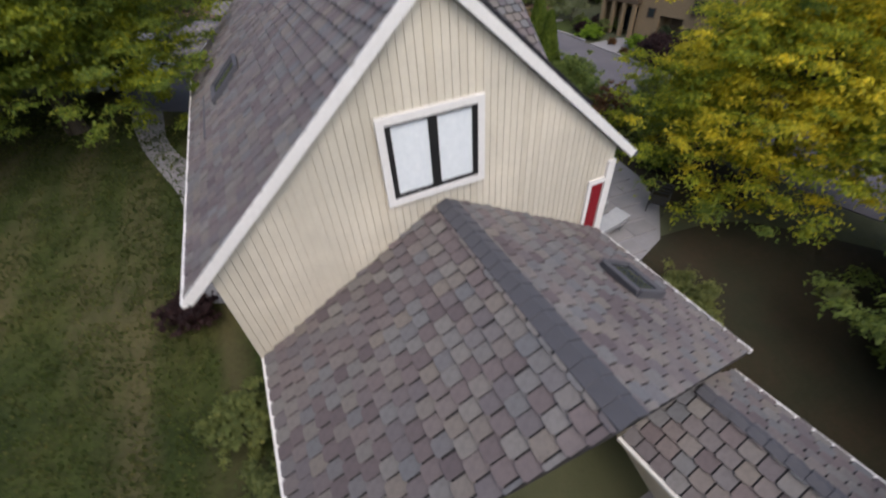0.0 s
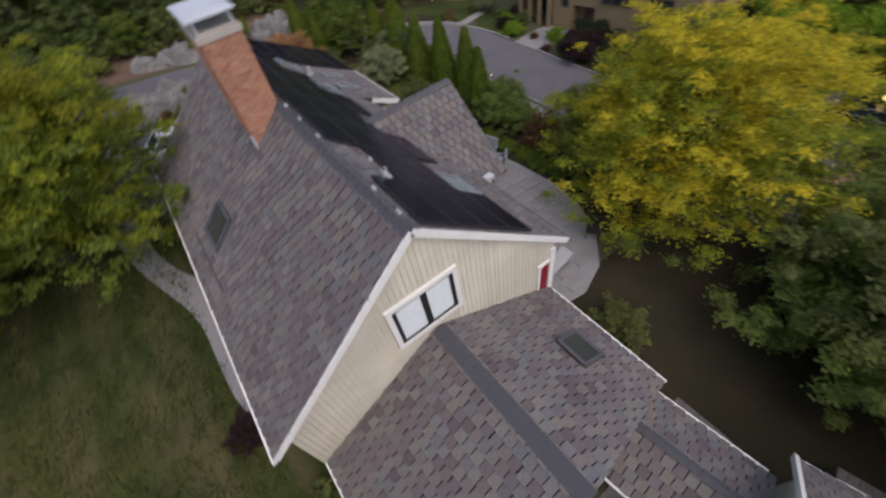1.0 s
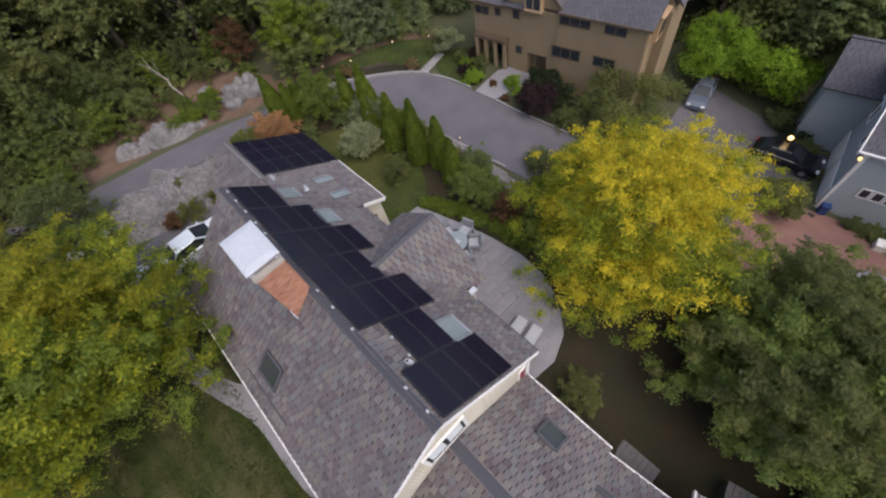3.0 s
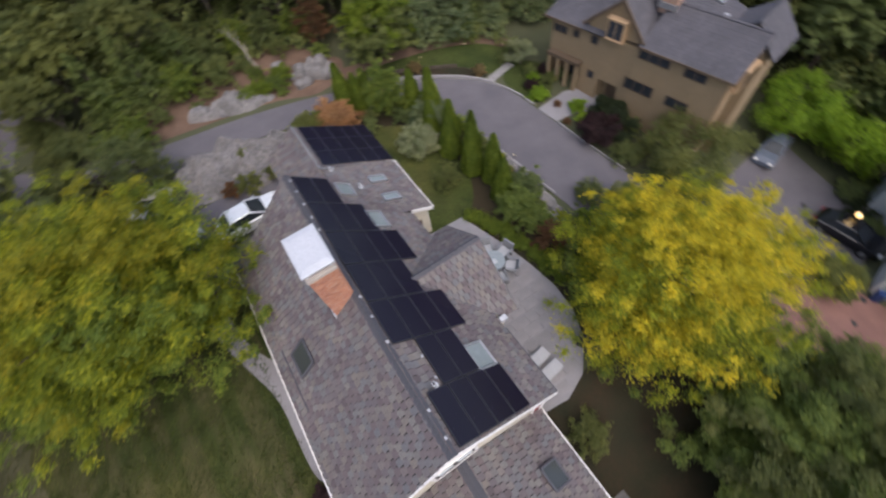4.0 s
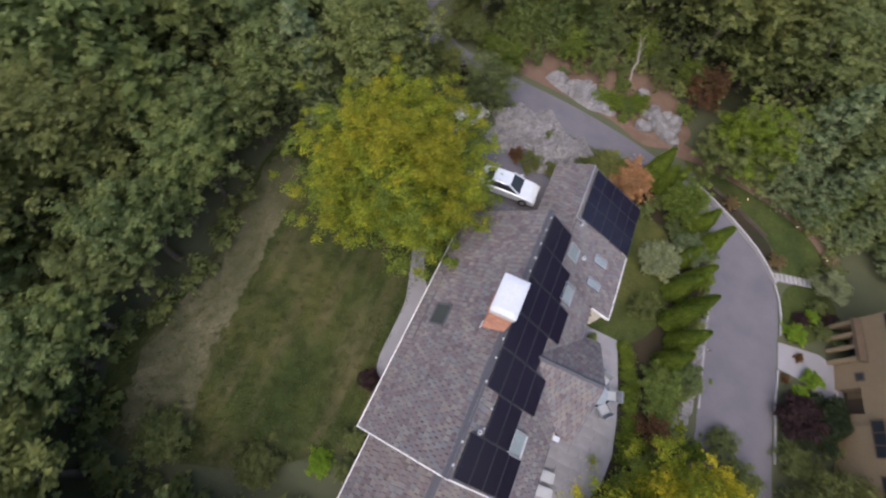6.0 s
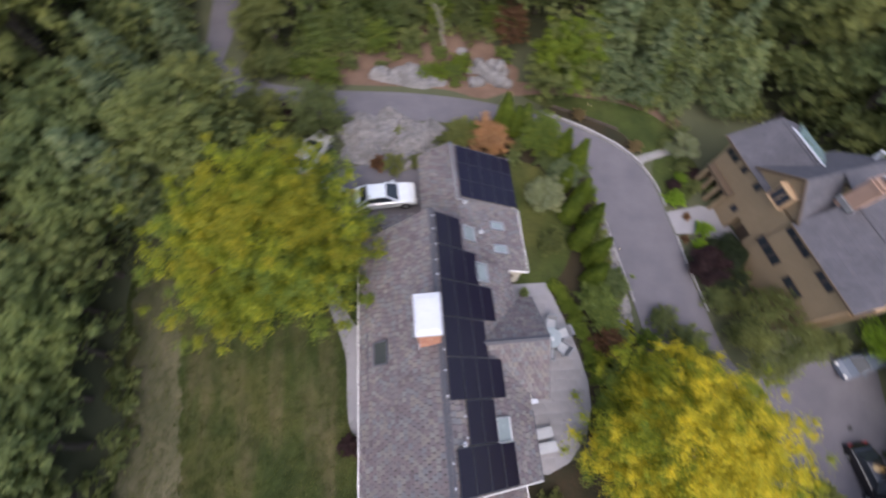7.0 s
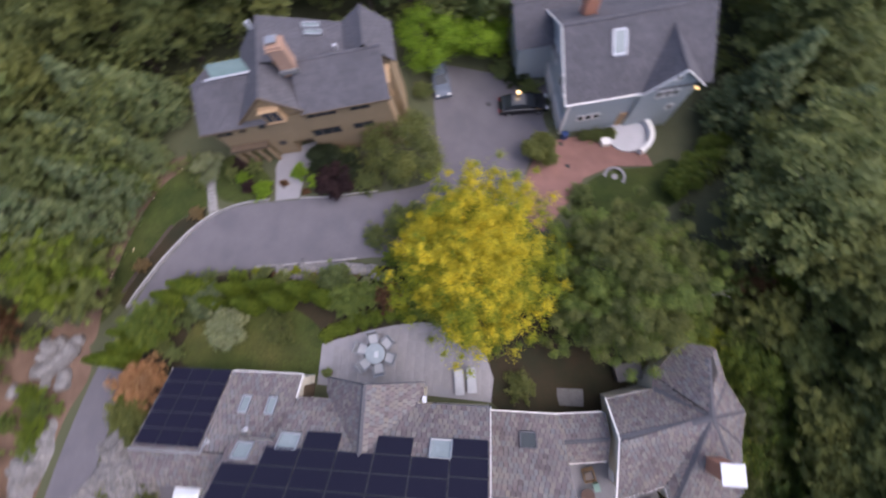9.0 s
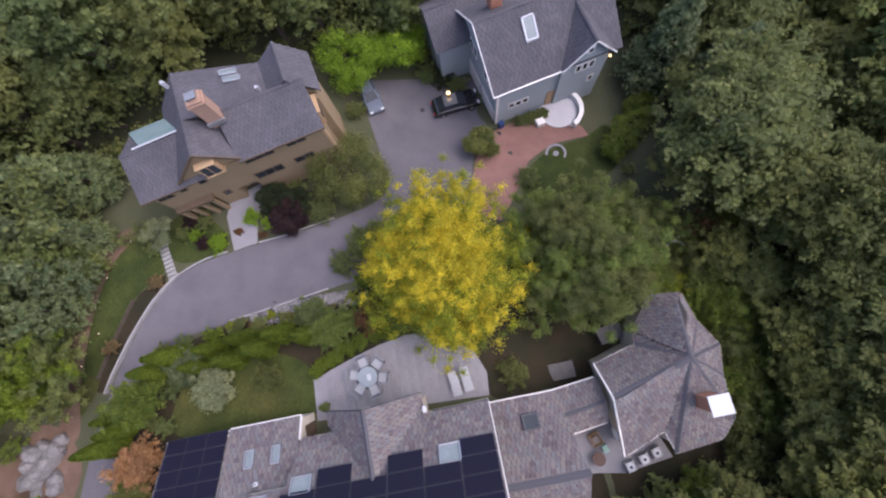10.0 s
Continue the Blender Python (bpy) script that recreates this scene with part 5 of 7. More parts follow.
part("glass", slab([(x, y, gslope(y) + 0.12) for x, y in gpts], (0, 0, -0.04)), M_SKYREFLECT, gsky)
part("chimney", boxes((1.0, 4.2, 4.5, 1.7, 4.9, 6.6)), M_BRICK, gh, "red brick chimney")
part("side_porch", boxes((-1.5, 5.2, 0.5, -0.3, 6.6, 0.65), (-1.5, 5.2, 0.65, -1.42, 6.6, 1.3)), M_TRIM, gh)
# round entrance terrace, two steps and a low curved wall
SX, SY = 4.35, -0.75


def disc(r, z0, z1, a0=0.0, a1=2 * math.pi, inner=0.0):
    bm = bmesh.new()
    angles = np.linspace(a0, a1, 33)
    rings = [[bm.verts.new((SX + q * math.cos(a), SY + q * math.sin(a), z)) for a in angles] for q, z in ((r, z0), (r, z1), (inner, z1), (inner, z0))]
    for lo, hi in ((0, 1), (1, 2), (2, 3)):
        for k in range(32):
            bm.faces.new((rings[lo][k], rings[lo][k + 1], rings[hi][k + 1], rings[hi][k]))
    if a1 - a0 < 6:
        for k in (0, 32):
            bm.faces.new([q[k] for q in rings])
    bmesh.ops.remove_doubles(bm, verts=bm.verts, dist=0.0005)
    bmesh.ops.recalc_face_normals(bm, faces=bm.faces)
    return bm


part("terrace_step", disc(1.6, -1.3, -0.76, inner=0.02), M_TERRACE, gh, "round pale entrance step")
part("terrace_step", disc(1.42, -0.8, -0.62, inner=0.02), M_TERRACE, gh, "round pale entrance step")
part("terrace", disc(1.24, -0.7, -0.48, inner=0.02), M_TERRACE, gh, "round pale entrance terrace")
part("curved_wall", disc(1.66, -1.3, -0.1, -1.25, 0.75, 1.36), M_TRIM, gh, "low curved white wall round the terrace")
part("step_wall", boxes((2.5, -1.35, -1.3, 3.05, -0.85, -0.15)), M_TRIM, gh)
part("entrance_door", boxes((3.6, 0.08, -0.48, 4.1, 0.148, 1.0)), M_PALEWOOD, gh)

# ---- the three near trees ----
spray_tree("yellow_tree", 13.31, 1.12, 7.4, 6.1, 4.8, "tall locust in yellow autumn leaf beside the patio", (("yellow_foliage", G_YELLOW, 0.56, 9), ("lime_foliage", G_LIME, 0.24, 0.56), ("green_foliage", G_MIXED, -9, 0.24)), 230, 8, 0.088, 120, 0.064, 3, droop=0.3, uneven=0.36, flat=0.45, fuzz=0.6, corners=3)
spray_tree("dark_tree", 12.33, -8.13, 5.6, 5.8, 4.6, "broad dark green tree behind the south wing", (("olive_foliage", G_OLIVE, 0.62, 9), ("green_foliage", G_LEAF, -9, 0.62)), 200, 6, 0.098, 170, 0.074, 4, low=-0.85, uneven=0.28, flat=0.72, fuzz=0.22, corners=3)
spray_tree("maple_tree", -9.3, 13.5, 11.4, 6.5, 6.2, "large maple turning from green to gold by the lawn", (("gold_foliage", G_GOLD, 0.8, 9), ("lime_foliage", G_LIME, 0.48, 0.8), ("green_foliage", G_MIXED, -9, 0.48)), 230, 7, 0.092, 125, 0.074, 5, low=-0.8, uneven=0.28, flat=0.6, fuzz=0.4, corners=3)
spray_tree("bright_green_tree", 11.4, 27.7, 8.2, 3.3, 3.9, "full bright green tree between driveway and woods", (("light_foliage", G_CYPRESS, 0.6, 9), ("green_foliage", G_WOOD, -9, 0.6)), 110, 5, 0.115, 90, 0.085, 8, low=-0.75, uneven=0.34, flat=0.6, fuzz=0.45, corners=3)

# ---- conifers and hedge plants ----
def cone_tree(name, x, y, r, h, material, label, seed, group="", leaf=0.1, per=26, tiers=11, category="conifer"):
    """A pointed evergreen of drooping sprays in tiers."""
    base = thing(name, label, category, group)
    base.location = (x, y, ground_z(x, y))
    part("trunk", trunk_bmesh(h * 0.92, r * 0.06, 3, r * 0.3, seed), M_BARK, base)
    rng = np.random.default_rng(seed)
    c, q = [], []
    for i in range(tiers):
        f = i / (tiers - 1)
        rr = r * (1 - f) ** 0.85
        m = max(3, int(15 * (1 - f) + 3))
        for k in range(m):
            a = 2 * math.pi * (k + rng.random() * 0.7) / m
            s = rr * rng.uniform(0.55, 1.0)
            c.append((math.cos(a) * s, math.sin(a) * s, h * (0.06 + 0.9 * f) + rng.uniform(-0.05, 0.05) * h))
            q.append(max(0.07, r * 0.24 * (1 - 0.55 * f)))
    ob = new("foliage", leaf_mesh("foliage", c, q, per, leaf, material, seed=seed, flat=0.8, up=0.5, corners=3))
    ob.parent = base
    return base


def arborvitae_mesh(r, h, count, seed):
    """A close cone of upright sprays, ribbed from foot to tip, as one mesh."""
    rng = np.random.default_rng(seed)
    f = 1 - np.sqrt(1 - 0.985 * rng.random(count))
    a = rng.uniform(0, 2 * math.pi, count)
    rib = 0.09 * np.sin(9 * a + 2.0) + 0.05 * np.sin(5 * a + 14 * f) + rng.normal(size=count) * 0.045
    q = r * np.minimum(1, 0.75 + 2.5 * f) * (1 - f ** 1.35) ** 0.92 * (0.96 + rib)
    pos = np.stack([q * np.cos(a), q * np.sin(a), 0.05 + h * f], 1)
    out = np.stack([np.cos(a), np.sin(a), np.full(count, 0.35)], 1) + rng.normal(size=(count, 3)) * 0.4
    out /= np.linalg.norm(out, axis=1)[:, None]
    up = np.stack([0.25 * np.cos(a), 0.25 * np.sin(a), np.ones(count)], 1) + rng.normal(size=(count, 3)) * 0.25
    side = np.cross(up, out)
    side /= np.linalg.norm(side, axis=1)[:, None]
    up = np.cross(out, side)
    k = 0.05 + 0.06 * rng.random((count, 1))
    v = np.stack([pos - side * k * 0.55 - up * k * 0.6, pos + side * k * 0.55 - up * k * 0.6, pos + up * k * 1.3 + out * k * 0.25], 1).reshape(-1, 3)
    me = bpy.data.meshes.new("foliage")
    me.from_pydata(v.tolist(), [], np.arange(3 * count).reshape(-1, 3).tolist())
    me.materials.append(G_CYPRESS)
    return me


cyp = thing("arborvitae", "narrow pointed arborvitae in a hedge row", "conifer", "arborvitae row")
cyp.location = (10.65, 11.16, ground_z(10.65, 11.16))
part("trunk", trunk_bmesh(3.3, 0.06, 3, 0.2, 31), M_BARK, cyp)
new("foliage", arborvitae_mesh(0.7, 3.9, 11000, 31)).parent = cyp
rng = random.Random(5)
for i, (x, y) in enumerate(((11.1, 12.7), (10.4, 14.0), (11.2, 15.1), (10.1, 16.1), (11.0, 17.3), (10.1, 18.5), (11.0, 19.7), (10.3, 21.1), (7.9, 23.8), (7.1, 23.4), (6.3, 23.95))):
    o = copy_thing(cyp, pose(x, y, ground_z(x, y), 0, 0, rng.uniform(0, 360)))
    k = rng.uniform(0.85, 1.12)
    o.scale = (k, k, k * rng.uniform(0.85, 1.1))

for n, x, y, r, h, m, l, s in (
        ("round_tree", 22.0, 6.5, 2.75, 4.4, G_OLIVE, "dense rounded olive-green tree by the parking court", 41),
        ("bright_tree", 32.38, 5.49, 2.59, 4.63, G_BRIGHT, "dense rounded bright green tree beside the parking court", 42),
        ("bright_tree", 33.07, 1.32, 2.74, 4.39, G_BRIGHT, "dense rounded bright green tree behind the parked car", 43),
        ("bush", 22.85, -3.7, 1.38, 2.23, G_OLIVE, "round clipped bush on the brick path", 44),
        ("purple_bush", 19.4, 11.6, 1.35, 1.9, G_PURPLE, "dark purple-leaved clipped bush by the walk", 45),
        ("dark_bush", 21.33, 12.61, 1.31, 1.71, G_DEEP, "dark clipped bush under the windows", 46),
        ("dark_bush", 20.66, 10.85, 1.24, 1.69, G_DEEP, "dark clipped bush under the windows", 47),
        ("dark_bush", 19.62, 9.37, 1.16, 1.42, G_WOOD, "green bush at the driveway edge", 48),
        ("bush", 18.74, 17.15, 0.85, 0.92, G_BRIGHT, "bright green low bush by the walk", 49),
        ("bush", 20.25, 14.63, 0.72, 0.92, G_BRIGHT, "bright green low bush beside the pale walk", 50),
        ("purple_bush", 18.9, 18.31, 0.59, 0.79, G_PURPLE, "small purple bush on the grass", 51),
        ("pale_bush", 20.2, 21.08, 1.25, 2.2, G_PALE, "pale silvery clipped bush at the stepping stones", 52),
        ("pale_bush", 8.51, 17.58, 1.48, 1.97, G_PALE, "grey-green loose shrub on the garden lawn", 53),
        ("bush", 8.45, 13.94, 1.15, 1.57, G_OLIVE, "yellow-green shrub on the garden lawn", 54),
        ("dark_bush", 10.35, 19.32, 1.38, 2.01, G_BLUE, "bluish green shrub near the arborvitae", 55),
        ("green_tree", 8.6, 21.8, 1.7, 4.0, G_MIXED, "loose yellow-green small tree beside the driveway", 56),
        ("orange_bush", 4.91, 22.22, 1.66, 2.33, G_ORANGE, "rounded shrub in orange autumn leaf", 57),
        ("bush", 2.75, 22.84, 1.45, 1.33, G_OLIVE, "low spreading green shrub by the driveway", 58),
        ("dark_bush", 10.57, 9.61, 1.33, 2.06, G_LEAF, "dense green shrub beside the patio", 59),
        ("dark_bush", 11.01, 8.32, 1.15, 1.81, G_LEAF, "dense green shrub beside the patio", 60),
        ("dark_bush", 11.88, 10.82, 1.35, 1.6, G_DARK, "dark green shrub on the bank", 61),
        ("russet_bush", 10.94, 6.91, 1.14, 1.93, G_RED, "russet red shrub under the yellow tree", 62),
        ("bush", 5.44, -1.9, 1.11, 1, G_OLIVE, "yellow-green shrub against the wing", 63),
        ("dark_bush", 16.37, 6, 1.63, 1.88, G_WOOD, "green shrub at the driveway under the tree", 64),
        ("dark_bush", 15.19, 8.19, 1.25, 1.13, G_WOOD, "low green shrub at the driveway edge", 65),
        ("grass_tuft", 16.61, 21.72, 0.56, 0.93, G_TAN, "tan ornamental grass tuft at the kerb", 66),
        ("grass_tuft", 12.61, 24.75, 0.52, 0.92, G_TAN, "tan ornamental grass tuft at the kerb", 67),
        ("bush", 28.41, 5.88, 0.87, 1.21, G_WOOD, "small bush at the brown house corner", 68),
        ("dark_bush", -5.58, 2.37, 0.7, 0.89, G_PURPLE, "dark shrub at the house wall", 69),
        ("dark_bush", -4.76, -0.78, 0.69, 1.09, G_WOOD, "green shrub at the wing corner", 70),
        ("dark_bush", -4.45, -2.4, 0.79, 1.19, G_WOOD, "green shrub beside the wing wall", 71),
        ("bush", -5.98, -2.58, 0.87, 0.87, G_BRIGHT, "bright green shrub at the lawn edge", 73),
        ("bush", -8.98, -4.12, 1.32, 1.22, G_OLIVE, "loose shrub at the lawn edge", 74),
        ("bush", -14.28, -4.99, 1.57, 1.66, G_WOOD, "green shrub at the lawn edge", 75),
        ("bush", 0.45, 28.76, 0.99, 0.87, G_LEAF, "green shrub among the rocks", 76),
        ("bush", 2.93, 28.77, 1.14, 1.01, G_LEAF, "green shrub among the rocks", 77),
        ("bush", 1.45, 32.28, 0.9, 0.9, G_WOOD, "green shrub on the mulch slope", 78),
        ("green_tree", -7.3, 23.7, 2.3, 4.6, G_WOOD, "green young tree beside the driveway", 79),
        ("bush", -2.3, 20.5, 1.0, 1.0, G_OLIVE, "yellowing plant beside the parking place", 80),
        ("bush", -0.51, 20.83, 0.7, 0.7, G_OLIVE, "yellowing plant beside the parking place", 81),
        ("bush", -1.69, 23.34, 0.53, 0.59, G_OLIVE, "small plant on the rock", 82),
        ("bush", 1.7, 22.3, 1.2, 0.9, G_OLIVE, "low spreading plant between rock and garage", 101),
        ("bush", -3.4, 20.7, 0.7, 0.8, G_RED, "brownish plant below the rock", 102),
        ("bush", 0.5, 21.0, 0.6, 0.7, G_GOLD, "yellowing plant below the rock", 103),
        ("bush", 1.6, 28.9, 1.1, 1.0, G_CYPRESS, "fresh green shrub between the rocks", 104),
        ("bush", 3.4, 29.6, 1.2, 1.1, G_CYPRESS, "fresh green shrub between the rocks", 105),
        ("bush", -9.6, 24.6, 0.9, 1.8, G_PURPLE, "dark purple shrub beside the lane", 106),
        ("green_tree", -11.2, 24.0, 1.9, 3.6, G_OLIVE, "yellow-green small tree beside the lane", 107),
        ("bush", 29.4, -3.1, 1.0, 0.8, G_DARK, "low dark shrub bed beside the parked car", 83),
        ("bush", 30.3, -2.0, 1.2, 1.0, G_DEEP, "low dark shrub bed beside the parked car", 108),
        ("bush", 31.0, -0.7, 1.1, 1.0, G_DARK, "low dark shrub bed beside the parked car", 109),
        ("bush", -12.4, 28.6, 1.3, 1.5, G_OLIVE, "green shrub between lane and slope", 110),
        ("bush", -10.8, 29.3, 1.5, 2.0, G_WOOD, "green shrub between lane and slope", 111),
        ("bush", -9.2, 28.9, 1.1, 1.3, G_MIXED, "green shrub between lane and slope", 112),
        ("bush", -12.0, 31.3, 1.6, 2.4, G_OLIVE, "green shrub between lane and slope", 113),
        ("bush", 19.25, -6.63, 1.02, 1.02, G_DARK, "low dark shrub by the brick path", 84),
        ("hedge", 24.78, -8.36, 0.6, 0.8, G_WOOD, "low hedge under the grey wall", 85),
        ("hedge", 24.95, -9.4, 0.61, 0.81, G_WOOD, "low hedge under the grey wall", 86),
        ("hedge", 24.6, -7.45, 0.56, 0.8, G_WOOD, "low hedge under the grey wall", 87),
        ("hedge", 23.67, -17.5, 1.02, 2.05, G_MIXED, "bright green clipped hedge beside the lawn", 91),
        ("hedge", 22.3, -16.35, 1.01, 2.02, G_MIXED, "bright green clipped hedge beside the lawn", 92),
        ("hedge", 20.83, -14.94, 0.99, 1.98, G_MIXED, "bright green clipped hedge beside the lawn", 93),
        ("hedge", 19.78, -13.64, 0.98, 1.96, G_MIXED, "bright green clipped hedge beside the lawn", 94),
        ("hedge", 23.56, -16.56, 1.02, 2.04, G_MIXED, "bright green clipped hedge beside the lawn", 95),
        ("hedge", 21.94, -14.87, 1, 2, G_MIXED, "bright green clipped hedge beside the lawn", 96),
        ("hedge", 20.34, -13.47, 0.98, 1.97, G_MIXED, "bright green clipped hedge beside the lawn", 97)):
    big = r > 1.3
    shrub(n, x, y, r, h, m, l, leaf=0.055 if not big else 0.075, clumps=70 if not big else 150, per=58 if not big else 75, seed=s, category="tree" if "tree" in n else "shrub", lobes=7 if not big else 10)

# a bank of garden shrubs between patio, lawn and driveway
rngb = random.Random(14)
bank = ((11.83, 14.45), (11.97, 12.39), (11.92, 15.92), (11.9, 17.66), (11.89, 19.67), (9.04, 20.47), (11.6, 21.17), (9.12, 22), (7.14, 21.94), (6.6, 20.89), (3.94, 23.36), (11.7, 9.63), (11.28, 6.09), (12.33, 7.26), (12.88, 5.6), (13.84, 7.01), (14.54, 5.8), (14.72, 4.13), (15.73, 3.62), (10.73, 4.93), (11.55, 3.75), (10.18, 3.32))
for k, (x, y) in enumerate(bank):
    m, l = rngb.choice(((G_WOOD, "dense green garden shrub on the bank"), (G_OLIVE, "olive-green garden shrub on the bank"), (G_DARK, "dark green garden shrub on the bank"), (G_CYPRESS, "yellow-green garden shrub on the bank")))
    r = rngb.uniform(0.55, 0.95)
    shrub("garden_shrub", x, y, r, r * rngb.uniform(1.0, 1.7), m, l, leaf=0.06, clumps=48, per=55, seed=300 + k, group="shrubs on the bank", lobes=6)

for k, (x, y, r, m, l) in enumerate(((19.96, 19.76, 0.67, G_WOOD, "green low shrub before the porch"), (20.87, 19.27, 0.6, G_PURPLE, "purple low shrub before the porch"), (19.62, 18.85, 0.66, G_BRIGHT, "bright green low shrub before the porch"), (20.51, 18.09, 0.73, G_WOOD, "green low shrub before the porch"), (21.61, 18.24, 0.67, G_DARK, "dark low shrub before the porch"), (19.38, 15.76, 0.34, G_RED, "red flowering plant beside the walk"), (18.72, 13.98, 0.34, G_RED, "red flowering plant beside the walk"), (19.61, 13.36, 0.72, G_BRIGHT, "bright green low shrub beside the walk"), (20.72, 11.73, 0.91, G_DEEP, "dark clipped bush under the windows"), (21.76, 10.97, 0.92, G_WOOD, "green bush under the windows"), (22.89, 9.32, 0.92, G_WOOD, "green bush under the windows"), (20.96, 9.1, 1.04, G_OLIVE, "olive bush at the driveway edge"), (19.18, 21.97, 0.67, G_WOOD, "green low shrub at the house corner"), (20.62, 22.81, 0.95, G_WOOD, "green shrub at the house corner"))):
    shrub("front_shrub", x, y, r, r * 1.3, m, l, leaf=0.05, clumps=40, per=55, seed=400 + k, group="shrubs before the brown house", lobes=6)

for k, (x, y, r, m) in enumerate(((9.45, -18.24, 1.54, G_MIXED), (11.08, -17.13, 1.44, G_LEAF), (7.5, -17.61, 1.38, G_MIXED), (5.7, -17.49, 1.24, G_LEAF), (9.24, -15.6, 1.05, G_MIXED), (10.15, -13.89, 1.18, G_LEAF), (3.86, -17.14, 1.31, G_OLIVE), (2.09, -16.82, 1.17, G_MIXED), (0.28, -16.52, 1.14, G_LEAF), (-1.63, -15.16, 1.01, G_OLIVE), (12.41, -19.59, 1.6, G_MIXED), (14.21, -14.33, 1.48, G_LEAF), (9.6, -13.2, 1.7, G_LEAF), (11.2, -12.9, 1.8, G_MIXED), (10.4, -15.6, 1.9, G_OLIVE), (8.4, -16.6, 1.9, G_LEAF), (6.2, -16.9, 1.8, G_MIXED), (4.2, -17.2, 1.8, G_LEAF), (2.0, -16.8, 1.7, G_OLIVE), (-0.2, -16.6, 1.7, G_LEAF), (-2.4, -15.2, 1.5, G_OLIVE), (12.4, -15.2, 1.9, G_LEAF), (9.6, -10.9, 1.2, G_OLIVE), (7.6, -15.0, 1.3, G_MIXED), (9.9, -16.9, 2.2, G_OLIVE), (7.0, -17.4, 2.3, G_MIXED), (4.4, -16.2, 1.9, G_OLIVE), (2.2, -16.0, 1.9, G_MIXED), (0.2, -15.2, 1.8, G_OLIVE), (-3.6, -11.4, 1.6, G_MIXED), (-4.2, -8.6, 1.3, G_OLIVE), (13.6, -13.2, 1.9, G_OLIVE), (15.2, -12.2, 1.6, G_LEAF), (8.9, -14.6, 1.4, G_LIME), (9.3, -12.3, 1.3, G_LIME), (7.6, -16.3, 1.6, G_MIXED), (11.9, -17.3, 1.9, G_RED), (10.2, -18.6, 1.9, G_LEAF), (8.0, -18.9, 1.8, G_OLIVE), (5.6, -18.9, 1.8, G_LEAF), (3.0, -18.8, 1.8, G_MIXED), (0.8, -18.3, 1.7, G_LEAF), (-1.4, -17.6, 1.7, G_OLIVE))):
    shrub("vine_shrub", x, y, r, r * 1.7, m, "yellow-green overgrown shrub at the pavilion" if m in (G_MIXED, G_LIME) else "reddish overgrown shrub at the pavilion" if m is G_RED else "green overgrown shrub at the pavilion", leaf=0.075, clumps=70, per=60, seed=440 + k, group="shrubs round the pavilion", lobes=8)

for k, (x, y, r) in enumerate(((-8.41, 29.02, 1.04), (-6.73, 30.4, 1.18), (-5.31, 29.52, 0.95), (-3.77, 31.54, 1.22), (-7.56, 28.55, 0.81), (-1.84, 30.6, 0.74), (1.9, 30.74, 0.76), (3.56, 29.8, 0.7), (-2.87, 29.48, 0.61), (7.3, 30.75, 0.92), (4.62, 32.55, 1.05), (-0.32, 33.18, 1.02), (2.9, 27.85, 0.5))):
    shrub("slope_shrub", x, y, r, r * 1.2, (G_LEAF, G_OLIVE, G_WOOD)[k % 3], "low green shrub on the mulch slope", leaf=0.06, clumps=45, per=55, seed=470 + k, group="shrubs on the mulch slope", lobes=6)

for k, (x, y, r) in enumerate(((-3.45, 34.18, 1.5), (-2.98, 31.3, 1.35), (-0.43, 33.57, 1.53), (-5.79, 32.72, 1.58), (2.21, 34.5, 1.44), (4.29, 34.02, 1.45), (-7.5, 31.02, 1.42), (-6.8, 27.94, 1.16), (-1.84, 35.78, 1.8), (-5.96, 35.54, 1.86), (6.41, 33.8, 1.34), (-0.34, 31.15, 1.13))):
    shrub("edge_shrub", x, y, r, r * 2.1, (G_LEAF, G_MIXED, G_WOOD)[k % 3], "tall green shrub at the edge of the woods", leaf=0.08, clumps=90, per=62, seed=500 + k, group="shrubs at the edge of the woods", lobes=9)

for k, (x, y, r, h, m) in enumerate(((-5.0, 32.0, 2.1, 5.6, G_FIR), (-7.6, 31.4, 1.9, 5.0, G_FIR), (-2.0, 33.2, 1.7, 5.2, G_FIR), (15.6, 27.6, 1.7, 5.6, G_BLUE), (18.6, 26.9, 1.8, 5.8, G_FIR), (17.0, 29.4, 1.9, 6.4, G_BLUE), (20.9, 26.2, 1.6, 5.0, G_BLUE), (13.8, 30.0, 1.8, 6.2, G_FIR))):
    cone_tree("fir_tree", x, y, r, h, m, "broad young fir at the edge of the woods" if m is G_FIR else "grey-green young fir above the small lawn", 520 + k, "young firs", leaf=0.085, per=58, tiers=13)

rngk = random.Random(23)
for k in range(13):
    x, y = 12.35 + rngk.uniform(-0.35, 0.3), 8.0 + 0.72 * k
    m, l = ((G_LIME, "yellow-green low plant on the rock bank"), (G_WOOD, "green low plant on the rock bank"), (G_RED, "reddish low plant on the rock bank"), (G_PALE, "grey-green low plant on the rock bank"))[(k * 3) % 4]
    shrub("bank_plant", x, y, rngk.uniform(0.3, 0.5), rngk.uniform(0.3, 0.6), m, l, leaf=0.05, clumps=42, per=40, seed=560 + k, group="plants on the rock bank")

# low ground cover along the patio
rng2 = np.random.default_rng(9)
cov = []
for k in range(150):
    t = rng2.random()
    x, y = (9.81 - 1.66 * t + 0.5 * math.sin(math.pi * t) + rng2.normal() * 0.25, 4.71 + 6.49 * t + rng2.normal() * 0.1)
    cov.append((x, y, ground_z(x, y) + 0.08 + 0.1 * rng2.random()))
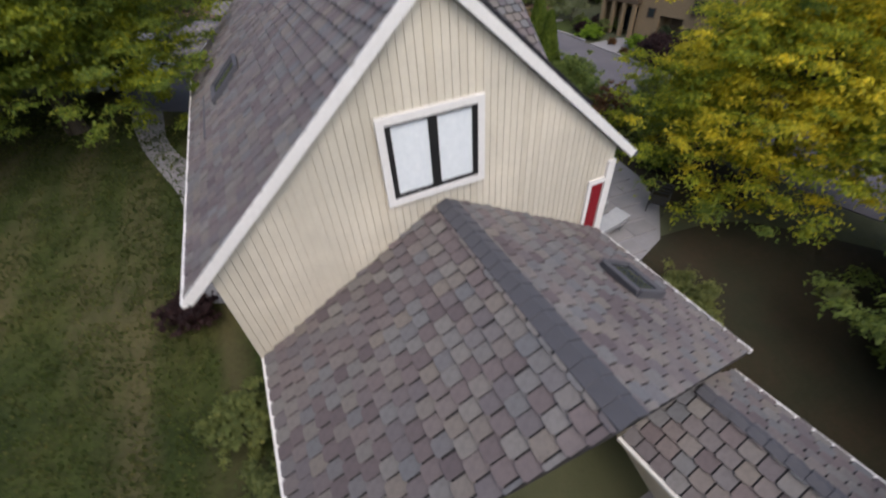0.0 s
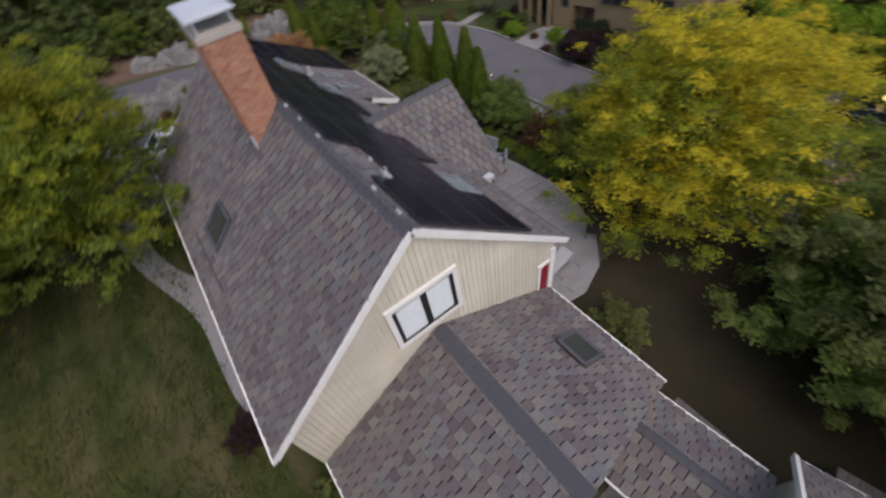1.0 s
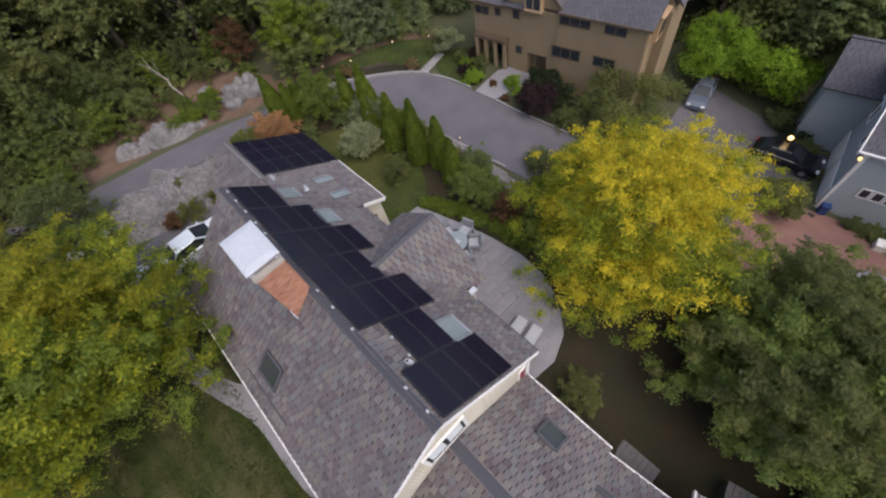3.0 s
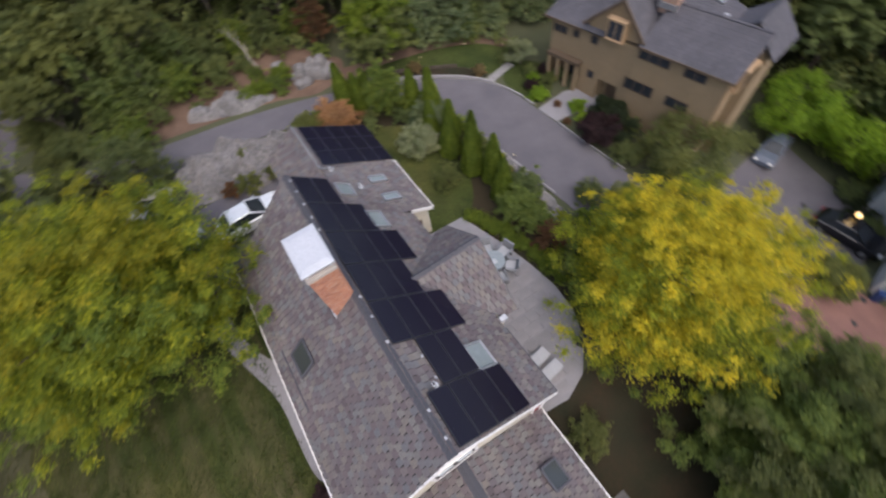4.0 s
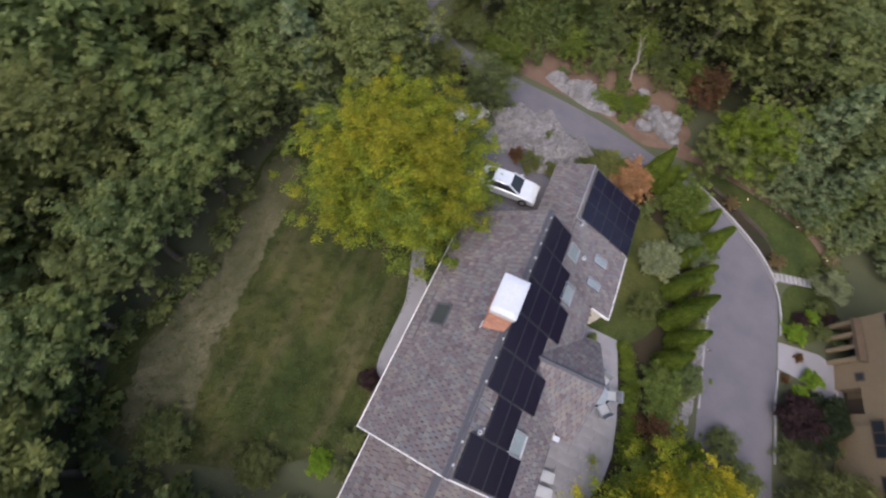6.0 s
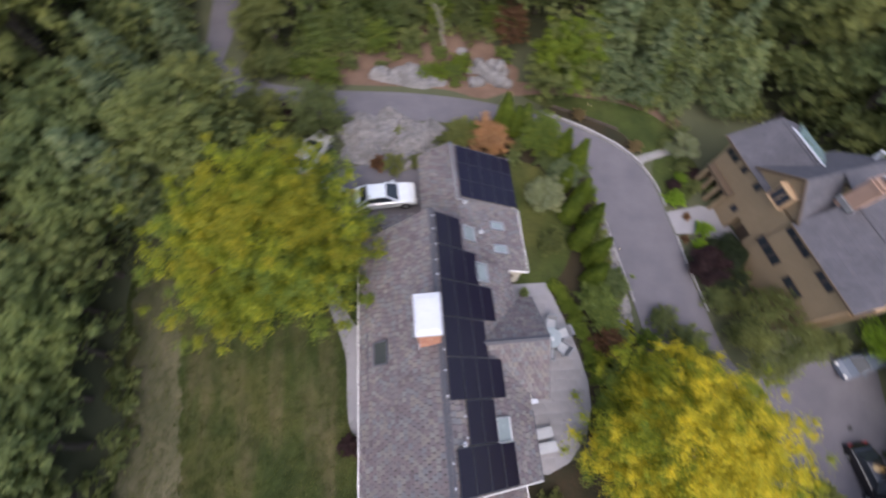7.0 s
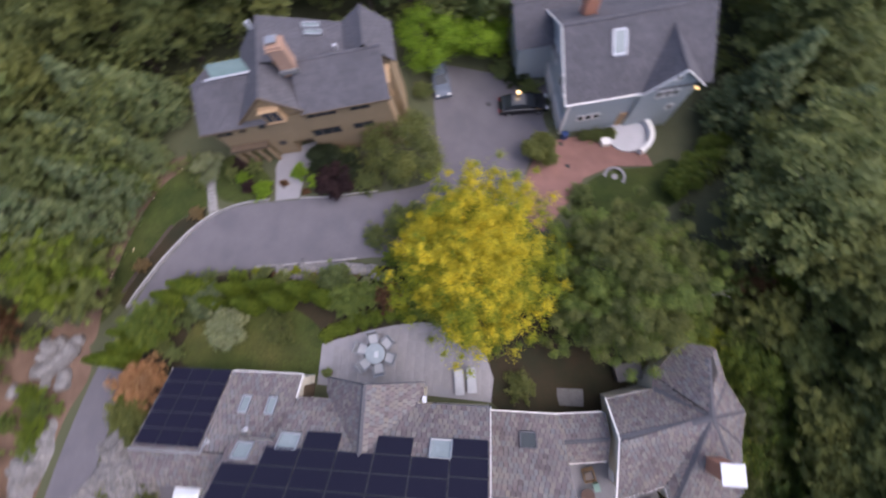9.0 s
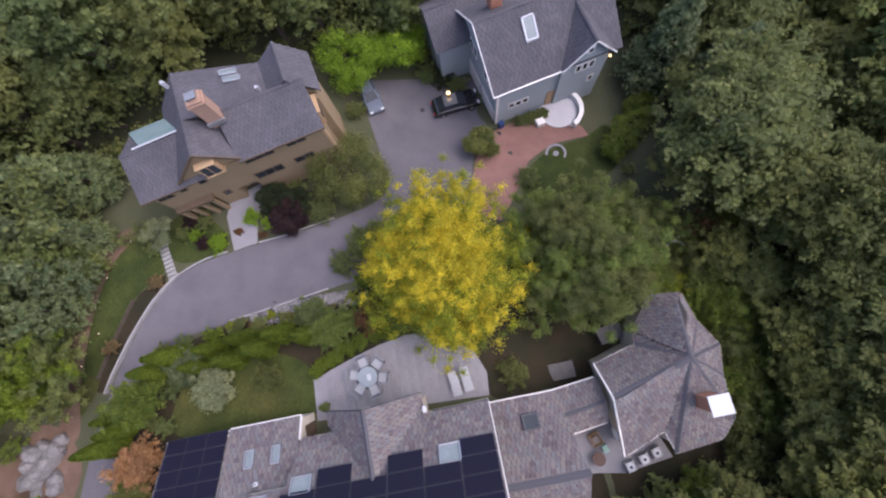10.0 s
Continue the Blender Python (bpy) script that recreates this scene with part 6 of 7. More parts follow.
tagged(new("ground_cover", leaf_mesh("ground_cover", cov, [0.3] * len(cov), 90, 0.05, G_CYPRESS, seed=8)), "bright green ground cover along the patio edge", "ground cover", kind="stuff")

# ---- woods ----
CLEAR = [
    [(-17.82, 12.77), (-14.75, 15.27), (-9.03, 17.71), (-4.96, 18.24), (-3.87, -3.02), (-8.48, -5.9), (-16.94, -7.12), (-18.52, -1.78), (-16.65, 3.89)],
    [(-4.82, -3.51), (-2.4, -8.2), (-1.82, -17.2), (8.6, -19.2), (13.2, -17.4), (16.09, -12.69), (17.69, -5.62), (16.57, -0.72), (20.86, 5.14), (18.61, 21.55), (15.54, 25.36), (5.46, 28.34), (-7.14, 29.4), (-16.31, 29.49), (-16.63, 26.43), (-8.11, 23.64), (-8.04, 17.84)],
    [(-9.71, 27), (-8.25, 31.11), (0.75, 33.67), (7.44, 31.04), (11.75, 27.73), (17.62, 26.16), (20.55, 23.61), (17.83, 20.21), (5.36, 25.71)],
    [(19.46, 23.7), (27.14, 24.19), (34.41, 11.18), (32.12, 6.02), (32.5, -3.09), (39.09, -6.13), (39.15, -18.71), (26.98, -18.07), (20.67, -15.3), (15.47, -12.11), (16.57, -0.72), (17.64, 17.64)],
    [(-16.18, 27.09), (-17.64, 42.5), (-13.46, 43.73), (-12.32, 28.98)],
]


def is_clear(x, y, r):
    ring = [(x, y)] + [(x + r * math.cos(a), y + r * math.sin(a)) for a in (0, 0.785, 1.571, 2.356, 3.142, 3.927, 4.712, 5.498)]
    return any(inside(a, b, p) for a, b in ring for p in CLEAR)


def woodland_tree(k, m, rx, rz, conif, fine):
    t = thing("forest_tree", ("green broadleaf tree in the surrounding woods" if not conif else "bluish conifer in the surrounding woods"), "tree", "trees of the woods")
    if conif:
        part("trunk", trunk_bmesh(5.0, 0.12, 4, 0.5, 90 + k), M_BARK, t)
        rng = np.random.default_rng(k)
        c, q = [], []
        for i in range(12):
            f = i / 11
            mm = int(15 * (1 - f) + 3)
            for j in range(mm):
                a = 2 * math.pi * (j + 0.6 * rng.random()) / mm
                s = 1.75 * (1 - f) ** 0.8 * rng.uniform(0.5, 1)
                c.append((math.cos(a) * s, math.sin(a) * s, 0.8 + 4.6 * f + rng.uniform(-0.2, 0.2)))
                q.append(0.45 * (1 - 0.5 * f))
        me = leaf_mesh("crown", c, q, 62, 0.092, m, seed=k, corners=3, up=0.8)
    else:
        part("trunk", trunk_bmesh(4.2, 0.15, 6, rx * 0.7, 90 + k), M_BARK, t)
        c, q, _ = spray_clumps(rx, rz, 64, 3, 200 + k, 0.145, -0.4, 0.1, 0.4)
        me = leaf_mesh("crown", c + np.array([0, 0, 6.0 - rz * 0.95]), q, 62 if fine else 26, 0.082 if fine else 0.16, m, seed=k, flat=0.62, up=1.0, corners=3, fuzz=0.55)
    ob = new("crown", me)
    ob.parent = t
    return t


KINDS = ((G_WOOD, 2.2, 2.1, 0), (G_WOOD, 2.6, 2.4, 0), (G_OLIVE, 2.2, 2.0, 0), (G_DARK, 2.4, 2.3, 0), (G_DARK, 2.0, 2.2, 0), (G_OLIVE, 2.7, 2.2, 0), (G_WOOD, 1.9, 2.3, 0), (G_BLUE, 1.6, 5.0, 1))
protos = {}
rng = random.Random(21)
placed = []
special = [(10.6, -17.4, 2, 0.85), (8.2, -19.4, 0, 0.95), (5.2, -19.2, 2, 0.95), (2.4, -18.9, 5, 0.9), (-0.4, -18.2, 0, 0.9), (-3.0, -16.6, 2, 0.9), (7.5, -21.6, 2, 1.25), (2.5, -21.2, 0, 1.2), (-1.8, -20.2, 5, 1.25), (12.6, -20.6, 0, 1.25), (-6.6, -14.2, 2, 1.1), (-8.0, -17.2, 5, 1.3), (16.4, -16.2, 2, 1.2), (-3.2, -12.6, 2, 0.8), (-10.6, 30.6, 2, 1.0), (-9.4, 33.0, 5, 1.2), (-11.6, 34.0, 0, 1.25), (-11.4, 37.5, 5, 1.3), (-8.2, 36.0, 2, 1.2), (-19.0, 25.5, 7, 1.2), (-14.0, 23.6, 5, 1.1), *[(-20.0 + 0.5 * (i % 2), -8.4 + 2.4 * i, (3, 4, 3, 4, 6)[i % 5], 1.05 + 0.07 * (i % 3)) for i in range(11)], (20.86, 28.94, 7, 1.04), (17.82, 26.98, 7, 1.09), (17.63, 29.72, 7, 1.17), (25.35, 26.06, 7, 1.25), (24.45, 28.53, 7, 1.33), (13.4, 32.4, 0, 1.66), (-4.9, -18.6, 5, 1.58), (0.4, -22.0, 2, 1.57), (-6.05, -12.2, 0, 1.29), (4.5, -23.0, 1, 1.56), (14.6, -19.6, 2, 1.34), (10.2, -22.8, 5, 1.67), (16.61, -18.23, 1, 1.93), (26.21, -19.02, 7, 1.61), (24.48, -21.94, 7, 1.4), (14.49, 29.34, 7, 1.49), (17.69, 28.75, 6, 1.37), (8, 32.22, "red", 1.2), (-16.76, 28.93, 7, 0.97), (21.35, 29.8, 7, 1.12), (-4.47, 33.96, 2, 1.24)]
spots2 = []
for x, y, k, s in special:
    spots2.append((x, y, k, s))
    placed.append((x, y, 1.8 * s))
tries = 0
while tries < 24000 and len(spots2) < 430:
    tries += 1
    x, y = rng.uniform(-40, 58), rng.uniform(-44, 58)
    s = rng.uniform(1.2, 1.95)
    if is_clear(x, y, 1.25 * s) or (x + 9.4) ** 2 + (y - 14.6) ** 2 < 38 or (x - 32.5) ** 2 + (y - 4.4) ** 2 < 16:
        continue
    if any((x - a) ** 2 + (y - b) ** 2 < (0.53 * (r + 1.8 * s)) ** 2 for a, b, r in placed):
        continue
    placed.append((x, y, 1.8 * s))
    spots2.append((x, y, rng.choice((0, 0, 1, 1, 2, 2, 3, 3, 4, 5, 5, 6, 6, 0, 1, 2, 3, 5, 6, 7)), s))
spots2.sort(key=lambda q: math.hypot(q[0] - 6, q[1] - 4))
for x, y, k, s in spots2[:298]:
    if k == "red":
        shrub("russet_tree", x, y, 1.6, 4.2, G_RED, "russet-leaved tree at the edge of the woods", 0.08, 90, 70, 97, category="tree")
        continue
    m = pose(x, y, ground_z(x, y) - 0.05, rng.uniform(-4, 4), rng.uniform(-4, 4), rng.uniform(0, 360))
    fine = math.hypot(x - 8, y - 4) < 38
    if (k, fine) not in protos:
        o = protos[k, fine] = woodland_tree(k, *KINDS[k], fine)
        o.matrix_basis = m
    else:
        o = copy_thing(protos[k, fine], m)
    o.scale = (s, s, s * rng.uniform(0.85, 1.15))
# far woods, one sheet of crowns
cc, rr = [], []
rngn = np.random.default_rng(77)
for x, y, k, s in spots2[298:]:
    for j in range(11):
        cc.append((x + rngn.normal() * 0.9 * s, y + rngn.normal() * 0.9 * s, ground_z(x, y) + s * rngn.uniform(3.2, 5.6)))
        rr.append(s * rngn.uniform(0.6, 1.0))
for k in range(1300):
    a, d = rngn.uniform(0, 2 * math.pi), rngn.uniform(46, 135)
    x, y = 4 + math.cos(a) * d, 4 + math.sin(a) * d
    if -40 < x < 58 and -44 < y < 58:
        continue
    z = ground_z(x, y) + rngn.uniform(3.5, 6.0)
    for j in range(7):
        cc.append((x + rngn.normal() * 1.4, y + rngn.normal() * 1.4, z + rngn.uniform(-1.6, 0.6)))
        rr.append(rngn.uniform(0.9, 1.7))
tagged(new("far_woods", leaf_mesh("far_woods", cc, rr, 22, 0.42, G_WOOD, seed=12, corners=3)), "distant green woods", "woods", kind="stuff")
# ---- undergrowth in the woods ----
uc, ur = [], []
rngu = np.random.default_rng(31)
while len(uc) < 9600:
    x, y = rngu.uniform(-40, 58), rngu.uniform(-44, 58)
    if is_clear(x, y, 0.3):
        continue
    deep = not is_clear(x, y, 1.6)
    # Deep in the woods, added stemless clumps hang mid-height to lighten dark gaps.
    uc.append((x, y, ground_z(x, y) + (rngu.uniform(1.2, 5.4) if deep else rngu.uniform(0.2, 0.9))))
    ur.append(rngu.uniform(0.8, 1.35) if deep else rngu.uniform(0.45, 0.8))
tagged(new("undergrowth", leaf_mesh("undergrowth", uc, ur, 46, 0.17, G_WOOD, seed=5, corners=3)), "leafy undergrowth and added filler leaves between the trees", "undergrowth", kind="stuff")
# grass blades on the near lawns
gc_ = []
LAWN = [(-18.84, 12.77), (-14.74, 14.96), (-9.02, 16.6), (-5.88, 12.54), (-5.8, 4.1), (-5.05, -0.98), (-6.26, -2.48), (-11.17, -5.35), (-17.87, -6.6), (-19.45, -1.72), (-17.93, 3.93)]
while len(gc_) < 5200:
    x, y = rngu.uniform(-21, -4.6), rngu.uniform(-7, 16)
    if inside(x, y, LAWN):
        gc_.append((x, y, ground_z(x, y) + 0.03))
tagged(new("lawn_grass", leaf_mesh("lawn_grass", gc_, [0.32] * len(gc_), 16, 0.035, G_GRASS, flat=0.05, seed=6, corners=3, up=0.2)), "short grass blades on the lawn", "grass", kind="stuff")

# ---- rocks ----
def rock(x, y, rx, ry, h, seed, label="weathered grey granite boulder", sink=0.35):
    """A boulder broken along a dozen flat faces."""
    rng = random.Random(seed * 7 + 1)
    bm = bmesh.new()
    bmesh.ops.create_icosphere(bm, subdivisions=2, radius=1.0)
    cuts = []
    for _ in range(13):
        d = Vector((rng.gauss(0, 1), rng.gauss(0, 1), rng.gauss(0, 0.8))).normalized()
        cuts.append((d, rng.uniform(0.5, 0.82)))
    o = Vector((seed * 3.7, seed * 1.3, seed * 2.1))
    for v in bm.verts:
        q = min([c / max(1e-3, v.co.dot(d)) for d, c in cuts if v.co.dot(d) > 0.05] + [1.0])
        c = v.co * (q * (1 + 0.07 * noise.noise(v.co * 3.0 + o)) + 0.15)
        v.co = Vector((c.x * rx, c.y * ry, c.z * h))
    ob = link_mesh("boulder", bm, M_ROCK)
    ob.data.polygons.foreach_set("use_smooth", [False] * len(ob.data.polygons))
    ob.location = (x, y, ground_z(x, y) + h * (0.5 - sink))
    ob.rotation_euler = (0, 0, seed * 1.7)
    return tagged(ob, label, "boulder", "granite boulders")


k = 0
for x, y, rx, ry, h in (
                        (-1.51, 28.68, 0.97, 0.61, 0.49), (-0.14, 28.67, 0.86, 0.55, 0.49), (1.14, 28.36, 0.74, 0.62, 0.5), (5.01, 29.48, 0.77, 0.64, 0.77), (5.84, 28.66, 0.9, 0.71, 0.84), (6.61, 29.3, 0.71, 0.65, 0.91), (6.69, 28.11, 0.58, 0.52, 0.64), (4.47, 28.07, 0.51, 0.51, 0.51), (-3.2, 28.63, 0.6, 0.42, 0.36), (3.84, 31.19, 0.65, 0.52, 0.45),
                        (12.55, 15.0, 0.5, 0.4, 0.35), (12.5, 12.9, 0.55, 0.44, 0.33), (12.6, 11.4, 0.8, 0.5, 0.36), (12.7, 9.6, 0.85, 0.55, 0.36), (12.5, 8.1, 0.6, 0.5, 0.33), (-8.18, 21.73, 0.44, 0.33, 0.44)):
    k += 1
    rock(x, y, rx, ry, h, k)

def outcrop(x, y, rx, ry, turn, h, seed, label):
    """A broad flat rock that breaks through the ground, fissured and stepped."""
    nx, ny = int(rx * 2 / 0.11), int(ry * 2 / 0.11)
    o = Vector((seed * 2.9, seed * 1.7, seed))
    ca, sa = math.cos(turn), math.sin(turn)
    verts = []
    for j in range(ny + 1):
        for i in range(nx + 1):
            a, c = 2 * i / nx - 1, 2 * j / ny - 1
            px, py = a * rx, c * ry
            wx, wy = x + px * ca - py * sa, y + px * sa + py * ca
            q = Vector((wx, wy, 0))
            d = math.hypot(a, c) + 0.32 * noise.noise(q * 0.7 + o)
            edge = 1 - smooth(0.62, 0.98, d)
            w = q + Vector((noise.noise(q * 0.9 + o), noise.noise(q * 0.9 - o), 0)) * 0.6
            t = noise.noise(w * 0.6 + o) + 0.5 * noise.noise(w * 1.6 + o)
            step = math.floor(t * 5) / 5 + smooth(0.75, 1.0, t * 5 - math.floor(t * 5)) / 5
            crack = max(1 - abs(noise.noise(w * 0.8 - o)) / 0.05, 1 - abs(noise.noise(w * 1.9 + o * 2)) / 0.06, 0)
            z = h * edge * (0.8 + 0.9 * step + 0.16 * noise.noise(q * 4 + o) + 0.1 * noise.noise(q * 9 + o)) - 0.22 * crack * edge - 0.12 * (1 - edge)
            verts.append((wx, wy, ground_z(wx, wy) + z))
    faces = [(j * (nx + 1) + i, j * (nx + 1) + i + 1, (j + 1) * (nx + 1) + i + 1, (j + 1) * (nx + 1) + i) for j in range(ny) for i in range(nx)]
    me = bpy.data.meshes.new("rock_outcrop")
    me.from_pydata(verts, [], faces)
    me.materials.append(M_ROCK)
    return tagged(new("rock_outcrop", me), label, "rock", "rock outcrops")


outcrop(-2.1, 22.7, 5.1, 2.9, -0.15, 0.7, 1, "flat fissured grey rock outcrop beside the driveway")
outcrop(-0.6, 28.6, 3.3, 1.15, -0.12, 0.75, 2, "pale grey rock outcrop on the mulch slope")
for n, (x, y, rx, ry, h) in enumerate(((4.9, 28.2, 0.6, 0.5, 0.5), (5.5, 29.0, 0.85, 0.7, 0.75), (6.3, 28.3, 0.8, 0.6, 0.7), (6.1, 29.7, 0.75, 0.65, 0.8), (7.0, 29.0, 0.6, 0.75, 0.6), (5.1, 30.1, 0.6, 0.5, 0.5), (6.9, 30.1, 0.5, 0.45, 0.5), (7.2, 27.9, 0.6, 0.5, 0.55), (4.3, 29.3, 0.45, 0.4, 0.35))):
    rock(x, y, rx, ry, h, 40 + n, "jumbled grey granite boulder on the mulch slope")
outcrop(12.63, 11.8, 0.93, 3.97, 0.06, 0.35, 4, "low pinkish grey rock bank along the driveway")

# ---- kerbs and stepping stones ----
M_KERB = two_scale("pale_kerb_stone", (0.27, 0.26, 0.265), (0.34, 0.33, 0.335), (0.24, 0.23, 0.235), 0.8, 12, 0.85, 0.2)


def kerb(name, pts, w, h, material, label):
    bm = bmesh.new()
    for (x1, y1), (x2, y2) in zip(pts, pts[1:]):
        beam(bm, (x1, y1, ground_z(x1, y1) + h * 0.4), (x2, y2, ground_z(x2, y2) + h * 0.4), w, h)
    return tagged(link_mesh(name, bm, material), label, "kerb", kind="structure")


arc = [(9.55, 25.2), (10.67, 24.78), (11.79, 24.22), (12.92, 23.65), (14.05, 22.95), (15.18, 22.17), (16.17, 21.25), (16.96, 20.24)]
kerb("kerb", arc, 0.14, 0.3, M_KERB, "pale stone kerb along the curved driveway")
kerb("kerb", [(16.96, 20.24), (17.43, 19.29), (17.75, 18.28), (17.98, 16.75)], 0.1, 0.15, M_KERB, "thin pale kerb along the driveway")
kerb("kerb", [(18.21, 14.36), (18.35, 12.6), (18.69, 10.61), (19.04, 8.63)], 0.1, 0.15, M_KERB, "thin pale kerb along the driveway")
kerb("kerb", [(12.8, 16.71), (12.99, 14.73), (13.21, 13.03), (13.43, 11.33), (13.66, 9.64)], 0.1, 0.18, M_KERB, "thin pale kerb along the driveway")
kerb("edging", [(15.67, 23.51), (13.25, 24.66), (10.6, 25.76)], 0.06, 0.35, M_BARK, "dark timber edging above the kerb")
for i in range(9):
    t = i / 8
    x, y = 16.8 + 2.62 * t, 20.76 + 0.76 * t
    bm = boxes((-0.12, -0.33, -0.05, 0.12, 0.33, 0.06))
    ob = link_mesh("stepping_stone", bm, M_KERB)
    ob.location, ob.rotation_euler = (x, y, ground_z(x, y)), (0, 0, 0.25)
    tagged(ob, "pale stepping stone set in the grass", "stepping stone", "stepping stones")
bm = bmesh.new()
for r0, r1, z in ((0.0, 0.17, 0.05), (0.48, 0.62, 0.05)):
    a = [bm.verts.new((r0 * math.cos(q), r0 * math.sin(q), z)) for q in np.linspace(0, 2 * math.pi, 28, endpoint=False)] if r0 else None
    c = [bm.verts.new((r1 * math.cos(q), r1 * math.sin(q), z)) for q in np.linspace(0, 2 * math.pi, 28, endpoint=False)]
    d = [bm.verts.new((v.co.x, v.co.y, -0.1)) for v in c]
    for i in range(28):
        j = (i + 1) % 28
        if a:
            bm.faces.new((a[i], c[i], c[j], a[j]))
        bm.faces.new((c[i], d[i], d[j], c[j]))
    if not a:
        bm.faces.new(c)
med = link_mesh("stone_medallion", bm, M_STONE)
med.location = (21.04, -9.49, ground_z(21.04, -9.49) + 0.03)
med.scale = (1.35, 1.35, 1)
tagged(med, "round pale stone medallion set in the lawn", "paving ornament")

M_IRON = two_scale("cast_iron", (0.035, 0.033, 0.033), (0.055, 0.05, 0.05), (0.03, 0.03, 0.03), 3, 20, 0.7, 0.3)
for x, y, lift in ((21.86, -5.91, 0.055), (23.96, -5.49, 0.055), (27.72, 0.36, 0.045)):
    dc = thing("drain_cover", "dark square iron drain cover in the paving", "drain cover", "drain covers")
    dc.location = (x, y, ground_z(x, y) + lift)
    part("plate", boxes((-0.17, -0.17, -0.03, 0.17, 0.17, 0.008)), M_IRON, dc)
    for q in (-0.1, 0.0, 0.1):
        part("bar", boxes((q - 0.02, -0.14, 0.008, q + 0.02, 0.14, 0.016)), M_IRON, dc)

# ---- roof fittings ----
def tube_bm(r, h, n=12, z0=0.0):
    bm = bmesh.new()
    bmesh.ops.create_cone(bm, cap_ends=True, segments=n, radius1=r, radius2=r, depth=h, matrix=Matrix.Translation((0, 0, z0 + h / 2)))
    return bm


vp = thing("vent_pipe", "white plastic vent pipe through the shingles", "vent pipe")
vp.location = (0.68, 2.15, RZ - SL * 0.68)
part("pipe", tube_bm(0.075, 0.42, z0=-0.05), M_METAL_WHITE, vp)
part("collar", tube_bm(0.13, 0.08, z0=0.0), M_METAL_WHITE, vp)
# The pipe is closed: a black disc paints the shade of its open end.
part("hole_shade_disc", tube_bm(0.05, 0.005, z0=0.372), M_BLACKFRAME, vp)
vp2 = copy_thing(vp, pose(2.2, 15.6, 5.25))
tagged(vp2, "white plastic vent at the roof step")
copy_thing(vp2, pose(3.0, 13.5, 5.2))
br = thing("roof_bracket", "small white bracket on the roof ridge", "bracket", "ridge brackets")
part("foot", boxes((-0.05, -0.05, 0, 0.05, 0.05, 0.03)), M_METAL_WHITE, br)
part("hook", boxes((-0.02, -0.035, 0.03, 0.02, 0.035, 0.09)), M_METAL_WHITE, br)
br.location = (0.1, 0.55, RZ - 0.02)
for y in (1.5, 4.2, 5.35, 6.3, 10.1, 10.9, 11.8, 12.7, 13.5):
    copy_thing(br, pose(0.1, y, RZ - 0.02))
for y in (2.4, 3.3):
    copy_thing(br, pose(0.85, y, RZ - SL * 0.85 + 0.05))
part("snow_rail", bars([((-4.05, 4.95, west(-4.05) + 0.05), (-4.05, 8.1, west(-4.05) + 0.05))], 0.06, 0.07), M_RIDGE, house)
part("door", boxes((4.3, GY0 + 0.13, 0.6, 5.1, GY0 + 0.2, 2.7)), M_TAN_TRIM, garage, "dark door in the cream wall")
part("dormer_window", boxes((5.21, cs + 0.25, ce - 0.5, 5.24, cs + 0.65, ce - 0.05)), M_TRIM, house)

# ---- patio furniture ----
M_WICKER = two_scale("grey_woven_resin", (0.20, 0.21, 0.23), (0.27, 0.28, 0.30), (0.17, 0.18, 0.20), 3, 30, 0.8, 0.5)
M_CUSHION = two_scale("pale_grey_cushion", (0.34, 0.35, 0.37), (0.40, 0.41, 0.43), (0.31, 0.32, 0.34), 2, 20, 0.9, 0.2)
M_TABLE = two_scale("blue_grey_table_top", (0.25, 0.29, 0.31), (0.32, 0.36, 0.38), (0.22, 0.26, 0.28), 2, 10, 0.35, 0.05)


def patio_chair():
    c = thing("patio_chair", "grey woven patio armchair with a pale cushion", "chair", "chairs round the patio table")
    part("seat", boxes((-0.27, -0.27, 0.30, 0.27, 0.27, 0.38)), M_WICKER, c)
    part("cushion", boxes((-0.22, -0.2, 0.38, 0.22, 0.25, 0.45)), M_CUSHION, c, "pale grey seat cushion")
    bm = bmesh.new()
    v = box(bm, -0.27, -0.32, 0.38, 0.27, -0.24, 0.85)
    for q in v[4:]:
        q.co.y -= 0.1
    part("backrest", bm, M_WICKER, c)
    for s in (-1, 1):
        part("armrest", boxes((s * 0.29 - 0.04, -0.27, 0.55, s * 0.29 + 0.04, 0.2, 0.6)), M_WICKER, c)
        for y in (-0.24, 0.22):
            part("leg", boxes((s * 0.27 - 0.025, y - 0.025, 0, s * 0.27 + 0.025, y + 0.025, 0.55 if y > 0 else 0.3)), M_WICKER, c)
    return c


tx, ty = 7.15, 7.5
tz = ground_z(tx, ty) + 0.06
tb = thing("patio_table", "round blue-grey patio table", "table")
tb.location = (tx, ty, tz)
part("tabletop", tube_bm(0.66, 0.05, 36, 0.68), M_TABLE, tb)
part("pedestal", tube_bm(0.08, 0.68, 12, 0.0), M_WICKER, tb)
part("foot", tube_bm(0.32, 0.05, 20, 0.0), M_WICKER, tb)
tr = thing("tray", "pale serving tray lying on the patio table", "tray")
tr.location = (tx - 0.05, ty - 0.1, tz + 0.73)
part("base", boxes((-0.2, -0.14, 0, 0.2, 0.14, 0.02)), M_METAL_WHITE, tr)
part("rim", boxes((-0.2, -0.14, 0.02, -0.18, 0.14, 0.05), (0.18, -0.14, 0.02, 0.2, 0.14, 0.05)), M_METAL_WHITE, tr)
ch = patio_chair()
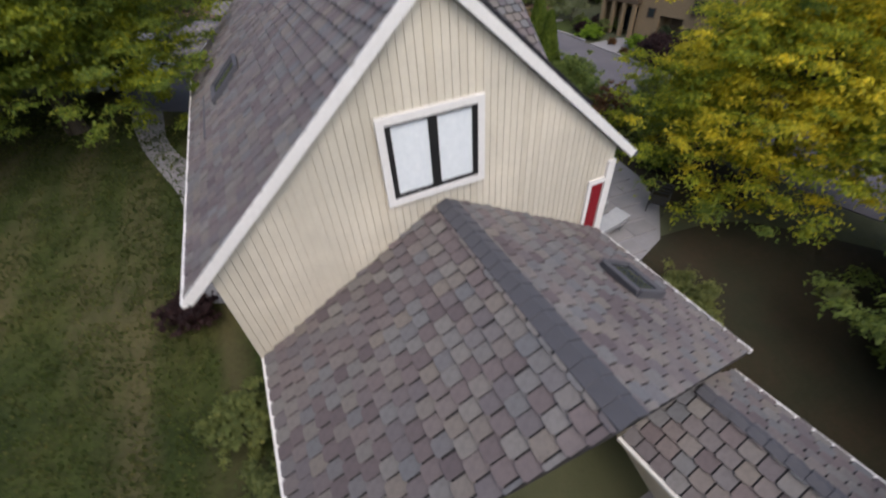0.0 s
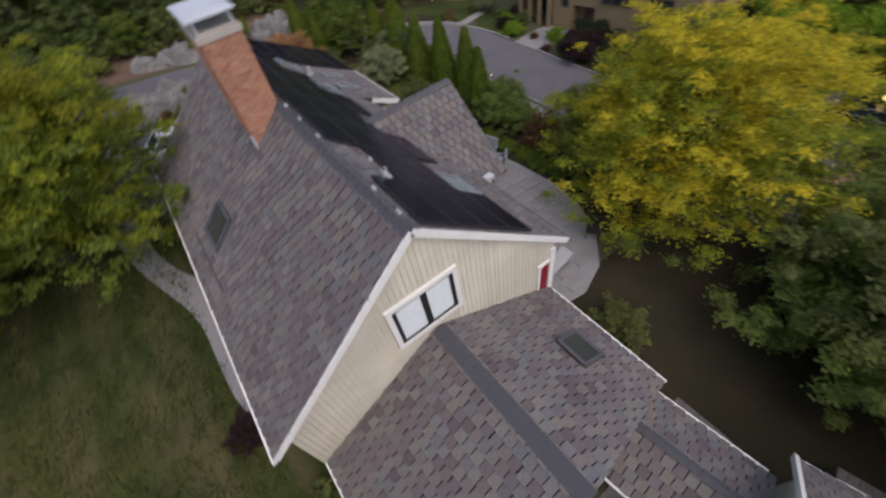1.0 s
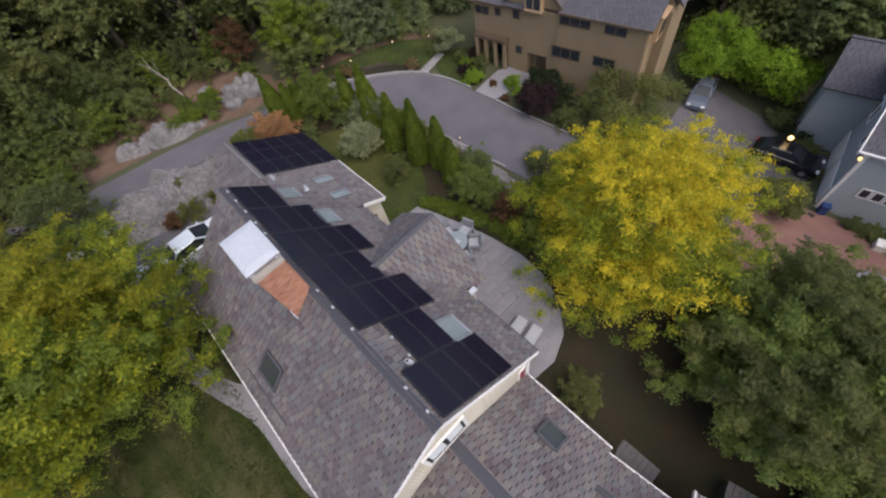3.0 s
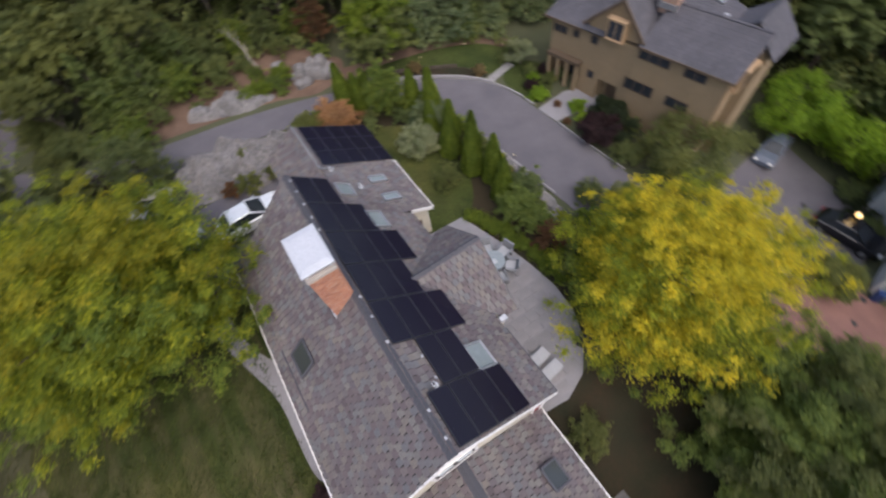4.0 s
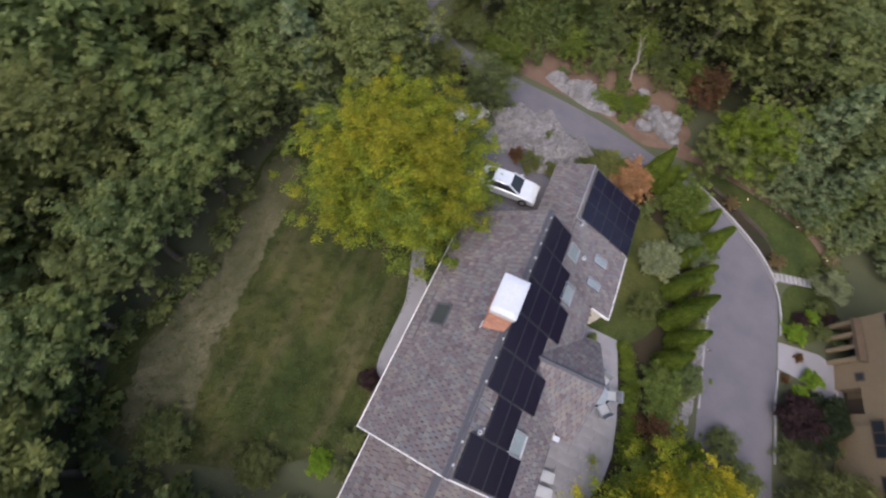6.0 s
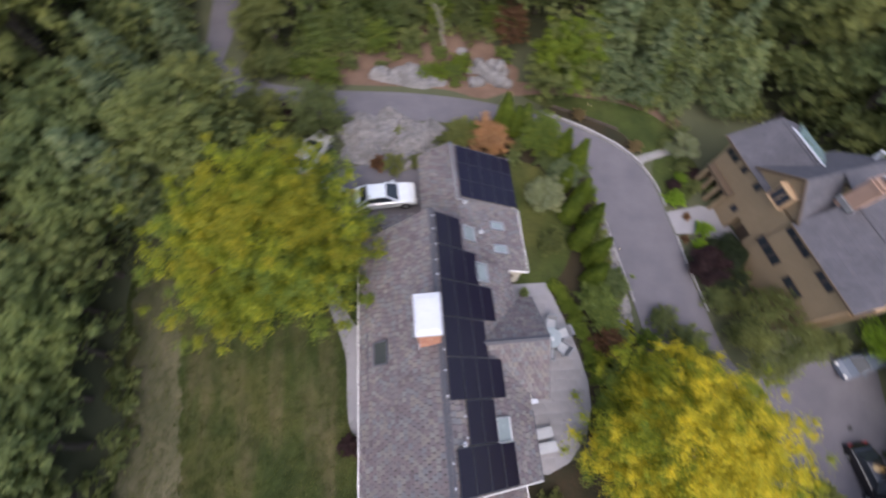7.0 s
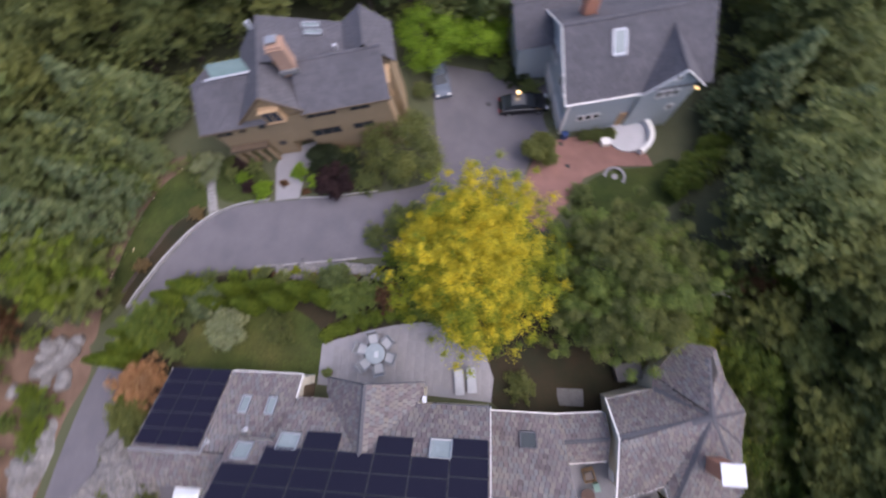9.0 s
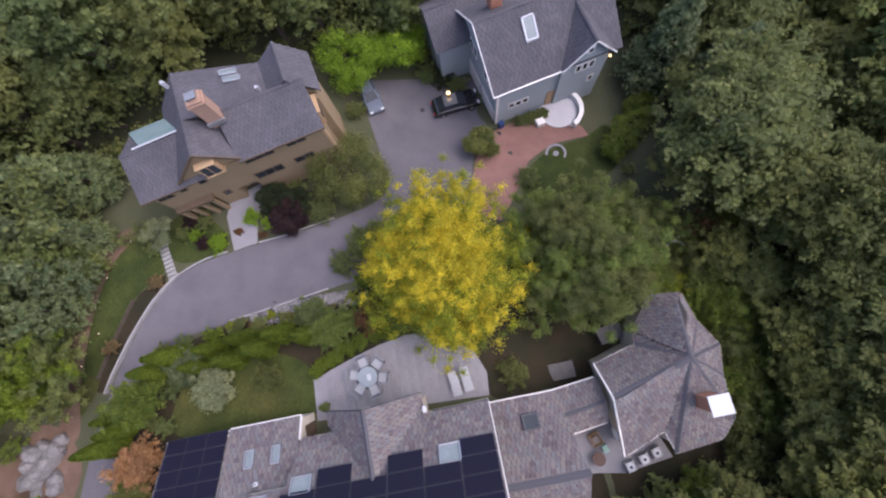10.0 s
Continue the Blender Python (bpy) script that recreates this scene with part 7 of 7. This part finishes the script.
for i in range(6):
    a = math.radians(15 + 60 * i)
    m = pose(tx + 1.0 * math.cos(a), ty + 1.0 * math.sin(a), tz, 0, 0, math.degrees(a) + 90)
    if i == 0:
        ch.matrix_basis = m
        ch.scale = (1.25, 1.2, 1.08)
    else:
        copy_thing(ch, m).scale = (1.25, 1.2, 1.08)


def lounger():
    c = thing("sun_lounger", "grey flat sun lounger on the patio", "sun lounger", "sun loungers")
    part("bed", boxes((-0.3, -0.55, 0.26, 0.3, 0.5, 0.33)), M_CUSHION, c)
    bm = bmesh.new()
    v = box(bm, -0.3, 0.5, 0.26, 0.3, 1.05, 0.33)
    for q in (v[2], v[3], v[6], v[7]):
        q.co.z += 0.12
    part("backrest", bm, M_CUSHION, c)
    for s in (-1, 1):
        part("side_rail", boxes((s * 0.32 - 0.02, -0.58, 0.22, s * 0.32 + 0.02, 0.98, 0.28)), M_ALU, c)
        for y in (-0.45, 0.7):
            part("leg", boxes((s * 0.3 - 0.02, y - 0.02, 0, s * 0.3 + 0.02, y + 0.02, 0.25)), M_ALU, c)
    return c


lo = lounger()
lo.matrix_basis = pose(5.3, 1.95, ground_z(5.3, 1.95) + 0.06, 0, 0, -84)
lo.scale = (0.9, 1.0, 1.0)
lo2 = copy_thing(lo, pose(5.45, 1.15, ground_z(5.45, 1.15) + 0.06, 0, 0, -84))
lo2.scale = (0.9, 1.0, 1.0)
M_BLACKMETAL = two_scale("black_metal", (0.015, 0.015, 0.017), (0.03, 0.03, 0.032), (0.02, 0.02, 0.02), 2, 15, 0.5, 0.1)
bk = thing("black_chair", "black metal garden chair on the patio", "chair")
bk.matrix_basis = pose(8.15, 1.35, ground_z(8.15, 1.35) + 0.06, 0, 0, 120)
part("seat", boxes((-0.25, -0.25, 0.4, 0.25, 0.25, 0.44)), M_BLACKMETAL, bk)
for s in (-1, 1):
    part("armrest", boxes((s * 0.27 - 0.025, -0.27, 0.6, s * 0.27 + 0.025, 0.22, 0.64)), M_BLACKMETAL, bk)
    for y in (-0.24, 0.22):
        part("leg", boxes((s * 0.26 - 0.018, y - 0.018, 0, s * 0.26 + 0.018, y + 0.018, 0.6 if y > 0 else 0.95)), M_BLACKMETAL, bk)
for zz in (0.55, 0.67, 0.79, 0.91):
    part("back_slat", boxes((-0.25, -0.26, zz, 0.25, -0.235, zz + 0.05)), M_BLACKMETAL, bk)
part("gutter_end", boxes((4.7, cs - 0.22, 3.75, 5.05, cs + 0.02, 3.9), (4.8, cs - 0.18, 3.5, 4.94, cs - 0.02, 3.75)), M_METAL_WHITE, house, "white gutter end box")
M_POT = two_scale("terracotta", (0.10, 0.06, 0.05), (0.14, 0.09, 0.07), (0.08, 0.05, 0.04), 3, 15, 0.8, 0.2)
pp = thing("potted_plant", "dark leafy plant in a pot by the garage wall", "potted plant")
pp.location = (5.85, 10.5, ground_z(5.85, 10.5) + 0.06)
bm = bmesh.new()
bmesh.ops.create_cone(bm, cap_ends=True, segments=16, radius1=0.16, radius2=0.24, depth=0.36, matrix=Matrix.Translation((0, 0, 0.18)))
part("pot", bm, M_POT, pp)
part("rim", tube_bm(0.26, 0.05, 16, 0.33), M_POT, pp)
crown(pp, 0.95, 0.36, 0.33, 22, 40, 0.05, G_DARK, 61, 0.3, name="foliage")

# ---- small yard beside the octagon wing ----
sheet("yard", [(-1.6, -4.9), (2.0, -4.7), (2.0, -7.6), (-0.3, -7.8), (0.3, -10.3), (-1.9, -11.0), (-2.2, -7.6)], 0.02, M_STONE, "small paved yard beside the pavilion", "yard")
cu = thing("air_conditioner", "round-topped pale condenser unit by the wall", "air conditioner", "condenser units")
part("case", boxes((-0.3, -0.3, 0, 0.3, 0.3, 0.55)), M_ALU, cu)
part("fan_grille", tube_bm(0.25, 0.03, 20, 0.55), M_METAL_WHITE, cu)
part("fan_hub", tube_bm(0.1, 0.02, 14, 0.58), M_BLACKMETAL, cu)
cu.matrix_basis = pose(-1.75, -8.0, ground_z(-1.75, -8.0), 0, 0, 12)
copy_thing(cu, pose(-1.5, -9.0, ground_z(-1.5, -9.0), 0, 0, 12))
copy_thing(cu, pose(-1.3, -9.9, ground_z(-1.3, -9.9), 0, 0, 12))
cr = thing("wooden_crate", "pale wooden crate in the yard", "crate")
cr.matrix_basis = pose(0.2, -6.3, ground_z(0.2, -6.3), 0, 0, 14)
for zz in (0.02, 0.2, 0.38):
    for s in (-1, 1):
        part("slat", boxes((-0.35, s * 0.34 - 0.015, zz, 0.35, s * 0.34 + 0.015, zz + 0.13)), M_PALEWOOD, cr)
        part("slat", boxes((s * 0.35 - 0.015, -0.325, zz, s * 0.35 + 0.015, 0.325, zz + 0.13)), M_PALEWOOD, cr)
part("content", boxes((-0.25, -0.2, 0.0, 0.2, 0.25, 0.42)), M_COPPER, cr)
dt = thing("round_table", "dark brown round table in the yard", "table")
dt.location = (-0.85, -6.1, ground_z(-0.85, -6.1))
part("tabletop", tube_bm(0.42, 0.05, 24, 0.65), M_POT, dt)
part("pedestal", tube_bm(0.06, 0.65, 10), M_BLACKMETAL, dt)
M_MINT = two_scale("mint_paint", (0.22, 0.36, 0.30), (0.28, 0.42, 0.36), (0.2, 0.33, 0.28), 2, 12, 0.6, 0.1)
gb = thing("green_bin", "mint green storage box by the wall", "storage box")
gb.matrix_basis = pose(-0.45, -6.75, ground_z(-0.45, -6.75), 0, 0, 14)
part("box", boxes((-0.22, -0.16, 0, 0.22, 0.16, 0.42)), M_MINT, gb)
part("lid", boxes((-0.24, -0.18, 0.42, 0.24, 0.18, 0.47)), M_MINT, gb)
M_GREYWOOD = two_scale("weathered_grey_boards", (0.11, 0.105, 0.105), (0.155, 0.148, 0.145), (0.09, 0.085, 0.085), 2, 16, 0.85, 0.3)
dk1 = thing("deck", "small grey wooden deck beside the passage", "deck")
dk1.location = (4.8, -5.3, -0.75)
for i in range(7):
    part("plank", boxes((-0.55, -0.85 + 0.245 * i, 0, 0.55, -0.62 + 0.245 * i, 0.04)), M_GREYWOOD, dk1)
part("joist", boxes((-0.5, -0.85, -0.9, 0.5, 0.85, -0.01)), M_BARK, dk1)
copy_thing(dk1, pose(6.6, -9.2, -0.95, 0, 0, 12))
part("octagon_window", boxes((0.4, -7.34, 0.3, 0.95, -7.26, 1.05)), M_TRIM, octo)

# ---- cars ----
M_TYRE = two_scale("tyre_rubber", (0.012, 0.012, 0.012), (0.02, 0.02, 0.02), (0.015, 0.015, 0.015), 3, 20, 0.9, 0.2)
M_HEADLIGHT = two_scale("lamp_glass", (0.6, 0.6, 0.6), (0.7, 0.7, 0.7), (0.5, 0.5, 0.5), 3, 20, 0.15, 0.0)


def car(x, y, heading, length, paint, label):
    c = thing("car", label, "car")
    k = length / 4.5
    c.matrix_basis = pose(x, y, ground_z(x, y) + 0.04, 0, 0, heading)
    c.scale = (k, k, k)
    prof = [(-2.25, 0.35), (-2.2, 0.75), (-1.9, 0.95), (-0.9, 1.0), (0.7, 0.98), (1.75, 0.85), (2.2, 0.65), (2.25, 0.35)]
    bm = bmesh.new()
    rows = []
    for w, dz in ((-0.85, -0.04), (-0.78, 0.0), (0.78, 0.0), (0.85, -0.04)):
        rows.append([bm.verts.new((px, w, pz + (dz if pz > 0.4 else 0))) for px, pz in prof])
    for a, b in zip(rows, rows[1:]):
        for i in range(len(prof) - 1):
            bm.faces.new((a[i], a[i + 1], b[i + 1], b[i]))
        bm.faces.new((a[-1], a[0], b[0], b[-1]))
    bm.faces.new(rows[0][::-1])
    bm.faces.new(rows[-1])
    bmesh.ops.recalc_face_normals(bm, faces=bm.faces)
    part("body", bm, paint, c)
    bm = bmesh.new()
    lo_ = [bm.verts.new(p) for p in ((-1.75, -0.76, 0.96), (1.0, -0.76, 0.95), (1.0, 0.76, 0.95), (-1.75, 0.76, 0.96))]
    hi_ = [bm.verts.new(p) for p in ((-1.15, -0.6, 1.42), (0.15, -0.6, 1.44), (0.15, 0.6, 1.44), (-1.15, 0.6, 1.42))]
    for i in range(4):
        bm.faces.new((lo_[i], lo_[(i + 1) % 4], hi_[(i + 1) % 4], hi_[i]))
    bm.faces.new(hi_)
    bmesh.ops.recalc_face_normals(bm, faces=bm.faces)
    part("greenhouse", bm, M_DARKGLASS, c, "dark tinted car glass")
    bm = bmesh.new()
    v = box(bm, -1.18, -0.61, 1.415, 0.18, 0.61, 1.465)
    for q in v[4:]:
        q.co.x *= 0.92
        q.co.y *= 0.9
    part("roof", bm, paint, c)
    for s in (-1, 1):
        part("pillar", bars([((-1.75, s * 0.75, 0.98), (-1.15, s * 0.6, 1.43))], 0.09, 0.05), paint, c)
        part("pillar", bars([((1.0, s * 0.75, 0.97), (0.15, s * 0.6, 1.45))], 0.09, 0.05), paint, c)
        part("headlight", boxes((2.05, s * 0.6 - 0.16, 0.6, 2.24, s * 0.6 + 0.16, 0.74)), M_HEADLIGHT, c)
        part("tail_light", boxes((-2.26, s * 0.6 - 0.16, 0.66, -2.16, s * 0.6 + 0.16, 0.8)), M_RED, c)
        part("mirror", boxes((0.62, s * 0.93 - 0.08, 0.95, 0.78, s * 0.93 + 0.08, 1.07)), paint, c)
        for px in (-1.4, 1.4):
            bm = bmesh.new()
            bmesh.ops.create_cone(bm, cap_ends=True, segments=20, radius1=0.33, radius2=0.33, depth=0.22, matrix=Matrix.Translation((px, s * 0.78, 0.33)) @ Matrix.Rotation(math.pi / 2, 4, "X"))
            w = part("wheel", bm, M_TYRE, c)
            bm = bmesh.new()
            bmesh.ops.create_cone(bm, cap_ends=True, segments=16, radius1=0.2, radius2=0.2, depth=0.24, matrix=Matrix.Translation((px, s * 0.78, 0.33)) @ Matrix.Rotation(math.pi / 2, 4, "X"))
            part("rim", bm, M_ALU, w)
    return c


def paint(name, col, rough=0.2):
    m, nt, b = mat(name, rough, 0.1, 0.5)
    n = noise_tex(nt, 2.0, 3)
    r = ramp(nt, n.outputs[0], [(0.3, tuple(v * 0.92 for v in col)), (0.7, tuple(min(1, v * 1.05) for v in col))])
    nt.links.new(r.outputs[0], b.inputs["Base Color"])
    b.inputs["Coat Weight"].default_value = 0.6 if rough < 0.3 else 0.1
    return m


car(-3.0, 17.85, 3, 4.3, paint("white_paint", (0.72, 0.76, 0.80)), "white car parked beside the house")
car(27.5, -2.5, -86, 4.0, paint("black_paint", (0.008, 0.008, 0.01)), "black car parked before the grey house")
car(29.8, 4.45, 192, 3.6, paint("silver_paint", (0.09, 0.11, 0.15), 0.45), "silver blue car parked under the trees")
car(-7.63, 17.78, 37.94, 3.84, paint("pale_paint", (0.55, 0.58, 0.60)), "pale car parked under the maple")
car(-8.0, 21.4, 60, 3.8, paint("cream_paint", (0.45, 0.44, 0.42), 0.4), "pale car parked beside the rock outcrop")

# ---- bins and lamps ----
M_BLUEBIN = two_scale("blue_plastic", (0.02, 0.05, 0.16), (0.03, 0.07, 0.2), (0.02, 0.04, 0.13), 2, 12, 0.5, 0.1)
tbn = thing("recycling_bin", "blue wheeled bin at the garage corner", "bin")
tbn.matrix_basis = pose(24.58, -5.8, ground_z(24.58, -5.8) + 0.045, 0, 0, 20)
part("body", boxes((-0.18, -0.2, 0.05, 0.18, 0.2, 0.7)), M_BLUEBIN, tbn)
part("lid", boxes((-0.2, -0.22, 0.7, 0.2, 0.23, 0.76)), M_BLUEBIN, tbn)
M_GLOW, nt, b = mat("warm_bulb", 0.4)
b.inputs["Emission Color"].default_value = (1.0, 0.60, 0.16, 1)
b.inputs["Emission Strength"].default_value = 1.3
M_GLOW2, nt, b = mat("path_bulb", 0.4)
b.inputs["Emission Color"].default_value = (1.0, 0.75, 0.38, 1)
b.inputs["Emission Strength"].default_value = 1.6


def ball(r, z):
    bm = bmesh.new()
    bmesh.ops.create_uvsphere(bm, u_segments=16, v_segments=10, radius=r, matrix=Matrix.Translation((0, 0, z)))
    return bm


lp = thing("lamp_post", "lit post lamp with a warm globe", "lamp post")
lx, ly = 27.91, -2.07
lp.location = (lx, ly, ground_z(lx, ly))
part("post", tube_bm(0.04, 1.45, 10), M_BLACKMETAL, lp)
part("collar", tube_bm(0.08, 0.06, 12, 1.43), M_BLACKMETAL, lp)
part("globe", ball(0.16, 1.6), M_GLOW, lp, "glowing warm globe")
lamp = new("lamp_light", bpy.data.lights.new("lamp_light", "POINT"))
lamp.data.energy, lamp.data.color, lamp.data.shadow_soft_size = 4, (1.0, 0.7, 0.35), 0.2
lamp.location = (lx, ly, ground_z(lx, ly) + 1.98)
pl = thing("path_light", "small lit garden path light", "path light", "path lights")
part("stake", tube_bm(0.02, 0.3, 8), M_BLACKMETAL, pl)
part("shade", tube_bm(0.07, 0.02, 12, 0.37), M_BLACKMETAL, pl)
part("bulb", ball(0.05, 0.33), M_GLOW2, pl)
first_spot = True
for x, y in ((20.28, 23.73), (13.72, 25.76), (13.43, 13.4), (16.73, -6.6), (11.7, 26.79), (17.69, 25.35)):
    m = pose(x, y, ground_z(x, y))
    if first_spot:
        pl.matrix_basis, first_spot = m, False
    else:
        copy_thing(pl, m)
for x, y, z in ((-0.2, 0.2, 2.9), (7.2, -0.25, 3.3)):
    wl = part("wall_lamp", ball(0.09, 0.0), M_GLOW, gh, "lit warm wall lamp")
    wl.location = (x, y, z)
# bare leaning trunk on the mulch slope
dead = thing("dead_tree", "bare pale leaning dead tree", "tree")
dead.matrix_basis = pose(2.4, 31.91, ground_z(2.4, 31.91), -25, -12, 0)
M_DEADWOOD = two_scale("bleached_wood", (0.30, 0.27, 0.23), (0.38, 0.34, 0.30), (0.26, 0.23, 0.2), 3, 20, 0.9, 0.4)
part("trunk", trunk_bmesh(3.0, 0.07, 5, 0.9, 8), M_DEADWOOD, dead)
dead2 = copy_thing(dead, pose(11.46, -14.34, ground_z(11.46, -14.34) + 1.2, -6, 8, 40))
dead2.scale = (1.0, 1.0, 1.3)
tagged(dead2, "bare pale dead tree among green crowns")

# ---- patio flagstones ----
M_FLAG = pieces_mat("flagstone", [(0.0, (0.222, 0.216, 0.228)), (1.0, (0.246, 0.238, 0.25))], 14, 0.85, 0.25, (0.17, 0.165, 0.175), 0.35)
flag_meshes = []
for w in (0.62, 0.92):
    bm = bmesh.new()
    v = box(bm, -w / 2, -0.3, -0.03, w / 2, 0.3, 0.022)
    for q in v[4:]:
        q.co.x -= math.copysign(0.008, q.co.x)
        q.co.y -= math.copysign(0.008, q.co.y)
    me = bpy.data.meshes.new("flagstone")
    bm.to_mesh(me)
    bm.free()
    me.materials.append(M_FLAG)
    flag_meshes.append((w, me))
rngf = random.Random(17)
row = 0
y = 0.3
while y < 10.2:
    x = 3.3 + rngf.uniform(0, 0.5)
    while x < 8.3:
        w, me = rngf.choice(flag_meshes)
        cx = x + w / 2
        if all(inside(cx + a * w / 2, y + b * 0.3, PATIO) for a in (-1, 1) for b in (-1, 1)):
            o = new("flagstone", me)
            o.parent = patio
            tilt = math.atan(ground_z(cx + 0.3, y) - ground_z(cx - 0.3, y)) / 0.6
            o.matrix_local = Matrix.Translation((cx, y, ground_z(cx, y) + 0.055 + rngf.uniform(-0.002, 0.004))) @ Matrix.Rotation(-tilt, 4, "Y")
        x += w + 0.018
    y += 0.618
